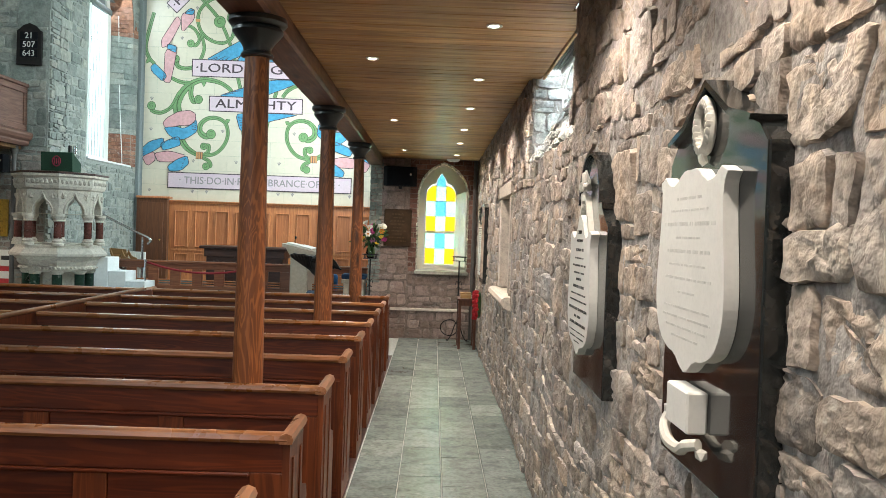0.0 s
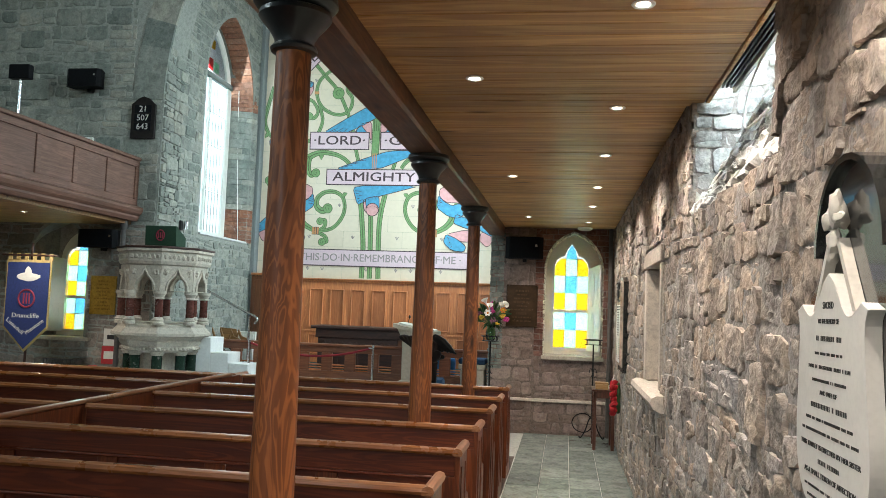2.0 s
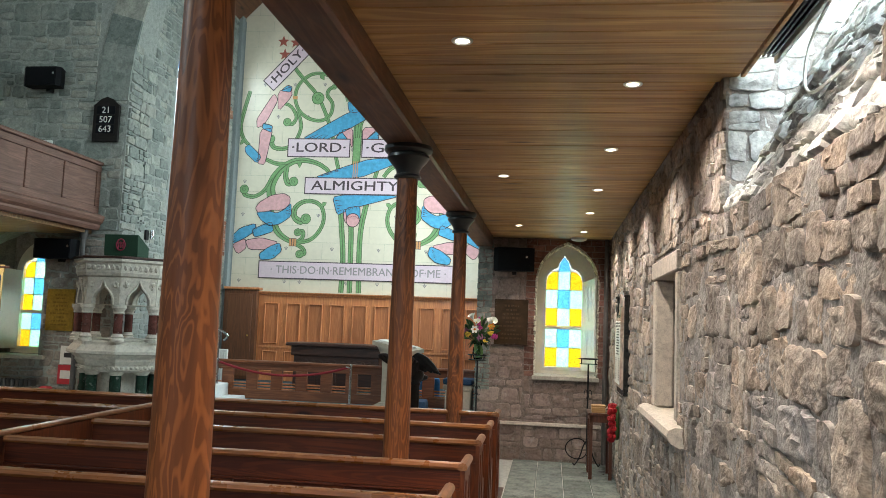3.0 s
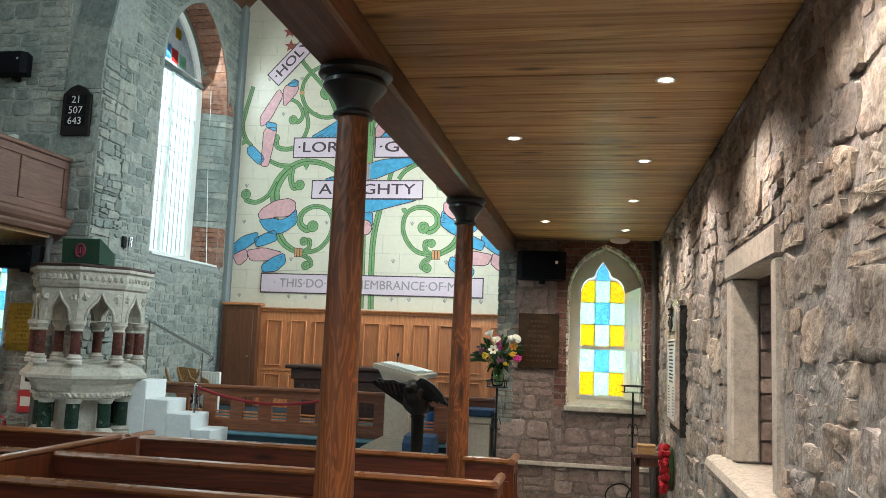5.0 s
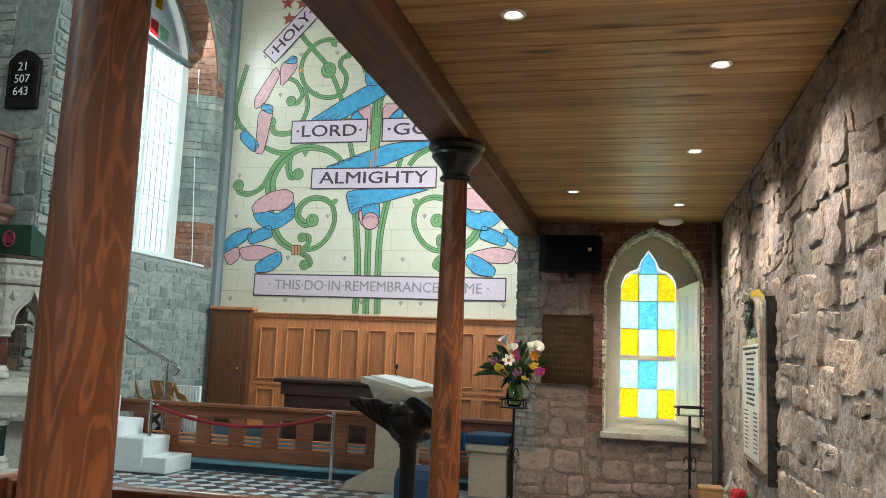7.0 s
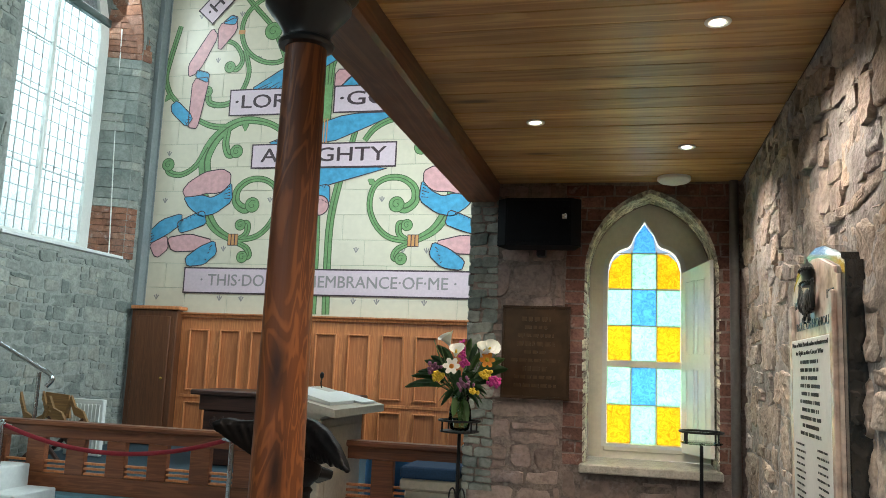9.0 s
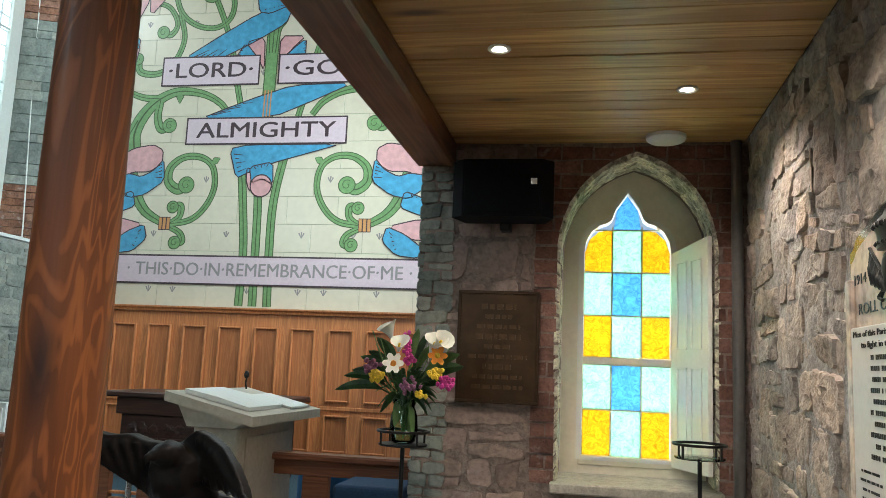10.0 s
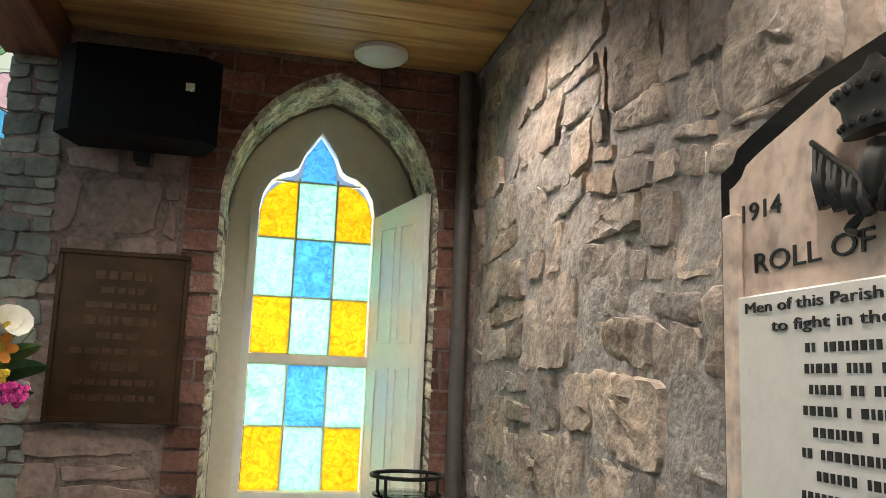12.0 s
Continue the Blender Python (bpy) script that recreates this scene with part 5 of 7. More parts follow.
for s in (-1, 1):
    # crossed staffs with a hanging flag on each
    tube([(0.632, 11.06 - s * 0.045, 1.915), (0.63, 11.06 + s * 0.115, 2.05)], 0.005, 6, bm)
    for k in range(7):
        u, top, foot = 0.108 - 0.014 * k, 2.04 - 0.011 * k, 1.952 - 0.004 * k + 0.006 * (k % 2)
        tube(curve3([(0.632, 11.06 + s * u, top), (0.628 - 0.004 * (k % 2), 11.06 + s * (u - 0.004), (top + foot) / 2), (0.632, 11.06 + s * (u - 0.012), foot)], 4), [0.006] * 4 + [0.009] * 5, 6, bm)
    tube(curve3([(0.632, 11.06 + s * 0.03, 1.93), (0.628, 11.06 + s * 0.05, 1.915), (0.63, 11.06 + s * 0.03, 1.905)], 4), 0.005, 6, bm)
blob((0.634, 11.06, 1.985), (0.012, 0.028, 0.04), bm, 0.3, 9, 2)
part("crest", bm, plain("dark_bronze_relief", (0.03, 0.032, 0.03), 0.4, 0.5), rl, "dark bronze crown with draped flags", smooth=True)
wall_writing([(0.032, 1.900, 0.575, "ROLL OF HONOUR")], 11.06, 0.650, rl, BLACK)
wall_writing([(0.030, 1.985, 0.10, "1914")], 11.33, 0.650, rl, BLACK)
wall_writing([(0.030, 1.985, 0.10, "1919")], 10.79, 0.650, rl, BLACK)
wall_writing([(0.017, 1.829, 0.58, "Men of this Parish who volunteered"), (0.017, 1.799, 0.45, "to fight in the Great War")] + [(0.024, 1.765 - 0.0285 * i, 0.30 + 0.04 * math.sin(3 * i), "") for i in range(10)], 11.06, 0.6345, rl, LETTER)
for cy in (11.24, 10.88):
    wall_writing([(0.013, 1.465 - 0.024 * i, 0.15 + 0.02 * math.sin(2 * i), "") for i in range(10)], cy, 0.6345, rl, LETTER)
# poppy wreaths and small things under it
wr = thing("poppy_wreath", (0.66, 11.68, 0.5), "red paper poppy wreath hanging on the wall", "wreath")
for i in range(44):
    a = 2 * PI * i / 22
    rr = 0.8 if i % 2 else 1.1
    part("poppy", blob((0.655 - 0.02 * (i % 3), 11.66 + 0.10 * rr * math.cos(a), 0.73 + 0.17 * rr * math.sin(a)), (0.028, 0.034, 0.034), None, 0.5, 8, 1), POPPY, wr)
part("backing", tube([(0.69, 11.66 + 0.10 * math.cos(2 * PI * i / 20), 0.73 + 0.17 * math.sin(2 * PI * i / 20)) for i in range(20)], 0.022, 6, None, True), LEAF, wr)

# ---- corner table and stands ----
tb = thing("side_table", (0.55, 12.42, 0), "narrow dark wooden side table against the wall", "table")
part("tabletop", box((0.40, 12.18, 0.745), (0.69, 12.72, 0.772), 0.005), TABLE_WOOD, tb)
part("apron", box((0.425, 12.2, 0.665), (0.675, 12.7, 0.744), 0.003), TABLE_WOOD, tb)
for x in (0.435, 0.665):
    for y in (12.22, 12.68):
        part("leg", prism([(x - 0.02, y - 0.02), (x + 0.02, y - 0.02), (x + 0.02, y + 0.02), (x - 0.02, y + 0.02)], on_z(0.0), 0.004, 0.745, bev=0.003), TABLE_WOOD, tb)
bx = thing("wooden_box", (0.53, 12.3, 0.773), "small pale wooden box on the side table", "box")
part("body", box((0.44, 12.2, 0.775), (0.60, 12.36, 0.84), 0.004), BOX_WOOD, bx)
part("lid", box((0.435, 12.195, 0.842), (0.605, 12.365, 0.864), 0.004), BOX_WOOD, bx)
pp = thing("leaflets", (0.6, 12.5, 0.773), "white leaflets lying and standing on the side table", "leaflet")
part("sheet", box((0.50, 12.40, 0.7735), (0.66, 12.55, 0.779)), PAPER, pp)
bm = bmesh.new()
pts = curve3([(0.60, 12.5, 0.78), (0.66, 12.5, 0.84), (0.69, 12.5, 0.95)], 5)
for a, b in zip(pts, pts[1:]):
    bm.faces.new([bm.verts.new((a.x, 12.44, a.z)), bm.verts.new((a.x, 12.58, a.z)), bm.verts.new((b.x, 12.58, b.z)), bm.verts.new((b.x, 12.44, b.z))])
bmesh.ops.solidify(bm, geom=bm.faces[:], thickness=0.003)
part("sheet", bm, PAPER, pp)


def pricket(x, y, label):
    """A black iron stand with a ringed tray and tripod feet."""
    s = thing("iron_stand", (x, y, 0), label, "stand", group="iron stands")
    part("pole", tube([(x, y, 0.16), (x, y, 1.31)], 0.011, 10), IRON, s, smooth=True)
    part("tray", lathe([(0.115, 0), (0.12, 0.004), (0.12, 0.01), (0.112, 0.012)], (x, y, 1.305), 28), clear_glass("tray_glass", (0.75, 0.85, 0.78)) if x > 0 else IRON, s, smooth=True)
    part("ring", tube([(x + 0.125 * math.cos(2 * PI * i / 28), y + 0.125 * math.sin(2 * PI * i / 28), 1.375) for i in range(28)], 0.007, 8, None, True), IRON, s, smooth=True)
    for k in range(4):
        a = PI / 4 + PI / 2 * k
        part("post", tube([(x + 0.125 * math.cos(a), y + 0.125 * math.sin(a), 1.31), (x + 0.125 * math.cos(a), y + 0.125 * math.sin(a), 1.375)], 0.006, 6), IRON, s)
    for k in range(3):
        a = 0.5 + 2 * PI / 3 * k
        c, q = math.cos(a), math.sin(a)
        part("foot", tube(curve3([(x, y, 0.34), (x + 0.05 * c, y + 0.05 * q, 0.26), (x + 0.10 * c, y + 0.10 * q, 0.12), (x + 0.17 * c, y + 0.17 * q, 0.012), (x + 0.20 * c, y + 0.20 * q, 0.03)], 6), 0.009, 8), IRON, s, smooth=True)
    for k in (-1, 1):
        pts = [(x + k * (0.028 + 0.02 * math.cos(t)), y - 0.01, 0.92 + 0.045 * math.sin(t) * 1.3) for t in [0.3 * i for i in range(19)]]
        part("scroll", tube(pts, 0.005, 6), IRON, s, smooth=True)
    return s


pricket(0.43, 13.06, "black iron stand with an empty ringed tray")
pricket(-0.99, 12.84, "black iron stand carrying a vase of flowers")
sc = [(0.30 + 0.14 * math.cos(a), 13.12 + 0.04 * math.sin(2 * a), 0.22 + 0.13 * math.sin(a)) for a in [2 * PI * i / 20 for i in range(20)]]
solo("coiled_cable", tube(sc, 0.007, 6, None, True), PLASTIC, (0.3, 13.1, 0.05), "coiled black cable hanging behind the table", "cable", smooth=True)
# vase and flowers
vs = thing("vase", (-0.99, 12.84, 1.318), "clear glass vase standing in the iron stand", "vase")
part("glass", lathe([(0.045, 0.0), (0.058, 0.01), (0.07, 0.07), (0.066, 0.13), (0.05, 0.175), (0.062, 0.21), (0.058, 0.21), (0.046, 0.176), (0.06, 0.13), (0.064, 0.07), (0.05, 0.015)], (-0.99, 12.84, 1.318), 24), VASE_GLASS, vs, smooth=True)
fl = thing("flower_bouquet", (-0.99, 12.84, 1.33), "mixed bouquet of lilies, daisies and bright blossoms", "flowers")
rf = random.Random(21)
VB = Vector((-0.99, 12.84, 1.5))


def leaf_bm(tip, width, bm=None, lobes=0, droop=0.04):
    """A bent leaf blade from the vase mouth to tip."""
    bm = bm or bmesh.new()
    tip = Vector(tip)
    d = tip - VB
    side = d.cross(Vector((0, 1, 0.2))).normalized()
    prev = None
    n = 12
    for i in range(n + 1):
        t = i / n
        p = VB + d * t + Vector((0, 0, 0.05 * math.sin(t * PI) - droop * t * t))
        w = 0.004 if t < 0.35 else width * math.sin(PI * min(1, (t - 0.33) / 0.67)) ** 0.6
        if lobes and i % 2 and t > 0.4:
            w *= 0.45
        pair = [bm.verts.new(p - side * w + Vector((0, 0.2 * w, 0))), bm.verts.new(p + Vector((0, -0.15 * w, 0))), bm.verts.new(p + side * w + Vector((0, 0.2 * w, 0)))]
        if prev:
            bm.faces.new((prev[0], prev[1], pair[1], pair[0]))
            bm.faces.new((prev[1], prev[2], pair[2], pair[1]))
        prev = pair
    return bm


def leaf_part(tip, width, m, lobes=0):
    bm = leaf_bm(tip, width, None, lobes)
    bmesh.ops.solidify(bm, geom=bm.faces[:], thickness=0.0015)
    part("leaf", bm, m, fl, smooth=True)


for i in range(6):
    leaf_part((-1.34 + 0.035 * i, 12.80 + 0.02 * i, 1.60 + 0.05 * i + 0.02 * (i % 2)), 0.026, LEAF)
for tip, w, m in (((-0.70, 12.82, 1.74), 0.034, LEAF), ((-0.72, 12.80, 1.80), 0.03, LEAF_PALE), ((-0.74, 12.86, 1.66), 0.03, LEAF), ((-0.95, 12.9, 1.92), 0.02, LEAF_PALE), ((-0.90, 12.9, 1.90), 0.018, LEAF), ((-0.86, 12.86, 1.84), 0.02, LEAF_PALE), ((-1.12, 12.84, 1.86), 0.022, LEAF), ((-1.10, 12.78, 1.50), 0.03, LEAF), ((-0.86, 12.78, 1.5), 0.03, LEAF), ((-1.02, 12.76, 1.44), 0.028, LEAF_PALE), ((-0.93, 12.76, 1.38), 0.03, LEAF_PALE), ((-0.82, 12.80, 1.58), 0.026, LEAF)):
    leaf_part(tip, w, m)
for i in range(16):
    a, b = rf.uniform(-0.24, 0.22), rf.uniform(0.1, 0.38)
    part("stem", tube(curve3([(-0.99, 12.84, 1.34), (-0.99 + a * 0.2, 12.84, 1.5), (-0.99 + a, 12.84 + rf.uniform(-0.05, 0.06), 1.5 + b)], 4), 0.003, 5), LEAF_PALE, fl)
bm = bmesh.new()
for i in range(90):
    a = rf.uniform(0, 2 * PI)
    rr = rf.uniform(0.02, 0.2)
    p = Vector((-0.98 + rr * math.cos(a) * 1.0, 12.84 + 0.4 * rr * math.sin(a), 1.60 + rf.uniform(-0.09, 0.13)))
    q = leaf_bm((p.x, p.y, p.z), rf.uniform(0.006, 0.014), bm)
part("foliage", bm, LEAF, fl, "fine green filler leaves", smooth=True)


def blossom(at, r, m, petals, core=None, tilt=(0, -1, 0.25)):
    """An open flower facing the aisle."""
    at = Vector(at)
    q = Vector(tilt).to_track_quat("Z", "Y").to_matrix()
    bm = bmesh.new()
    for i in range(petals):
        a = 2 * PI * i / petals
        c, s = math.cos(a), math.sin(a)
        ring = []
        for u, w, h in ((0.12, 0.10, 0.0), (0.5, 0.30, 0.08), (0.85, 0.24, 0.14), (1.0, 0.02, 0.2)):
            for k in (-1, 1):
                ring.append(bm.verts.new(at + q @ (Vector((u * c - k * w * s, u * s + k * w * c, h)) * r)))
        for j in range(3):
            bm.faces.new((ring[2 * j], ring[2 * j + 1], ring[2 * j + 3], ring[2 * j + 2]))
    f = part("flower", bm, m, fl, smooth=True)
    if core:
        part("flower_centre", blob(at + q @ Vector((0, 0, 0.1 * r)), (r * 0.28, r * 0.28, r * 0.28), None, 0.3, 9, 2), core, f)


def cluster(at, size, m, n):
    bm = bmesh.new()
    for i in range(n):
        p = Vector((rf.gauss(0, 0.5), rf.gauss(0, 0.4), rf.gauss(0, 0.5)))
        blob((at[0] + p.x * size[0], at[1] + p.y * size[1], at[2] + p.z * size[2]), (0.012, 0.012, 0.013), bm, 0.5, 9, 1)
    part("flower_spray", bm, m, fl)


def arum(at, lean, r=0.05):
    at = Vector(at)
    q = Vector(lean).to_track_quat("Z", "Y").to_matrix()
    bm = bmesh.new()
    rings = []
    for h, rr, lip in ((0, 0.12, 0), (0.5, 0.3, 0), (1.0, 0.62, 0.1), (1.25, 0.95, 0.35)):
        rings.append([bm.verts.new(at + q @ (Vector((rr * math.cos(2 * PI * k / 12), rr * math.sin(2 * PI * k / 12), h + lip * max(0, math.cos(2 * PI * k / 12)) * 1.3)) * r)) for k in range(12)])
    for a, b in zip(rings, rings[1:]):
        for k in range(12):
            bm.faces.new((a[k], a[(k + 1) % 12], b[(k + 1) % 12], b[k]))
    f = part("flower", bm, LILY, fl, "white arum lily", smooth=True)
    part("spadix", tube([at, at + q @ Vector((0, 0, r))], 0.006, 6), YELLOW_F, f)


arum((-1.06, 12.80, 1.82), (-0.35, -0.5, 1.0), 0.058)
arum((-1.02, 12.78, 1.76), (0.25, -0.7, 0.9), 0.05)
arum((-0.86, 12.78, 1.76), (0.45, -0.5, 0.9), 0.062)
arum((-0.84, 12.76, 1.79), (0.9, -0.5, 0.6), 0.055)
blossom((-1.03, 12.73, 1.70), 0.055, LILY, 6, ORANGE_F)
blossom((-0.82, 12.75, 1.745), 0.05, ORANGE_F, 6, YELLOW_F, (0.4, -1, 0.2))
cluster((-1.11, 12.76, 1.64), (0.04, 0.03, 0.03), YELLOW_F, 26)
cluster((-0.83, 12.75, 1.66), (0.04, 0.03, 0.025), YELLOW_F, 24)
cluster((-0.775, 12.76, 1.62), (0.035, 0.03, 0.03), MAGENTA_F, 30)
cluster((-0.98, 12.80, 1.80), (0.022, 0.02, 0.05), MAGENTA_F, 26)
cluster((-0.96, 12.78, 1.72), (0.03, 0.02, 0.03), MAGENTA_F, 20)
cluster((-1.16, 12.80, 1.68), (0.04, 0.03, 0.04), MAUVE_F, 26)
cluster((-0.95, 12.76, 1.60), (0.05, 0.03, 0.03), MAUVE_F, 26)
cluster((-0.90, 12.75, 1.555), (0.02, 0.02, 0.015), YELLOW_F, 10)

# ---- pews ----
PEW_X0, PEW_X1, PEW_Z = -3.46, -0.535, 0.93


def pew(x0, x1, y, label):
    """A pine pew: framed back, moulded rail, capped bench ends and a seat."""
    p = thing("pew", ((x0 + x1) / 2, y, 0), label, "pew", group="pine pews")
    z = PEW_Z
    prof = [(y - 0.035, z - 0.028), (y - 0.042, z - 0.014), (y - 0.034, z + 0.004), (y - 0.012, z + 0.012), (y + 0.018, z + 0.008), (y + 0.026, z - 0.012), (y + 0.02, z - 0.028)]
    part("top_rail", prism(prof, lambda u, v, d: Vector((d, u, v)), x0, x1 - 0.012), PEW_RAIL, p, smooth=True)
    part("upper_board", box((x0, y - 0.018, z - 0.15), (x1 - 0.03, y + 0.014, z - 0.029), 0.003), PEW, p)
    part("ledge_moulding", box((x0, y - 0.026, z - 0.168), (x1 - 0.16, y - 0.0, z - 0.152), 0.005), PEW, p)
    n = 4
    step = (x1 - 0.16 - x0) / n
    for i in range(n):
        a = x0 + step * i
        part("stile", box((a, y - 0.018, 0.09), (a + 0.13, y + 0.014, z - 0.169), 0.003), PEW_UP, p)
        part("panel", box((a + 0.131, y - 0.004, 0.11), (a + step - 0.001, y + 0.012, z - 0.169), 0.002), PEW, p)
    part("end_stile", box((x1 - 0.159, y - 0.018, 0.05), (x1 - 0.03, y + 0.014, z - 0.151), 0.003), PEW_UP, p)
    part("bottom_rail", box((x0, y - 0.019, 0.003), (x1 - 0.03, y + 0.015, 0.088), 0.003), PEW, p)
    part("seat", box((x0, y + 0.02, 0.42), (x1 - 0.03, y + 0.42, 0.45), 0.006), PEW, p)
    # bench end: tall by the back, sweeping down to an arm before the seat
    e = [(y - 0.02, 0.003), (y + 0.46, 0.003), (y + 0.46, 0.55), (y + 0.44, 0.60), (y + 0.38, 0.615), (y + 0.32, 0.64), (y + 0.305, 0.70), (y + 0.31, z - 0.03), (y - 0.02, z - 0.03)]
    end = part("bench_end", prism(e, lambda u, v, d: Vector((x1 - 0.03 + d, u, v)), 0.0, 0.028), PEW_UP, p)
    part("end_panel", box((x1 - 0.0018, y + 0.04, 0.12), (x1 + 0.005, y + 0.07, z - 0.10), 0.002), PEW_UP, end)
    part("end_panel", box((x1 - 0.0018, y + 0.22, 0.12), (x1 + 0.005, y + 0.25, z - 0.10), 0.002), PEW_UP, end)
    c = [(x1 - 0.042, z - 0.03), (x1 - 0.046, z - 0.012), (x1 - 0.036, z + 0.006), (x1 - 0.016, z + 0.014), (x1 + 0.006, z + 0.006), (x1 + 0.014, z - 0.012), (x1 + 0.008, z - 0.03)]
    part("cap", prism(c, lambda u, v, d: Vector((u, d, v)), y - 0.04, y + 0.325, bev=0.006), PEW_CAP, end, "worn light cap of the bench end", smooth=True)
    return p


first = pew(PEW_X0, PEW_X1, 2.2, "varnished pine pew with panelled back and worn bench end")
PEW_Y = [3.2, 4.18, 5.19, 6.2, 7.16, 8.15, 9.08, 10.1]
for y in PEW_Y:
    copy_thing(first, pose((PEW_X0 + PEW_X1) / 2, y, 0))
far = pew(-6.55, -3.54, 2.2, "varnished pine pew beyond the low partition")
for y in PEW_Y:
    copy_thing(far, pose((-6.55 - 3.54) / 2, y, 0))
pt = thing("pew_partition", (-3.5, 6.0, 0), "long pine partition dividing the pews, worn pale rail", "partition")
part("boarding", box((-3.515, 1.4, 0.003), (-3.485, 10.08, 0.93), 0.003), PEW_UP, pt)
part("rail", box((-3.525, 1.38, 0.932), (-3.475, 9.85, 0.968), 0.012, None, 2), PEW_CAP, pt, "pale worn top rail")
bk = thing("leaflet", (-2.3, 2.24, 0.95), "folded white leaflet lying on a pew rail", "leaflet")
part("sheet", box((-2.36, 2.17, 0.943), (-2.22, 2.25, 0.952), 0.001), PAPER, bk)

# ---- chancel ----
FZ = 0.46
BLACK_TILE = plain("black_encaustic_tile", (0.035, 0.04, 0.045), 0.35, grain=0.2)
BROWN_TILE = plain("brown_encaustic_tile", (0.16, 0.09, 0.065), 0.35, grain=0.2)
setting("floor_chancel", box((-6.46, 11.5, 0.003), (-1.07, 13.78, FZ - 0.012), 0.004), PLASTER, "raised chancel platform with pale edge", "platform")
fc = bpy.data.objects["floor_chancel"]
k = 0
for i in range(27):
    for j in range(11):
        x, y = -6.4 + i * 0.2, 11.55 + j * 0.2
        if y > 13.6:
            continue
        # lozenge tiles: a dark square set corner-wise in each pale square
        d = [(x + 0.1, y + 0.004), (x + 0.196, y + 0.1), (x + 0.1, y + 0.196), (x + 0.004, y + 0.1)]
        if y > 12.3 and x < -2.2:
            part("lozenge_tile", prism(d, on_z(FZ - 0.012), 0, 0.012), BLACK_TILE if (i + j) % 3 else BROWN_TILE, fc)
bm = bmesh.new()
box((-6.44, 11.52, FZ - 0.0115), (-1.09, 13.77, FZ - 0.004), 0, bm)
part("tile_bed", bm, plain("pale_blue_tile", (0.60, 0.66, 0.67), 0.4, grain=0.1), fc)
setting("step_sanctuary", box((-6.46, 13.782, 0.003), (-1.07, REAR_Y - 0.002, 0.545), 0.006), DARK_CARPET, "carpeted sanctuary step", "step")
st = bpy.data.objects["step_sanctuary"]
part("carpet_nosing", box((-6.0, 13.74, 0.525), (-1.2, 13.95, 0.56), 0.01), CARPET, st, "pale blue carpet edge")

ar = thing("altar_rail", (-3.4, 13.86, 0.56), "low panelled oak altar rail with pierced openings", "altar rail")
RY = 13.9
part("top_rail", box((-5.62, RY - 0.07, 1.075), (-1.1, RY + 0.07, 1.12), 0.012), RAIL_WOOD, ar, "polished top rail")
part("upper_board", box((-5.6, RY - 0.025, 0.985), (-1.12, RY + 0.025, 1.074), 0.004), RAIL_WOOD, ar)
part("lower_board", box((-5.6, RY - 0.025, 0.562), (-1.12, RY + 0.025, 0.70), 0.004), RAIL_WOOD, ar)
x = -5.6
while x < -1.3:
    part("baluster", box((x, RY - 0.028, 0.701), (x + 0.17, RY + 0.028, 0.984), 0.004), RAIL_WOOD, ar)
    for z0 in (0.705, 0.745, 0.785):
        part("slat", box((x + 0.172, RY - 0.02, z0), (x + 0.372, RY + 0.02, z0 + 0.018), 0.003), OAK, ar)
    x += 0.374
al = thing("altar", (-3.75, 16.3, 0.55), "dark carved oak altar table", "altar")
part("tabletop", box((-4.6, 15.95, 1.29), (-2.85, 16.75, 1.345), 0.012), DARK_WOOD, al)
part("frieze", box((-4.52, 16.02, 1.13), (-2.93, 16.7, 1.288), 0.006), DARK_WOOD, al)
part("body", box((-4.48, 16.06, 0.56), (-2.97, 16.66, 1.128), 0.006), DARK_WOOD, al)
for i in range(4):
    x = -4.42 + i * 0.37
    for k in range(3):
        part("carving", blob((x + 0.07 + 0.11 * k, 16.055, 1.0), (0.055, 0.018, 0.055), None, 0.7, 9, 2), DARK_WOOD, al)
    part("panel", box((x, 16.045, 0.62), (x + 0.34, 16.058, 0.92), 0.004), DARK_WOOD, al)

# panelling under the tiles
pn = setting("panelling", box((-5.85, 17.57, 0.55), (-1.08, REAR_Y - 0.003, 2.2), 0.003), OAK, "varnished oak wall panelling with tall panels", "panelling")
part("cornice", prism([(17.50, 2.262), (17.50, 2.245), (17.525, 2.225), (17.53, 2.202), (17.655, 2.202), (17.655, 2.262)], lambda u, v, d: Vector((d, u, v)), -5.85, -1.08), OAK, pn)
for i in range(11):
    x = -5.60 + i * 0.437
    for z0, z1 in ((1.26, 2.05), (0.72, 1.12)):
        part("panel", box((x + 0.02, 17.562, z0 + 0.02), (x + 0.27, 17.5695, z1 - 0.02), 0.002), OAK_DARK, pn)
        bm = bmesh.new()
        for a, b in (((x, z0), (x + 0.022, z1)), ((x + 0.268, z0), (x + 0.29, z1)), ((x + 0.022, z0), (x + 0.268, z0 + 0.022)), ((x + 0.022, z1 - 0.022), (x + 0.268, z1))):
            box((a[0], 17.53, a[1]), (b[0], 17.569, b[1]), 0.007, bm)
        part("moulding", bm, OAK, pn)
    part("dado", box((x - 0.073, 17.55, 1.17), (x + 0.363, 17.5695, 1.21), 0.004), OAK, pn)
cb = thing("corner_cupboard", (-6.1, 17.3, 0.55), "tall oak corner door case beside the panelling", "cupboard", kind="structure")
part("body", box((-6.38, 17.42, 0.56), (-5.72, 17.56, 2.28), 0.006), DOOR_OAK, cb)
part("door", box((-6.30, 17.40, 0.62), (-5.80, 17.418, 2.2), 0.006), DOOR_OAK, cb)
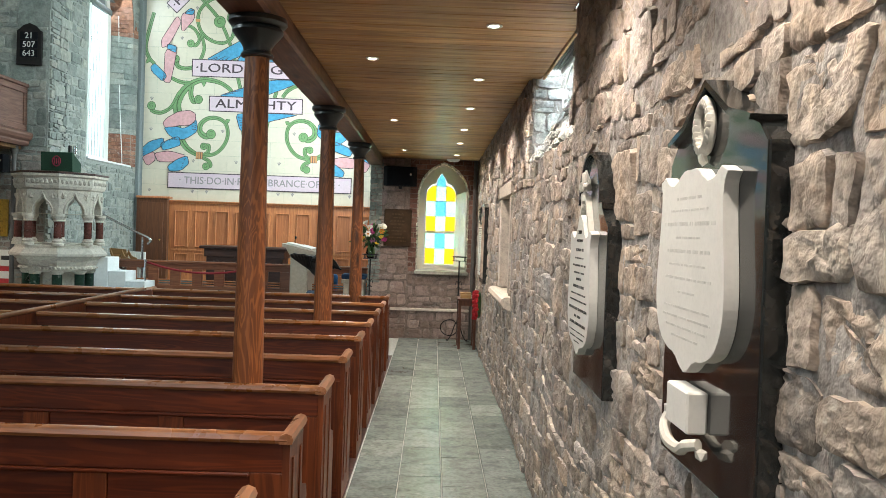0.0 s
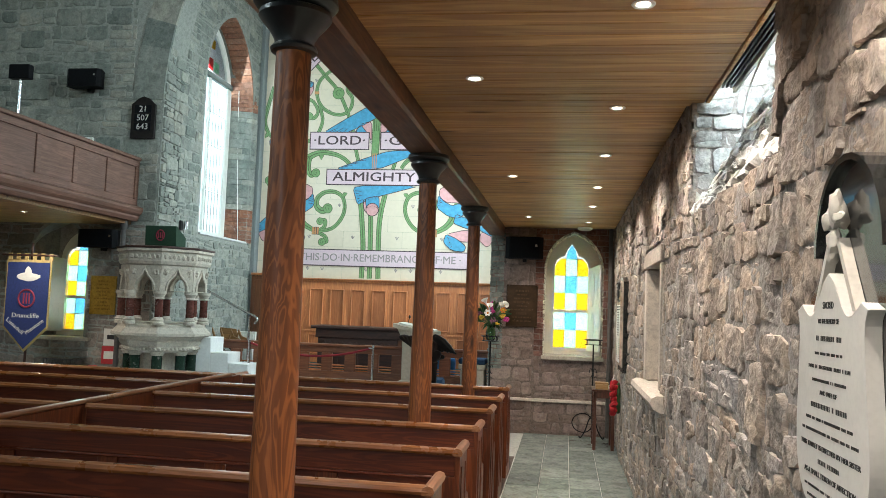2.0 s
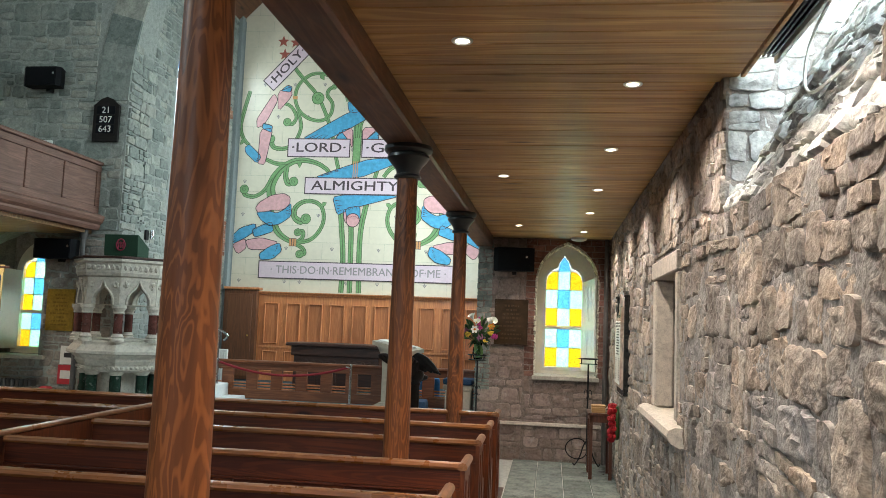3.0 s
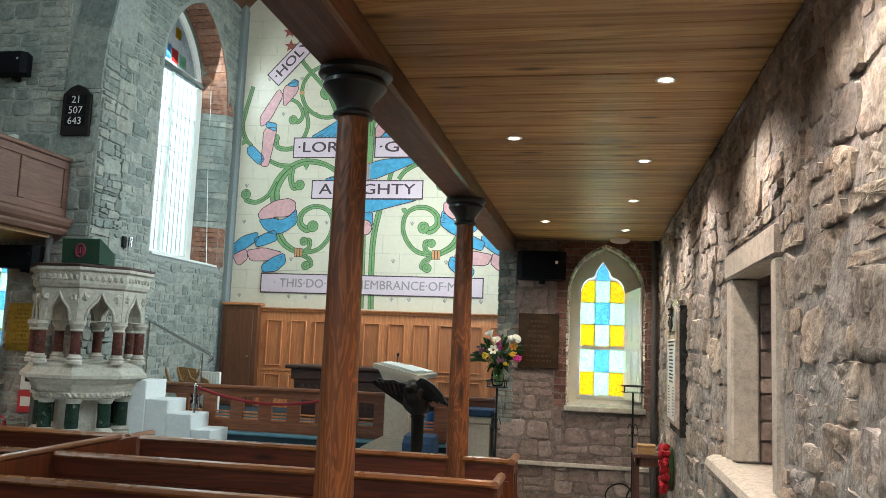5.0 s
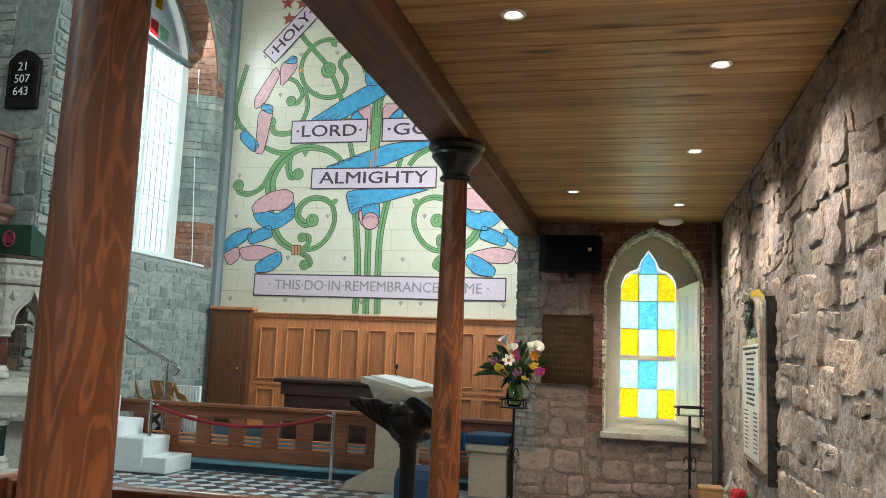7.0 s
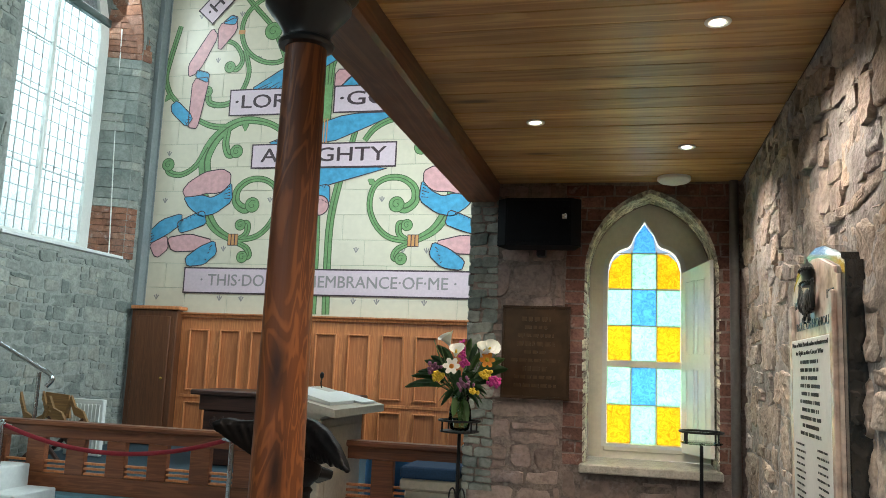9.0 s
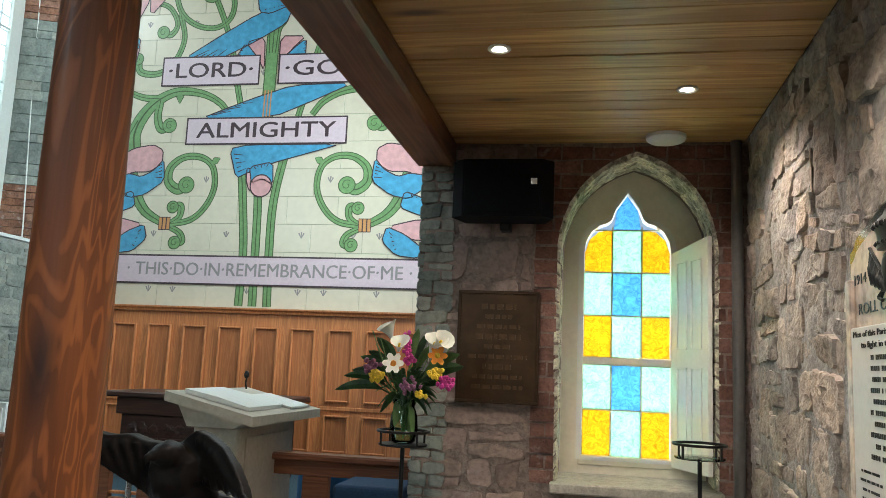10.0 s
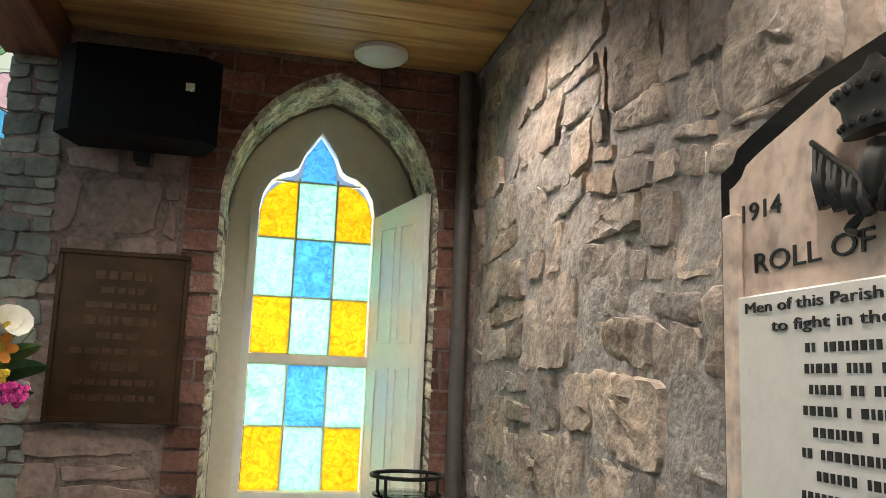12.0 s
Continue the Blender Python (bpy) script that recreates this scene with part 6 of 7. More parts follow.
part("cornice", box((-6.38, 17.37, 2.282), (-5.66, 17.57, 2.33), 0.010), OAK, cb)
part("knob", blob((-5.86, 17.385, 1.4), (0.018, 0.02, 0.018)), BRASS, cb)

# ---- tiled and painted wall above ----
TY = REAR_Y - 0.006
z, row = 2.265, 0
while z < 9.6:
    x = -6.40 - (0.31 if row % 2 else 0.0)
    while x < -1.1:
        a, b = max(x, -6.38), min(x + 0.62, -1.08)
        if b - a > 0.05 and z + 0.33 < 7.65 + 1.02 * min(a + 6.45, -1.08 - b + 0.0) + 0.5:
            part("tile", box((a + 0.003, TY, z + 0.003), (b - 0.003, REAR_Y + 0.02, z + 0.327), 0.002), TILE, rear)
        x += 0.62
    z, row = z + 0.33, row + 1
setting("trim_chancel", box((-6.46, 17.5, 0.56), (-6.385, REAR_Y - 0.008, 7.9), 0.006), GREY_PAINT, "grey painted corner trim beside the tiles", "trim")
setting("trim_chancel_inner", box((-6.384, TY - 0.012, 2.27), (-6.36, TY - 0.0005, 7.75), 0.003), GREY_PAINT, "thin grey edge strip of the tiles", "trim")

mural = thing("painted_mural", (MID, TY, 2.27), "painted vine tree with blue and pink ribbons and lettering", "mural")
MC = -3.9


def paint(d):
    return lambda u, v, k: Vector((u, TY - 0.0015 - d - k * 0.001, v))


def band(points, widths, d, bm=None, steps=8):
    """A flat painted stroke of changing width."""
    bm = bm or bmesh.new()
    pts = curve3([(p[0], 0, p[1]) for p in points], steps)
    n = len(pts) - 1
    prev = None
    put = paint(d)
    for i, p in enumerate(pts):
        q = (pts[min(i + 1, n)] - pts[max(i - 1, 0)]).normalized()
        t = i / n * (len(widths) - 1)
        k = min(int(t), len(widths) - 2)
        w = widths[k] + (widths[k + 1] - widths[k]) * (t - k)
        pair = (bm.verts.new(put(p.x - q.z * w / 2, p.z + q.x * w / 2, 0)), bm.verts.new(put(p.x + q.z * w / 2, p.z - q.x * w / 2, 0)))
        if prev:
            bm.faces.new((prev[0], prev[1], pair[1], pair[0]))
        prev = pair
    return bm


layer = iter(range(100000))


def vine(points, w, steps=8):
    ws = w if isinstance(w, list) else [w, w]
    lift = 0.00002 * (next(layer) % 40)
    part("vine", band(points, [k + 0.022 for k in ws], lift, None, steps), DGREEN_P, mural)
    part("vine", band(points, ws, 0.002 + lift, None, steps), GREEN_P, mural)
    part("vine_highlight", band(points, [k * 0.14 for k in ws], 0.003 + lift, None, steps), DGREEN_P, mural)


def spiral(cx, cz, r0, r1, a0, turns, n=14):
    return [(cx + (r0 + (r1 - r0) * i / n) * math.cos(a0 + 2 * PI * turns * i / n), cz + (r0 + (r1 - r0) * i / n) * math.sin(a0 + 2 * PI * turns * i / n)) for i in range(n + 1)]


def ribbon(points, w, m, d=0.005):
    ws = w if isinstance(w, list) else [w, w]
    part("ribbon", band(points, [k + 0.024 for k in ws], d), INK_P, mural)
    part("ribbon", band(points, ws, d + 0.0015), m, mural)
    mid = curve3([(p[0], 0, p[1]) for p in points], 6)
    bm = bmesh.new()
    for i in range(2, len(mid) - 2, 3):
        p, q = mid[i], (mid[i + 1] - mid[i - 1]).normalized()
        n = Vector((-q.z, 0, q.x))
        s = p + n * ws[0] * 0.42
        e = p + n * ws[0] * 0.12
        band([(s.x, s.z), (e.x, e.z)], [0.012, 0.004], d + 0.0028, bm, 2)
    part("fold_marks", bm, INK_P, mural)


def disc(cx, cz, r, m, d=0.004):
    pts = [(cx + r * math.cos(2 * PI * i / 18), cz + r * math.sin(2 * PI * i / 18)) for i in range(18)]
    bm = bmesh.new()
    bm.faces.new([bm.verts.new(paint(d)(u, v, 0)) for u, v in pts])
    part("roundel", bm, m, mural)


def fold(points, m, d=0.005, marks=()):
    """One painted turn of a ribbon with an ink edge and short fold strokes."""
    pts = []
    for i, p in enumerate(points):
        for q in (points[i - 1], points[(i + 1) % len(points)]):
            pts.append((p[0] + (q[0] - p[0]) * 0.16, p[1] + (q[1] - p[1]) * 0.16))
    pts.append(pts[0])
    bm = bmesh.new()
    bm.faces.new([bm.verts.new(paint(d)(u, v, 0)) for u, v in pts[:-1]])
    part("ribbon", bm, m, mural)
    part("ribbon_edge", band(pts, [0.014, 0.014], d + 0.0012, None, 1), INK_P, mural)
    if marks:
        bm = bmesh.new()
        (a, c), (e, g) = points[marks[0]], points[marks[1]]
        cx, cz = sum(p[0] for p in points) / len(points), sum(p[1] for p in points) / len(points)
        for i in range(1, 6):
            u, v = a + (e - a) * i / 6, c + (g - c) * i / 6
            k = 0.34 if i % 2 else 0.2
            band([(u + (cx - u) * 0.08, v + (cz - v) * 0.08), (u + (cx - u) * k, v + (cz - v) * k)], [0.014, 0.006], d + 0.0012, bm, 2)
        part("fold_stroke", bm, INK_P, mural)


def volute(points, w, r):
    """A tendril that thickens into a rounded leaf end."""
    vine(points, w)
    x, z = points[-1]
    disc(x, z, r + 0.011, DGREEN_P, 0.0041)
    disc(x, z, r, GREEN_P, 0.0044)
    part("vine_highlight", band(spiral(x, z, r * 0.7, r * 0.15, 1.0, 1.0, 8), [0.008, 0.008], 0.0047), DGREEN_P, mural)


def bud(x, z, a, k=1.0):
    """A small pointed leaf bud."""
    e = (x + 0.13 * k * math.cos(a), z + 0.13 * k * math.sin(a))
    part("bud", band([(x, z), ((x + e[0]) / 2, (z + e[1]) / 2 + 0.01), e], [0.04 * k, 0.095 * k, 0.016], 0.0), DGREEN_P, mural)
    part("bud", band([(x, z), ((x + e[0]) / 2, (z + e[1]) / 2 + 0.01), e], [0.024 * k, 0.072 * k, 0.006], 0.0022), GREEN_P, mural)


for s in (-1, 1):
    def f(pts):
        return [(MC + s * p, q) for p, q in pts]

    def dirn(a):
        return a if s > 0 else PI - a
    # lower scroll with its binding and curls
    volute(f([(1.24, 3.24), (0.93, 3.29), (0.74, 3.45), (0.64, 3.69), (0.68, 3.94), (0.84, 4.06), (1.06, 4.06), (1.22, 3.94), (1.24, 3.77), (1.12, 3.67), (1.0, 3.72)]), [0.06, 0.06, 0.06, 0.07, 0.10, 0.13], 0.095)
    bud(MC + s * 0.70, 3.97, dirn(2.5))
    vine(f([(1.75, 3.95), (1.67, 3.65), (1.51, 3.4), (1.24, 3.24)]), [0.13, 0.12, 0.07])
    volute(f([(1.2, 3.24), (1.06, 3.33), (1.05, 3.46), (1.15, 3.45)]), [0.05, 0.09], 0.068)
    volute(f([(1.2, 3.22), (1.04, 3.14), (1.0, 3.04), (1.09, 3.02)]), [0.05, 0.09], 0.072)
    for q in (-0.05, 0.0, 0.05):
        part("binding", band(f([(1.24 + q, 3.17), (1.24 + q, 3.33)]), [0.05, 0.05], 0.0048), INK_P, mural)
        part("binding", band(f([(1.24 + q, 3.18), (1.24 + q, 3.32)]), [0.036, 0.036], 0.0056), ORANGE_P, mural)
    # great side stem and its branches
    vine(f([(1.72, 4.1), (1.75, 4.36), (1.64, 4.61), (1.44, 4.80), (1.19, 4.89), (0.88, 4.85), (0.65, 4.73), (0.52, 4.57)]), [0.17, 0.15, 0.10, 0.07, 0.06])
    volute(f([(1.72, 4.53), (1.87, 4.28), (2.08, 4.15), (2.27, 4.18), (2.30, 4.29)]), [0.10, 0.06, 0.07, 0.1], 0.085)
    volute(f([(1.44, 4.78), (1.46, 4.57), (1.40, 4.42), (1.29, 4.46)]), [0.08, 0.09, 0.1], 0.085)
    vine(f([(1.44, 4.80), (1.71, 4.83), (2.0, 4.96)]), [0.08, 0.05])
    bud(MC + s * 1.19, 4.88, dirn(-1.6), 1.1)
    vine(f([(2.30, 6.3), (2.42, 5.81), (2.46, 5.54), (2.38, 5.32), (2.25, 5.18)]), [0.06, 0.07, 0.05])
    bud(MC + s * 2.44, 5.5, dirn(0.6))
    bud(MC + s * 2.36, 5.3, dirn(-0.9))
    # upper ring, its crossing stem and side tendrils
    volute(f([(0.26, 6.09), (0.37, 6.36), (0.59, 6.57), (0.89, 6.66), (1.13, 6.59), (1.31, 6.39), (1.35, 6.14), (1.25, 5.89), (1.03, 5.73), (0.78, 5.70), (0.61, 5.82), (0.58, 6.04), (0.69, 6.21), (0.66, 6.33), (0.56, 6.38)]), [0.05, 0.055, 0.055], 0.045)
    vine(f([(1.55, 7.0), (1.35, 6.72), (1.13, 6.47), (0.90, 6.21), (0.71, 5.84), (0.56, 5.43), (0.46, 4.99), (0.35, 4.55)]), [0.06, 0.055, 0.06])
    disc(MC + s * 0.88, 6.15, 0.13, DGREEN_P, 0.0042)
    disc(MC + s * 0.88, 6.15, 0.118, GREEN_P, 0.0046)
    part("vine_highlight", band(spiral(MC + s * 0.88, 6.15, 0.08, 0.02, 0.5, 1.0, 8), [0.01, 0.01], 0.005), DGREEN_P, mural)
    bud(MC + s * 0.86, 6.64, dirn(-2.2), 1.1)
    volute(f([(1.65, 6.07), (1.43, 5.98), (1.31, 5.77), (1.38, 5.63), (1.49, 5.66)]), [0.05, 0.05, 0.08], 0.075)
    volute(f([(1.28, 5.9), (1.20, 5.57), (1.30, 5.28), (1.49, 5.13), (1.74, 5.15), (1.80, 5.32)]), [0.05, 0.06, 0.08], 0.07)
    part("binding", band(f([(1.30, 6.16), (1.40, 6.16)]), [0.06, 0.06], 0.005), ORANGE_P, mural)
    # tumbling ribbon of the lower side
    fold(f([(2.05, 3.92), (1.96, 4.04), (1.73, 4.18), (1.47, 4.22), (1.34, 4.15), (1.34, 3.98), (1.50, 3.88), (1.72, 3.88), (1.86, 3.80), (1.97, 3.79)]), PINK_P)
    fold(f([(2.02, 3.83), (1.88, 3.84), (1.74, 3.86), (1.60, 3.82), (1.44, 3.90), (1.32, 4.04), (1.29, 3.77), (1.53, 3.60), (1.74, 3.56), (1.93, 3.69)]), BLUE_P, 0.0068, (5, 6))
    fold(f([(2.09, 3.48), (1.88, 3.58), (1.69, 3.65), (1.64, 3.46), (1.85, 3.38), (2.03, 3.33)]), BLUE_P, 0.008, (0, 2))
    fold(f([(2.52, 3.33), (2.32, 3.52), (2.02, 3.61), (2.01, 3.46), (2.22, 3.31), (2.48, 3.18)]), BLUE_P, 0.0068, (5, 0))
    fold(f([(2.48, 3.18), (2.22, 3.31), (2.18, 3.12), (2.32, 3.0), (2.39, 3.02)]), PINK_P, 0.0056)
    fold(f([(2.22, 3.27), (1.89, 3.33), (1.51, 3.24), (1.78, 3.09), (2.13, 3.08)]), PINK_P, 0.0062)
    fold(f([(1.92, 3.0), (1.72, 3.15), (1.50, 3.24), (1.45, 3.07), (1.62, 2.91), (1.88, 2.88)]), BLUE_P, 0.008, (2, 4))
    # ribbon of the upper side
    fold(f([(2.13, 5.71), (2.0, 5.93), (1.80, 6.25), (1.70, 6.12), (1.90, 5.71), (2.0, 5.58), (2.11, 5.54)]), PINK_P, 0.0056)
    fold(f([(1.99, 5.64), (1.79, 5.59), (1.80, 5.44), (2.0, 5.53)]), BLUE_P, 0.0068, (0, 1))
    fold(f([(2.04, 5.51), (1.78, 5.53), (1.85, 5.09), (1.91, 4.79), (2.05, 4.81), (2.05, 5.01)]), PINK_P, 0.0062)
    fold(f([(2.34, 5.14), (2.25, 5.21), (1.98, 4.96), (2.07, 4.81), (2.32, 5.03)]), BLUE_P, 0.0068, (2, 3))
    fold(f([(1.72, 6.28), (1.44, 6.39), (1.42, 6.19), (1.69, 5.87)]), PINK_P, 0.0062)
    fold(f([(1.66, 6.3), (1.52, 6.42), (1.42, 6.38), (1.46, 6.27)]), BLUE_P, 0.0072, (1, 2))
    # red leaves at the head
    for cx, cz in ((1.66, 7.32), (1.40, 7.30), (1.62, 7.05)):
        bm = bmesh.new()
        pts = [(cx + (0.13 if i % 2 == 0 else 0.055) * math.sin(2 * PI * i / 10), cz + (0.13 if i % 2 == 0 else 0.055) * math.cos(2 * PI * i / 10)) for i in range(10)]
        bm.faces.new([bm.verts.new(paint(0.004)(MC + s * u, v, 0)) for u, v in pts])
        part("leaf", bm, RED_P, mural)


def g(pts):
    return [(MC - p, q) for p, q in pts]


# trunk of three stems bound into one
vine(g([(0.22, 2.29), (0.21, 2.9), (0.25, 3.4), (0.32, 4.0)]), 0.085, 4)
vine(g([(0.05, 2.29), (0.06, 2.9), (0.07, 3.4), (0.09, 3.75)]), 0.085, 4)
vine(g([(-0.13, 2.29), (-0.11, 2.9), (-0.12, 3.54), (-0.24, 4.2)]), 0.085, 4)
part("vine", band(g([(0.05, 4.5), (0.04, 5.0), (0.03, 5.6), (-0.02, 5.8)]), [0.16, 0.16, 0.17, 0.26], 0.001), DGREEN_P, mural)
part("vine", band(g([(0.05, 4.5), (0.04, 5.0), (0.03, 5.6), (-0.02, 5.8)]), [0.135, 0.135, 0.145, 0.23], 0.003), GREEN_P, mural)
for k in (-0.04, 0.0, 0.04):
    part("vine_highlight", band(g([(0.05 + k, 4.52), (0.045 + k, 4.88)]), [0.016, 0.016], 0.0092), ORANGE_P, mural)
    part("vine_highlight", band(g([(0.035 + k, 5.35), (0.03 + k * 1.5, 5.72)]), [0.012, 0.012], 0.0045), DGREEN_P, mural)
# ribbon that winds about the trunk
fold(g([(1.19, 5.30), (0.70, 5.60), (0.26, 5.85), (-0.15, 6.0), (-0.17, 5.86), (-0.12, 5.72), (0.24, 5.51), (0.70, 5.29)]), BLUE_P, 0.0062, (0, 7))
fold(g([(0.27, 6.09), (0.24, 5.88), (0.10, 5.85), (-0.15, 5.95), (-0.03, 6.08)]), BLUE_P, 0.0076, (1, 3))
fold(g([(0.27, 6.09), (0.20, 6.15), (0.10, 6.17), (-0.02, 6.10), (0.10, 6.03)]), PINK_P, 0.0088)
fold(g([(0.38, 5.49), (0.14, 5.56), (0.12, 5.12), (0.21, 5.29)]), PINK_P, 0.0052)
fold(g([(0.50, 5.30), (0.38, 5.49), (0.21, 5.29)]), BLUE_P, 0.0064, (0, 1))
fold(g([(-0.06, 5.56), (-0.38, 5.55), (-0.20, 5.38), (-0.06, 5.12)]), PINK_P, 0.0052)
fold(g([(-0.39, 5.53), (-0.39, 5.28), (-0.10, 5.28)]), BLUE_P, 0.0064, (0, 1))
fold(g([(0.92, 4.53), (0.30, 4.76), (-0.27, 4.94), (-1.01, 4.95), (-0.50, 4.73), (-0.05, 4.55)]), BLUE_P, 0.0052, (0, 1))
fold(g([(0.48, 4.16), (0.24, 4.21), (-0.91, 4.21), (-0.50, 4.10), (-0.06, 3.98), (0.20, 3.88), (0.37, 3.80)]), BLUE_P, 0.0062, (0, 6))
fold(g([(0.24, 3.93), (0.16, 3.90), (0.19, 3.70), (0.10, 3.62), (0.20, 3.66), (0.24, 3.78)]), PINK_P, 0.0052)
fold(g([(0.21, 3.94), (-0.08, 4.0), (-0.10, 3.72), (0.04, 3.80), (0.17, 3.74)]), BLUE_P, 0.0076, (0, 1))
part("ribbon_edge", band(g(spiral(0.05, 3.71, 0.125, 0.125, 0, 1, 16)), [0.03, 0.03], 0.0086), INK_P, mural)
disc(MC - 0.05, 3.71, 0.125, PINK_P, 0.0088)


def sign(x0, x1, z0, z1, words, m, h, turn=0.0):
    """A lettered plate of the mural."""
    cx, cz, w, t = (x0 + x1) / 2, (z0 + z1) / 2, x1 - x0, z1 - z0
    c, s = math.cos(turn), math.sin(turn)

    def put(d):
        return lambda u, v, k: Vector((cx + c * u - s * v, TY - 0.014 - d - k, cz + s * u + c * v))
    for g, mm, d in ((0.02, INK_P, 0.0), (0.0, LILAC_P if words != "THIS" else LILAC_P, 0.0015)):
        bm = bmesh.new()
        bm.faces.new([bm.verts.new(put(d)(u, v, 0)) for u, v in rect(-w / 2 - g, w / 2 + g, -t / 2 - g, t / 2 + g)])
        part("plate", bm, mm, mural)
    for k, shift in enumerate((-0.004, 0.004) if m is INK_P else (-0.0025, 0.0025)):
        pieces("letter", text_mesh(words, h, lambda u, v, d: put(0.003 + 0.0003 * k)(u + shift, v + shift * 0.6, d), 0.001, w * 0.88), m, mural)


sign(-5.79, -1.84, 2.545, 2.855, "· THIS·DO·IN·REMEMBRANCE·OF·ME ·", GREY_P, 0.155)
sign(-4.94, -2.95, 4.23, 4.53, "ALMIGHTY", INK_P, 0.19)
sign(-5.33, -4.09, 4.97, 5.31, "·LORD·", INK_P, 0.19)
sign(-3.82, -2.58, 4.97, 5.31, "·GOD·", INK_P, 0.19)
sign(-5.98, -4.92, 6.66, 6.94, "·HOLY·", INK_P, 0.17, radians(47))
# little sprigs on the tiles
rs = random.Random(4)
for i in range(60):
    x, z = -6.2 + 0.62 * (i % 9) + rs.choice((0.0, 0.31)), 2.43 + 0.66 * (i // 9)
    if x > -1.3:
        continue
    bm = bmesh.new()
    for a in (-0.6, 0, 0.6):
        band([(x, z), (x + 0.055 * math.sin(a), z + 0.075 * math.cos(a))], [0.006, 0.02], -0.001, bm, 2)
    part("sprig", bm, GREY_P, mural)

# ---- pulpit ----
PX, PY = -6.0, 13.05
pu = thing("pulpit", (PX, PY, FZ), "carved cream stone pulpit with red and green marble shafts", "pulpit")


def hexa(profile, seg=8):
    return lathe(profile, (PX, PY, 0), seg, None, -PI * 5 / 8)


part("base", hexa([(0.60, FZ + 0.003), (0.60, FZ + 0.03), (0.57, FZ + 0.045)]), CREAM_STONE, pu)
part("core", hexa([(0.30, FZ + 0.04), (0.30, 0.95)]), CREAM_STONE, pu)
for k in range(8):
    a = -PI * 5 / 8 + PI / 4 * k
    x, y = PX + 0.45 * math.cos(a), PY + 0.45 * math.sin(a)
    sh = part("shaft", lathe([(0.075, 0.62), (0.075, 0.90)], (x, y, 0), 16), GREEN_MARBLE, pu, "polished dark green marble shaft", smooth=True)
    part("shaft_base", lathe([(0.125, 0.506), (0.125, 0.545), (0.105, 0.555), (0.115, 0.58), (0.095, 0.60), (0.08, 0.619)], (x, y, 0), 16), CREAM_STONE, sh, smooth=True)
    part("shaft_cap", lathe([(0.08, 0.901), (0.088, 0.92), (0.11, 0.955)], (x, y, 0), 16), CREAM_STONE, sh, smooth=True)
part("corbel", hexa([(0.50, 0.94), (0.56, 0.97), (0.56, 1.03), (0.60, 1.09), (0.60, 1.12), (0.66, 1.17)]), CREAM_STONE, pu)
part("ledge", hexa([(0.68, 1.17), (0.72, 1.19), (0.72, 1.225), (0.70, 1.245), (0.64, 1.31), (0.63, 1.345), (0.58, 1.36)]), CREAM_STONE, pu, "moulded spreading ledge")
part("cornice", hexa([(0.58, 2.20), (0.65, 2.23), (0.67, 2.27), (0.67, 2.40), (0.71, 2.42), (0.71, 2.455)]), CREAM_STONE, pu)
part("top_rail", hexa([(0.69, 2.457), (0.72, 2.463), (0.72, 2.485), (0.68, 2.493)]), DARK_WOOD, pu, "dark wooden top ledge")
for k in range(8):
    a0, a1 = -PI * 5 / 8 + PI / 4 * k, -PI * 5 / 8 + PI / 4 * (k + 1)
    R = 0.63
    p0, p1 = Vector((PX + R * math.cos(a0), PY + R * math.sin(a0), 0)), Vector((PX + R * math.cos(a1), PY + R * math.sin(a1), 0))
    ln = (p1 - p0).length
    dr = (p1 - p0) / ln
    nm = Vector((dr.y, -dr.x, 0))

    def side(u, v, d):
        return p0 + dr * u + nm * d + Vector((0, 0, v))
    # ogee arch head
    ogee = [(0.085, 1.845), (ln - 0.085, 1.845), (ln - 0.09, 1.92), (ln - 0.12, 1.99), (ln / 2 + 0.045, 2.07), (ln / 2, 2.165), (ln / 2 - 0.045, 2.07), (0.12, 1.99), (0.09, 1.92)]
    arch = part("arch", panel(rect(0.005, ln - 0.005, 1.84, 2.21), [[(u, v + 0.003) for u, v in ogee]], lambda u, v, d: side(u, v, d), 0.1), CREAM_STONE, pu)
    part("hood_mould", tube([side(u, v, 0.012) for u, v in ogee[1:] + ogee[:1]], 0.016, 6), CREAM_STONE, arch)
    for u in (0.065, ln - 0.065):
        part("foliage_carving", blob(side(u, 2.11, 0.0), (0.042, 0.03, 0.05), None, 0.8, 9, 2), CREAM_STONE, arch)
    for i in range(7):
        part("frieze_carving", blob(side(0.04 + (ln - 0.08) * i / 6, 2.335, 0.035), (0.036, 0.022, 0.042), None, 0.8, 9, 1), CREAM_STONE, pu)
        part("corbel_carving", blob(side(0.06 + (ln - 0.12) * i / 6, 1.0, -0.062), (0.034, 0.03, 0.03), None, 0.8, 9, 1), CREAM_STONE, pu)
    for u in (0.045,):
        q = side(u - 0.045, 0, 0) * 0.94 + Vector((PX, PY, 0)) * 0.06
        sh = part("shaft", lathe([(0.058, 1.46), (0.056, 1.72)], (q.x, q.y, 0), 14), RED_MARBLE, pu, "polished red marble shaft", smooth=True)
        part("shaft_base", lathe([(0.09, 1.35), (0.09, 1.385), (0.076, 1.40), (0.084, 1.42), (0.066, 1.44), (0.061, 1.459)], (q.x, q.y, 0), 14), CREAM_STONE, sh, smooth=True)
        part("shaft_cap", lathe([(0.058, 1.721), (0.074, 1.73), (0.064, 1.75), (0.08, 1.785), (0.094, 1.80), (0.094, 1.838)], (q.x, q.y, 0), 14), CREAM_STONE, sh, smooth=True)
part("floor", hexa([(0.5, 1.362), (0.5, 1.38)]), CREAM_STONE, pu)
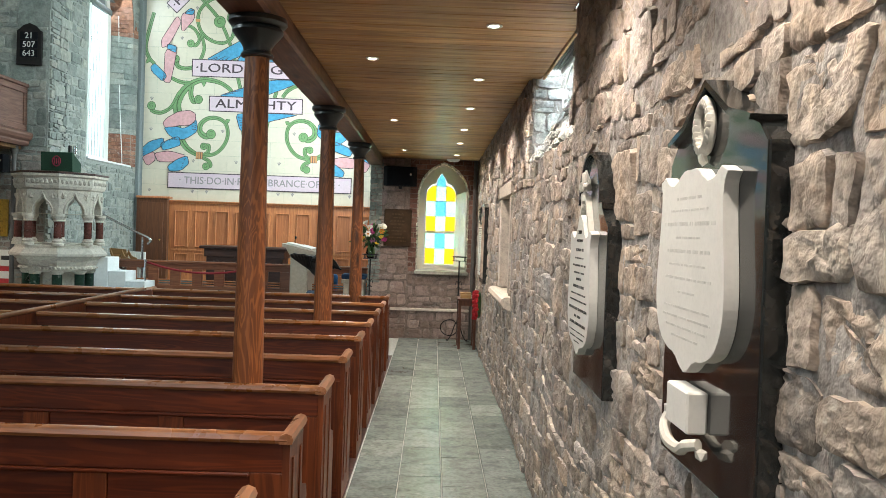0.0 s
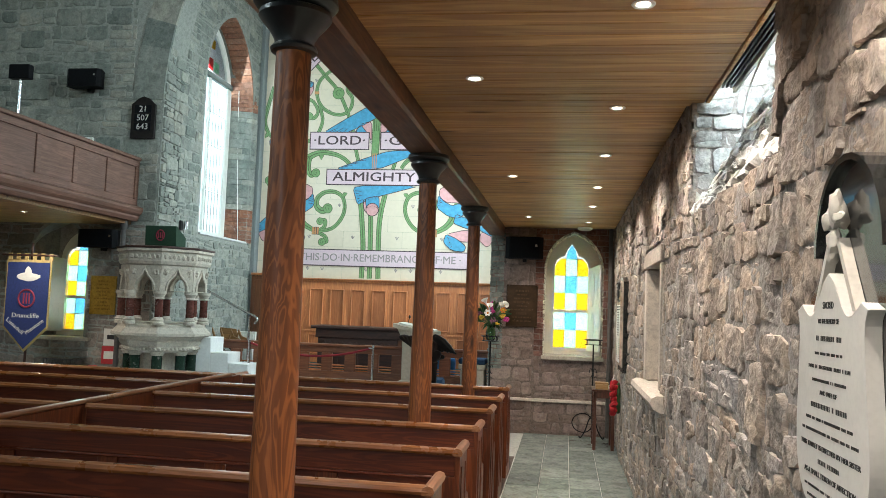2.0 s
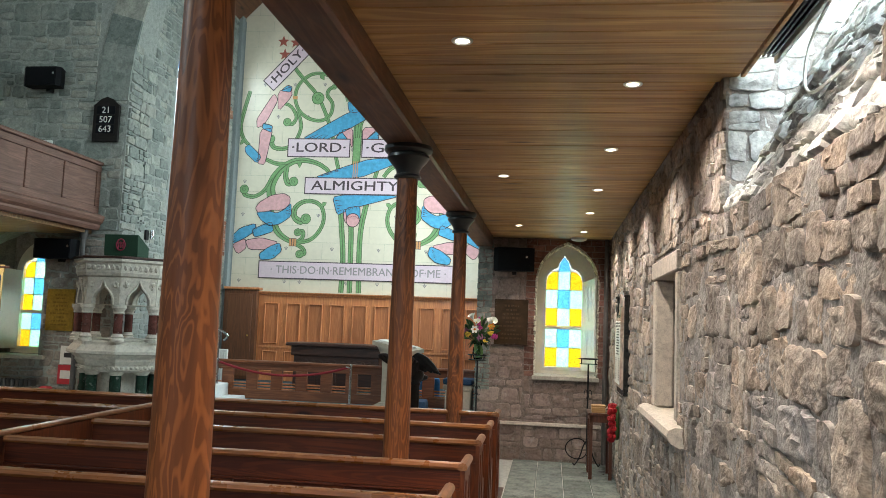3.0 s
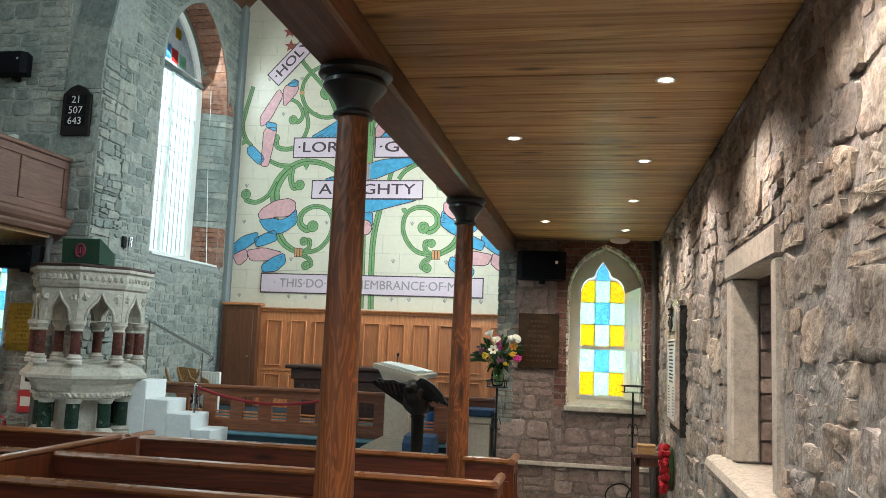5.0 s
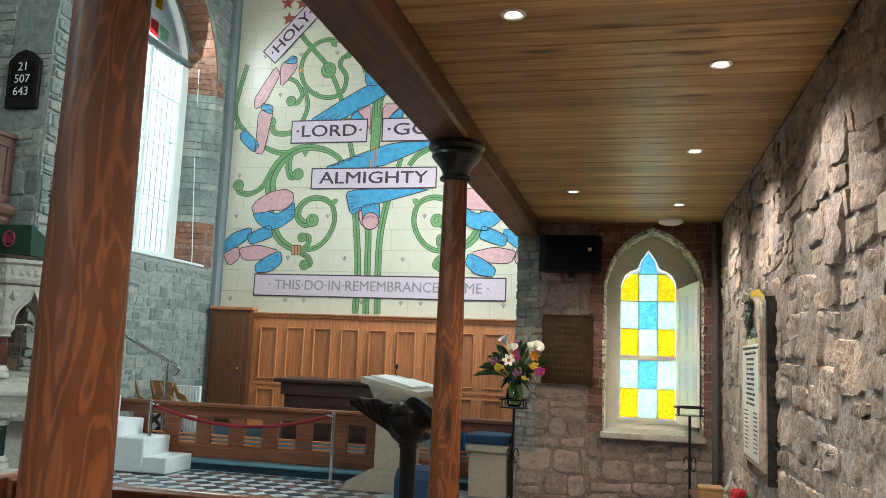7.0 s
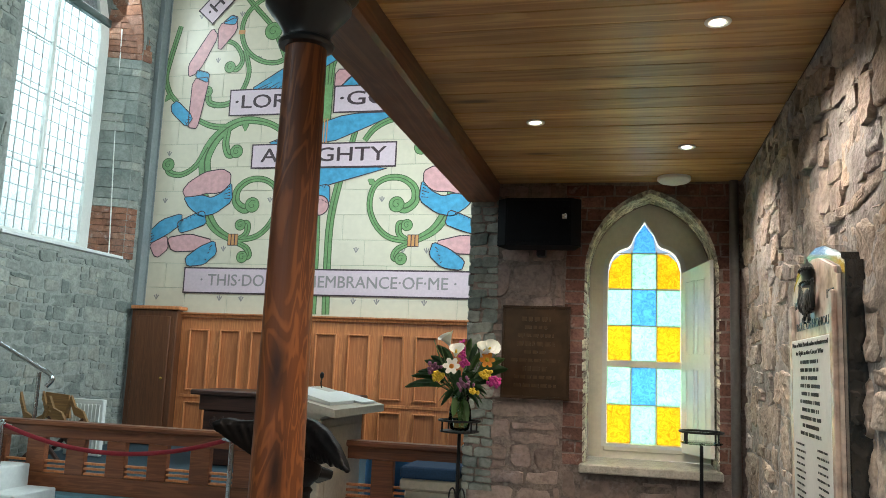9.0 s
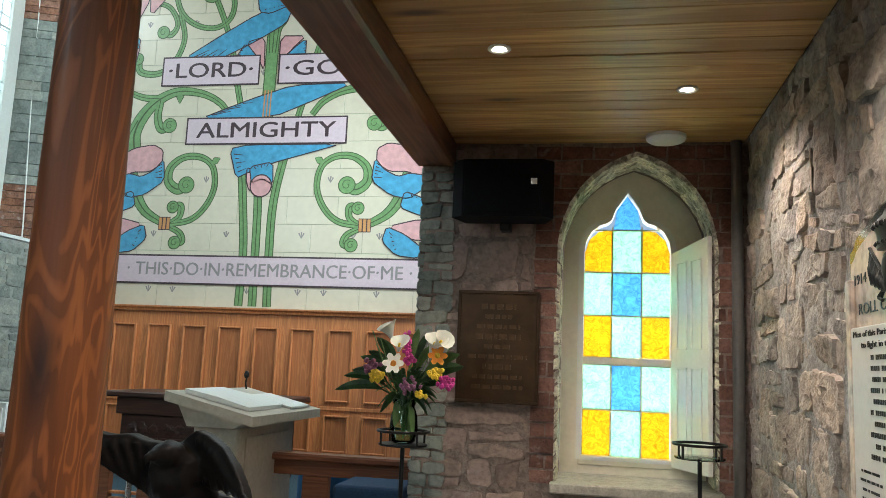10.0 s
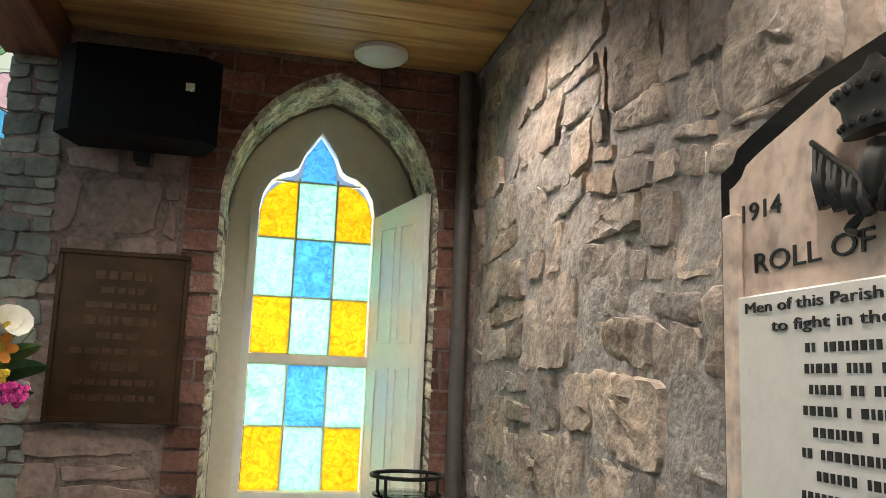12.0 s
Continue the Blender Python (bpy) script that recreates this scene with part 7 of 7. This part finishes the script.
pf = thing("pulpit_fall", (-5.8, 12.62, 2.49), "dark green cloth over the pulpit bookrest", "cloth")
bm = prism([(12.52, 2.496), (12.50, 2.78), (12.515, 2.79), (12.82, 2.64), (12.82, 2.496)], lambda u, v, d: Vector((d, u, v)), -6.06, -5.58, bev=0.006)
part("cloth", bm, GREEN_CLOTH, pf)
part("emblem", tube([(-5.82 + 0.06 * math.cos(2 * PI * i / 20), 12.5, 2.65 + 0.075 * math.sin(2 * PI * i / 20)) for i in range(20)], 0.01, 6, None, True), ROSE_CLOTH, pf)
for u in (-0.03, 0, 0.03):
    part("emblem", box((-5.825 + u, 12.492, 2.61), (-5.815 + u, 12.51, 2.69)), ROSE_CLOTH, pf)

ps = thing("pulpit_steps", (-4.9, 13.45, FZ), "white painted stone steps up to the pulpit", "steps")
for i, (x0, x1, z1) in enumerate(((-4.68, -4.42, 0.62), (-5.0, -4.682, 0.79), (-5.29, -5.002, 0.945), (-5.52, -5.292, 1.165))):
    part("step", box((x0, 13.25, FZ + 0.003), (x1, 13.73, z1), 0.01), PLASTER, ps)
hr = thing("handrail", (-5.08, 14.2, 0.545), "brushed steel tube handrail beside the pulpit steps", "handrail")
part("rail", tube(curve3([(-6.2, 14.2, 2.03), (-5.91, 14.2, 1.92), (-5.46, 14.2, 1.71), (-5.11, 14.2, 1.55), (-4.99, 14.2, 1.5), (-4.94, 14.2, 1.44), (-4.99, 14.2, 1.38)], 6), 0.02, 10), STEEL, hr, smooth=True)
part("post", tube([(-5.88, 14.2, 0.547), (-5.88, 14.2, 1.9)], 0.018, 10), STEEL, hr, smooth=True)
part("post", tube([(-5.08, 14.2, 0.547), (-5.08, 14.2, 1.5)], 0.018, 10), STEEL, hr, smooth=True)

# rope barrier
sta = thing("stanchion", (-2.818, 13.5, FZ), "slim steel barrier post", "stanchion", group="rope barrier posts")
part("post", tube([(-2.818, 13.5, FZ + 0.01), (-2.818, 13.5, 1.12)], 0.018, 12), STEEL, sta, smooth=True)
part("base", lathe([(0.05, 0.0), (0.05, 0.01), (0.022, 0.016)], (-2.818, 13.5, FZ + 0.001), 20), STEEL, sta, smooth=True)
part("cap", lathe([(0.021, 1.115), (0.024, 1.125), (0.024, 1.14), (0.015, 1.146)], (-2.818, 13.5, 0), 14), STEEL, sta, smooth=True)
copy_thing(sta, pose(-4.757, 13.46, FZ))
rp = thing("barrier_rope", (-3.79, 13.48, 1.0), "red rope hanging between two steel posts", "rope")
part("rope", tube([(-4.725 + 1.875 * t, 13.46 + 0.04 * t, 1.10 - 0.62 * t * (1 - t)) for t in [i / 20 for i in range(21)]], 0.017, 10), ROPE_RED, rp, smooth=True)
for x in (-4.72, -2.855):
    part("hook", tube([(x - 0.03, 13.48, 1.105), (x + 0.035, 13.48, 1.095)], 0.012, 8), STEEL, rp, smooth=True)

# ---- lecterns and seats ----
dk = thing("reading_desk", (-2.2, 13.75, FZ), "pale grey painted reading desk with a sloping top", "desk")
GREYW = plain("pale_stone_paint", (0.47, 0.41, 0.32), 0.55, grain=0.1)
part("body", box((-2.34, 13.32, 0.56), (-2.06, 14.2, 1.30), 0.012), GREYW, dk)
part("plinth", prism([(-2.62, FZ + 0.003), (-1.9, FZ + 0.003), (-1.92, 0.54), (-2.04, 0.66), (-2.36, 0.66), (-2.58, 0.54)], on_y(13.26, 1), 0, 1.0), GREYW, dk)
part("desk_top", prism([(-2.46, 1.44), (-1.92, 1.32), (-1.92, 1.375), (-2.46, 1.495)], on_y(13.18, 1), 0, 1.14, bev=0.006), GREYW, dk)
part("cove", prism([(-2.34, 1.30), (-2.06, 1.30), (-1.99, 1.335), (-2.41, 1.43)], on_y(13.24, 1), 0, 1.02), GREYW, dk)
part("panel", box((-2.062, 13.42, 0.68), (-2.052, 14.1, 1.24), 0.004), GREYW, dk)
for i in range(4):
    part("cresting", blob((-2.06, 13.3, 1.22 - 0.1 * i), (0.02, 0.02, 0.05), None, 0.4, 9, 1), GREYW, dk)
bo = thing("open_book", (-2.2, 13.6, 1.45), "open service book and papers on the sloping desk", "book")
part("open_page", prism([(-2.40, 1.484), (-2.0, 1.396), (-2.0, 1.418), (-2.2, 1.47), (-2.40, 1.508)], on_y(13.3, 1), 0, 0.5), PAPER, bo)
part("paper_sheet", prism([(-2.25, 1.455), (-1.96, 1.390), (-1.96, 1.402), (-2.25, 1.467)], on_y(13.86, 1), 0, 0.35), PAPER, bo)
mi = thing("microphone", (-2.42, 14.2, 1.49), "small black gooseneck microphone on the desk", "microphone")
part("stem", tube(curve3([(-2.42, 14.2, 1.485), (-2.42, 14.18, 1.53), (-2.40, 14.15, 1.57)], 5), 0.006, 6), IRON, mi, smooth=True)
part("head", blob((-2.40, 14.14, 1.585), (0.018, 0.018, 0.028)), IRON, mi)

el = thing("eagle_lectern", (-1.66, 12.0, FZ), "dark carved oak eagle lectern with spread wings", "lectern")
part("stem", lathe([(0.16, 0.003), (0.17, 0.03), (0.15, 0.06), (0.09, 0.09), (0.085, 0.13), (0.06, 0.16), (0.062, 0.55), (0.075, 0.57), (0.06, 0.59), (0.10, 0.63), (0.115, 0.68), (0.10, 0.73), (0.07, 0.75)], (-1.66, 12.0, FZ), 24), EAGLE_WOOD, el, smooth=True)
bm = bmesh.new()


def perch(u, v, d):
    """Wings swept forward from the back of the bird."""
    return Vector((u, 12.02 - 0.9 * (u + 1.70) ** 2 - 0.12 * abs(u + 1.70) + d, v))


blob((-1.70, 11.99, 1.20), (0.12, 0.13, 0.15), bm, 0.2, 8, 3)
blob((-1.72, 11.90, 1.31), (0.06, 0.08, 0.055), bm, 0.2, 8, 2)
tube(curve3([(-1.73, 11.84, 1.31), (-1.74, 11.80, 1.305), (-1.74, 11.78, 1.28)], 4), [0.025] * 3 + [0.018] * 3 + [0.008] * 3, 8, bm)
near_wing = [(-1.68, 1.16), (-1.57, 1.185), (-1.52, 1.17), (-1.50, 1.195), (-1.45, 1.165), (-1.43, 1.19), (-1.39, 1.165), (-1.375, 1.18), (-1.33, 1.14), (-1.36, 1.20), (-1.42, 1.275), (-1.50, 1.345), (-1.58, 1.385), (-1.64, 1.40), (-1.67, 1.38), (-1.72, 1.335), (-1.76, 1.2)]
far_wing = [(-1.68, 1.335), (-1.76, 1.34), (-1.84, 1.35), (-1.90, 1.375), (-1.97, 1.37), (-2.03, 1.385), (-2.08, 1.365), (-2.07, 1.325), (-2.0, 1.27), (-1.92, 1.21), (-1.84, 1.155), (-1.77, 1.10), (-1.68, 1.12)]
prism(near_wing, perch, -0.04, 0.03, bm)
prism(far_wing, perch, -0.045, 0.035, bm)
for k in range(7):
    a, b = -1.62 + 0.028 * k, 1.375 - 0.012 * k - 0.002 * k * k
    tube([perch(a, b, -0.045), perch(a + 0.055 + 0.012 * k, 1.20 - 0.006 * k, -0.045)], [0.016, 0.012], 6, bm)
    tube([perch(-2.05 + 0.045 * k, 1.36 - 0.004 * k, -0.05), perch(-2.0 + 0.045 * k, 1.29 - 0.028 * k, -0.05)], [0.016, 0.012], 6, bm)
for k in range(4):
    tube([(-1.68, 12.05, 1.14), (-1.62 + 0.03 * k, 12.2 - 0.02 * k, 1.06 + 0.012 * k)], [0.045, 0.026], 8, bm)
tube([(-1.68, 12.0, 1.1), (-1.67, 12.0, 1.18)], [0.08, 0.1], 12, bm)
eagle = part("eagle", bm, EAGLE_WOOD, el, smooth=True)
carved = eagle.modifiers.new("carved", "REMESH")
carved.mode, carved.voxel_size, carved.use_smooth_shade = "VOXEL", 0.009, True

se = thing("stone_seat", (-1.3, 13.5, FZ), "pale stone block seat with a blue cushion", "seat")
part("block", box((-1.47, 13.4, FZ + 0.003), (-1.12, 13.76, 0.86), 0.01), GREYW, se)
part("slab", box((-1.50, 13.37, 0.862), (-1.10, 13.76, 0.935), 0.012), GREYW, se)
part("cushion", box((-1.50, 13.36, 0.937), (-1.10, 13.76, 1.02), 0.025, None, 3), BLUE_CLOTH, se, "dark blue cushion")
kn = thing("kneeler", (-1.88, 13.0, FZ), "dark blue padded kneeler standing on the platform", "kneeler")
part("pad", prism([(12.85, FZ + 0.003), (13.2, FZ + 0.003), (13.2, 0.70), (13.12, 0.75), (12.92, 0.73), (12.85, 0.66)], lambda u, v, d: Vector((d, u, v)), -2.0, -1.66, bev=0.02), BLUE_CLOTH, kn, "blue padded top")
bs = thing("blue_stool", (-1.86, 14.35, 0.55), "bright blue cloth covered stool behind the rail", "stool")
part("cover", lathe([(0.19, 0.01), (0.19, 0.36), (0.18, 0.40), (0.13, 0.42)], (-1.86, 14.35, 0.55), 24), BLUE_PLASTIC, bs, smooth=True)

# chairs behind the rail
ch = thing("folding_chair", (-5.95, 15.6, 0.55), "oak cross-legged chair with curved arms", "chair")
part("backrest", prism([(-6.23, 0.97), (-5.92, 0.97), (-5.96, 1.22), (-6.25, 1.24)], on_y(15.78, 1), 0, 0.03, bev=0.004), CHAIR_WOOD, ch)
for y in (15.42, 15.76):
    arm = [(-6.26, 1.25), (-6.18, 1.05), (-6.05, 0.985), (-5.96, 1.03), (-5.90, 1.22), (-5.84, 1.10), (-5.74, 1.06), (-5.66, 0.93)]
    arm += [(u, v - 0.085) for u, v in reversed(arm)]
    part("arm", prism(arm, on_y(y), -0.017, 0.017), CHAIR_WOOD, ch)
    part("leg", tube([(-6.16, y, 0.56), (-5.72, y, 0.98)], 0.024, 8), DARK_WOOD, ch)
    part("leg", tube([(-5.72, y, 0.56), (-6.16, y, 0.98)], 0.024, 8), DARK_WOOD, ch)
part("seat", box((-6.14, 15.44, 0.90), (-5.72, 15.8, 0.935), 0.006), CHAIR_WOOD, ch)
hx = thing("panel_heater", (-5.9, 16.0, 0.55), "white ribbed panel heater behind the chair", "heater")
part("panel", box((-6.13, 16.0, 0.56), (-5.67, 16.06, 1.175), 0.008), WHITE, hx)
for i in range(9):
    part("fin", box((-6.11 + i * 0.048, 15.985, 0.62), (-6.09 + i * 0.048, 15.999, 1.12), 0.002), WHITE, hx)

# ---- north side ----
GX = -6.82
ga = thing("gallery_front", (GX, 11.0, 2.95), "weathered oak gallery front with sunk panels", "gallery", kind="structure")
part("backing", box((GX - 0.09, 0.0, 3.0), (GX - 0.03, NEND_Y - 0.05, 3.92), 0.004), OLD_OAK, ga)
part("top_rail", box((GX - 0.12, 0.0, 3.922), (GX + 0.03, NEND_Y - 0.05, 3.98), 0.012), OLD_OAK, ga)
part("upper_rail", box((GX - 0.029, 0.0, 3.82), (GX, NEND_Y - 0.05, 3.92), 0.006), OLD_OAK, ga)
part("lower_rail", box((GX - 0.029, 0.0, 3.20), (GX, NEND_Y - 0.05, 3.30), 0.006), OLD_OAK, ga)
y = NEND_Y - 0.15
while y > 6:
    part("stile", box((GX - 0.029, y - 0.0, 3.302), (GX, y + 0.1, 3.818), 0.006), OLD_OAK, ga)
    part("panel", box((GX - 0.029, y - 0.72, 3.302), (GX - 0.018, y - 0.002, 3.818), 0.004), OLD_OAK, ga)
    y -= 0.82
part("cornice", prism([(GX - 0.1, 2.95), (GX + 0.02, 2.95), (GX + 0.05, 3.0), (GX + 0.05, 3.03), (GX + 0.09, 3.07), (GX + 0.11, 3.12), (GX + 0.11, 3.16), (GX + 0.02, 3.198), (GX - 0.1, 3.198)], on_y(0.0, 1), 0, NEND_Y - 0.06), OLD_OAK, ga)
setting("ceiling_north", box((-9.6, 0.0, 2.9), (GX - 0.1, NEND_Y - 0.03, 2.99)), CEIL, "boarded underside of the gallery", "ceiling")
for y in (8.77, 11.97):
    copy_thing(dl, pose(-7.64, y, 2.899))
    lamp("downlight_lamp", "SPOT", look((-7.64, y, 2.887), (-7.64, y, 0)), 1.5 * W_SPOT, (1.0, 0.89, 0.77), angle=138, blend=0.75, soft=0.045)
post = thing("gallery_post", (-6.96, 13.46, 0), "slim dark iron post carrying the gallery", "post")
part("shaft", lathe([(0.045, 0.06), (0.038, 0.10), (0.034, 2.80)], (-6.96, 13.46, 0), 16), PIPE, post, smooth=True)
part("base", lathe([(0.075, 0.003), (0.075, 0.03), (0.055, 0.059)], (-6.96, 13.46, 0), 16), PIPE, post, smooth=True)
part("cap", lathe([(0.036, 2.801), (0.06, 2.86), (0.06, 2.945)], (-6.96, 13.46, 0), 16), PIPE, post, smooth=True)
fd = thing("floodlight", (-8.25, 12.5, 3.0), "small floodlight on a steel pole above the gallery", "floodlight")
part("pole", tube([(-8.25, 12.5, 3.0), (-8.25, 12.5, 5.0)], 0.03, 10), STEEL, fd, smooth=True)
part("head", box((-8.42, 12.44, 4.98), (-8.08, 12.56, 5.2), 0.01), PLASTIC, fd)
sk = thing("wall_socket", (-7.75, NEND_Y - 0.03, 4.2), "white wall socket box", "socket")
part("box", box((-7.82, NEND_Y - 0.06, 4.2), (-7.68, NEND_Y - 0.0, 4.32), 0.006), WHITE, sk)
hb = thing("hymn_board", (-6.82, NEND_Y - 0.05, 4.32), "dark wooden hymn board with white number cards", "hymn board")
prof = [(-7.01, 4.30), (-6.60, 4.30), (-6.60, 4.86), (-6.64, 4.88), (-6.70, 4.95), (-6.805, 4.99), (-6.91, 4.95), (-6.97, 4.88), (-7.01, 4.86)]
part("board", prism(prof, on_y(NEND_Y - 0.03), 0, 0.05, bev=0.006), EAGLE_WOOD, hb)
for i, words in enumerate(("21", "507", "643")):
    z = 4.78 - 0.145 * i
    part("card", box((-6.95, NEND_Y - 0.088, z - 0.066), (-6.66, NEND_Y - 0.081, z + 0.06)), PLASTIC, hb)
    part("number", text_mesh(words, 0.10, lambda u, v, d: Vector((-6.805 + u, NEND_Y - 0.0895 - d, z - 0.003 + v)), 0.002), PAPER, hb)
# banner
ba = thing("processional_banner", (-7.95, 12.65, 0), "navy church banner with gold fringe on a pole", "banner")
BY = 12.62
out = [(-8.33, 2.24), (-8.33, 1.22), (-7.96, 0.86), (-7.59, 1.22), (-7.59, 2.24)]
part("cloth", prism([(u * 0.93 - 7.96 * 0.07, 1.6 + (v - 1.6) * 0.94) for u, v in out], on_y(BY), 0.004, 0.012), NAVY, ba)
part("fringe", prism(out, on_y(BY + 0.012), 0.002, 0.01), GOLD_CLOTH, ba)
for i in range(6):
    part("loop", box((-8.31 + i * 0.135, BY - 0.006, 2.24), (-8.25 + i * 0.135, BY + 0.006, 2.34)), GOLD_CLOTH, ba)
part("crossbar", tube([(-8.42, BY, 2.31), (-7.5, BY, 2.31)], 0.016, 8), DARK_WOOD, ba, smooth=True)
part("pole", tube([(-7.96, BY + 0.05, 0.003), (-7.96, BY + 0.05, 2.5)], 0.02, 8), DARK_WOOD, ba, smooth=True)
part("emblem", tube([(-7.96 + 0.13 * math.cos(2 * PI * i / 24), BY - 0.014, 1.66 + 0.13 * math.sin(2 * PI * i / 24)) for i in range(24)], 0.014, 6, None, True), ROSE_CLOTH, ba)
for u in (-0.045, 0.0, 0.045):
    part("emblem", box((-7.97 + u, BY - 0.02, 1.58), (-7.95 + u, BY - 0.012, 1.74)), ROSE_CLOTH, ba)
bm = bmesh.new()
blob((-7.96, BY - 0.014, 1.98), (0.20, 0.006, 0.06), bm, 0.3, 6, 2)
blob((-7.96, BY - 0.016, 2.04), (0.06, 0.008, 0.10), bm, 0.2, 6, 2)
part("dove", bm, PAPER, ba)
part("writing", text_mesh("Drumcliffe", 0.07, lambda u, v, d: Vector((-7.96 + u, BY - 0.013 - d, 1.40 + v)), 0.002, 0.44), PAPER, ba)
part("writing", text_mesh("Lissadell", 0.06, lambda u, v, d: Vector((-8.12 + u * 0.8 + v * 0.6, BY - 0.013 - d, 1.24 + v * 0.8 - u * 0.6)), 0.002, 0.34), PAPER, ba)
part("writing", text_mesh("Munninane", 0.06, lambda u, v, d: Vector((-7.80 + u * 0.8 - v * 0.6, BY - 0.013 - d, 1.24 + v * 0.8 + u * 0.6)), 0.002, 0.34), PAPER, ba)
ex = thing("exit_sign", (-8.98, 12.9, 2.62), "green exit sign hanging under the gallery", "exit sign")
part("case", box((-9.2, 12.9, 2.62), (-8.78, 12.94, 2.86), 0.006), EXIT, ex)
part("arrow", prism([(-8.9, 2.80), (-8.9, 2.74), (-8.94, 2.74), (-8.88, 2.66), (-8.82, 2.74), (-8.86, 2.74), (-8.86, 2.80)], on_y(12.898), 0, 0.004), PAPER, ex)
part("hanger", tube([(-8.98, 12.92, 2.86), (-8.98, 12.92, 2.90)], 0.008, 6), STEEL, ex)
nt = thing("notice", (-7.1, NEND_Y - 0.03, 0.68), "white and red printed notice on the wall", "notice")
part("sheet", box((-7.26, NEND_Y - 0.035, 0.95), (-7.0, NEND_Y - 0.026, 1.22)), PAPER, nt)
part("sheet", box((-7.28, NEND_Y - 0.035, 0.66), (-7.02, NEND_Y - 0.026, 0.94)), RED_PAPER, nt)
part("print", box((-7.2, NEND_Y - 0.038, 1.05), (-7.06, NEND_Y - 0.0355, 1.12)), LETTER, nt)
part("print", box((-7.24, NEND_Y - 0.038, 0.74), (-7.06, NEND_Y - 0.0355, 0.86)), PAPER, nt)
rd = thing("radiator", (-7.8, 13.4, 0), "dark cast radiator below the window", "radiator")
for i in range(9):
    part("section", box((-8.15 + i * 0.07, 13.36, 0.003), (-8.10 + i * 0.07, 13.5, 0.72), 0.015), PIPE, rd)
tr = thing("steel_trolley", (-6.85, 12.7, 0), "small tubular steel frame with red pot", "trolley")
for x in (-7.1, -6.7):
    part("leg", tube(curve3([(x, 12.6, 0.003), (x, 12.6, 0.62), (x + 0.02, 12.62, 0.68), (x + 0.02, 12.9, 0.68)], 5), 0.012, 8), STEEL, tr, smooth=True)
part("shelf", box((-7.12, 12.6, 0.5), (-6.68, 12.9, 0.52), 0.004), STEEL, tr)
part("pot", lathe([(0.09, 0.522), (0.12, 0.56), (0.11, 0.66), (0.06, 0.70)], (-6.9, 12.75, 0), 18), RED_PAPER, tr, smooth=True)
fx = thing("wall_lamp_bracket", (-6.44, 14.35, 2.9), "small dark metal fitting on the chancel wall", "fitting")
part("plate", box((-6.46, 14.3, 2.9), (-6.42, 14.38, 3.06), 0.006), IRON, fx)
part("cylinder", lathe([(0.03, 2.92), (0.03, 3.06)], (-6.38, 14.4, 0), 12), STEEL, fx, smooth=True)
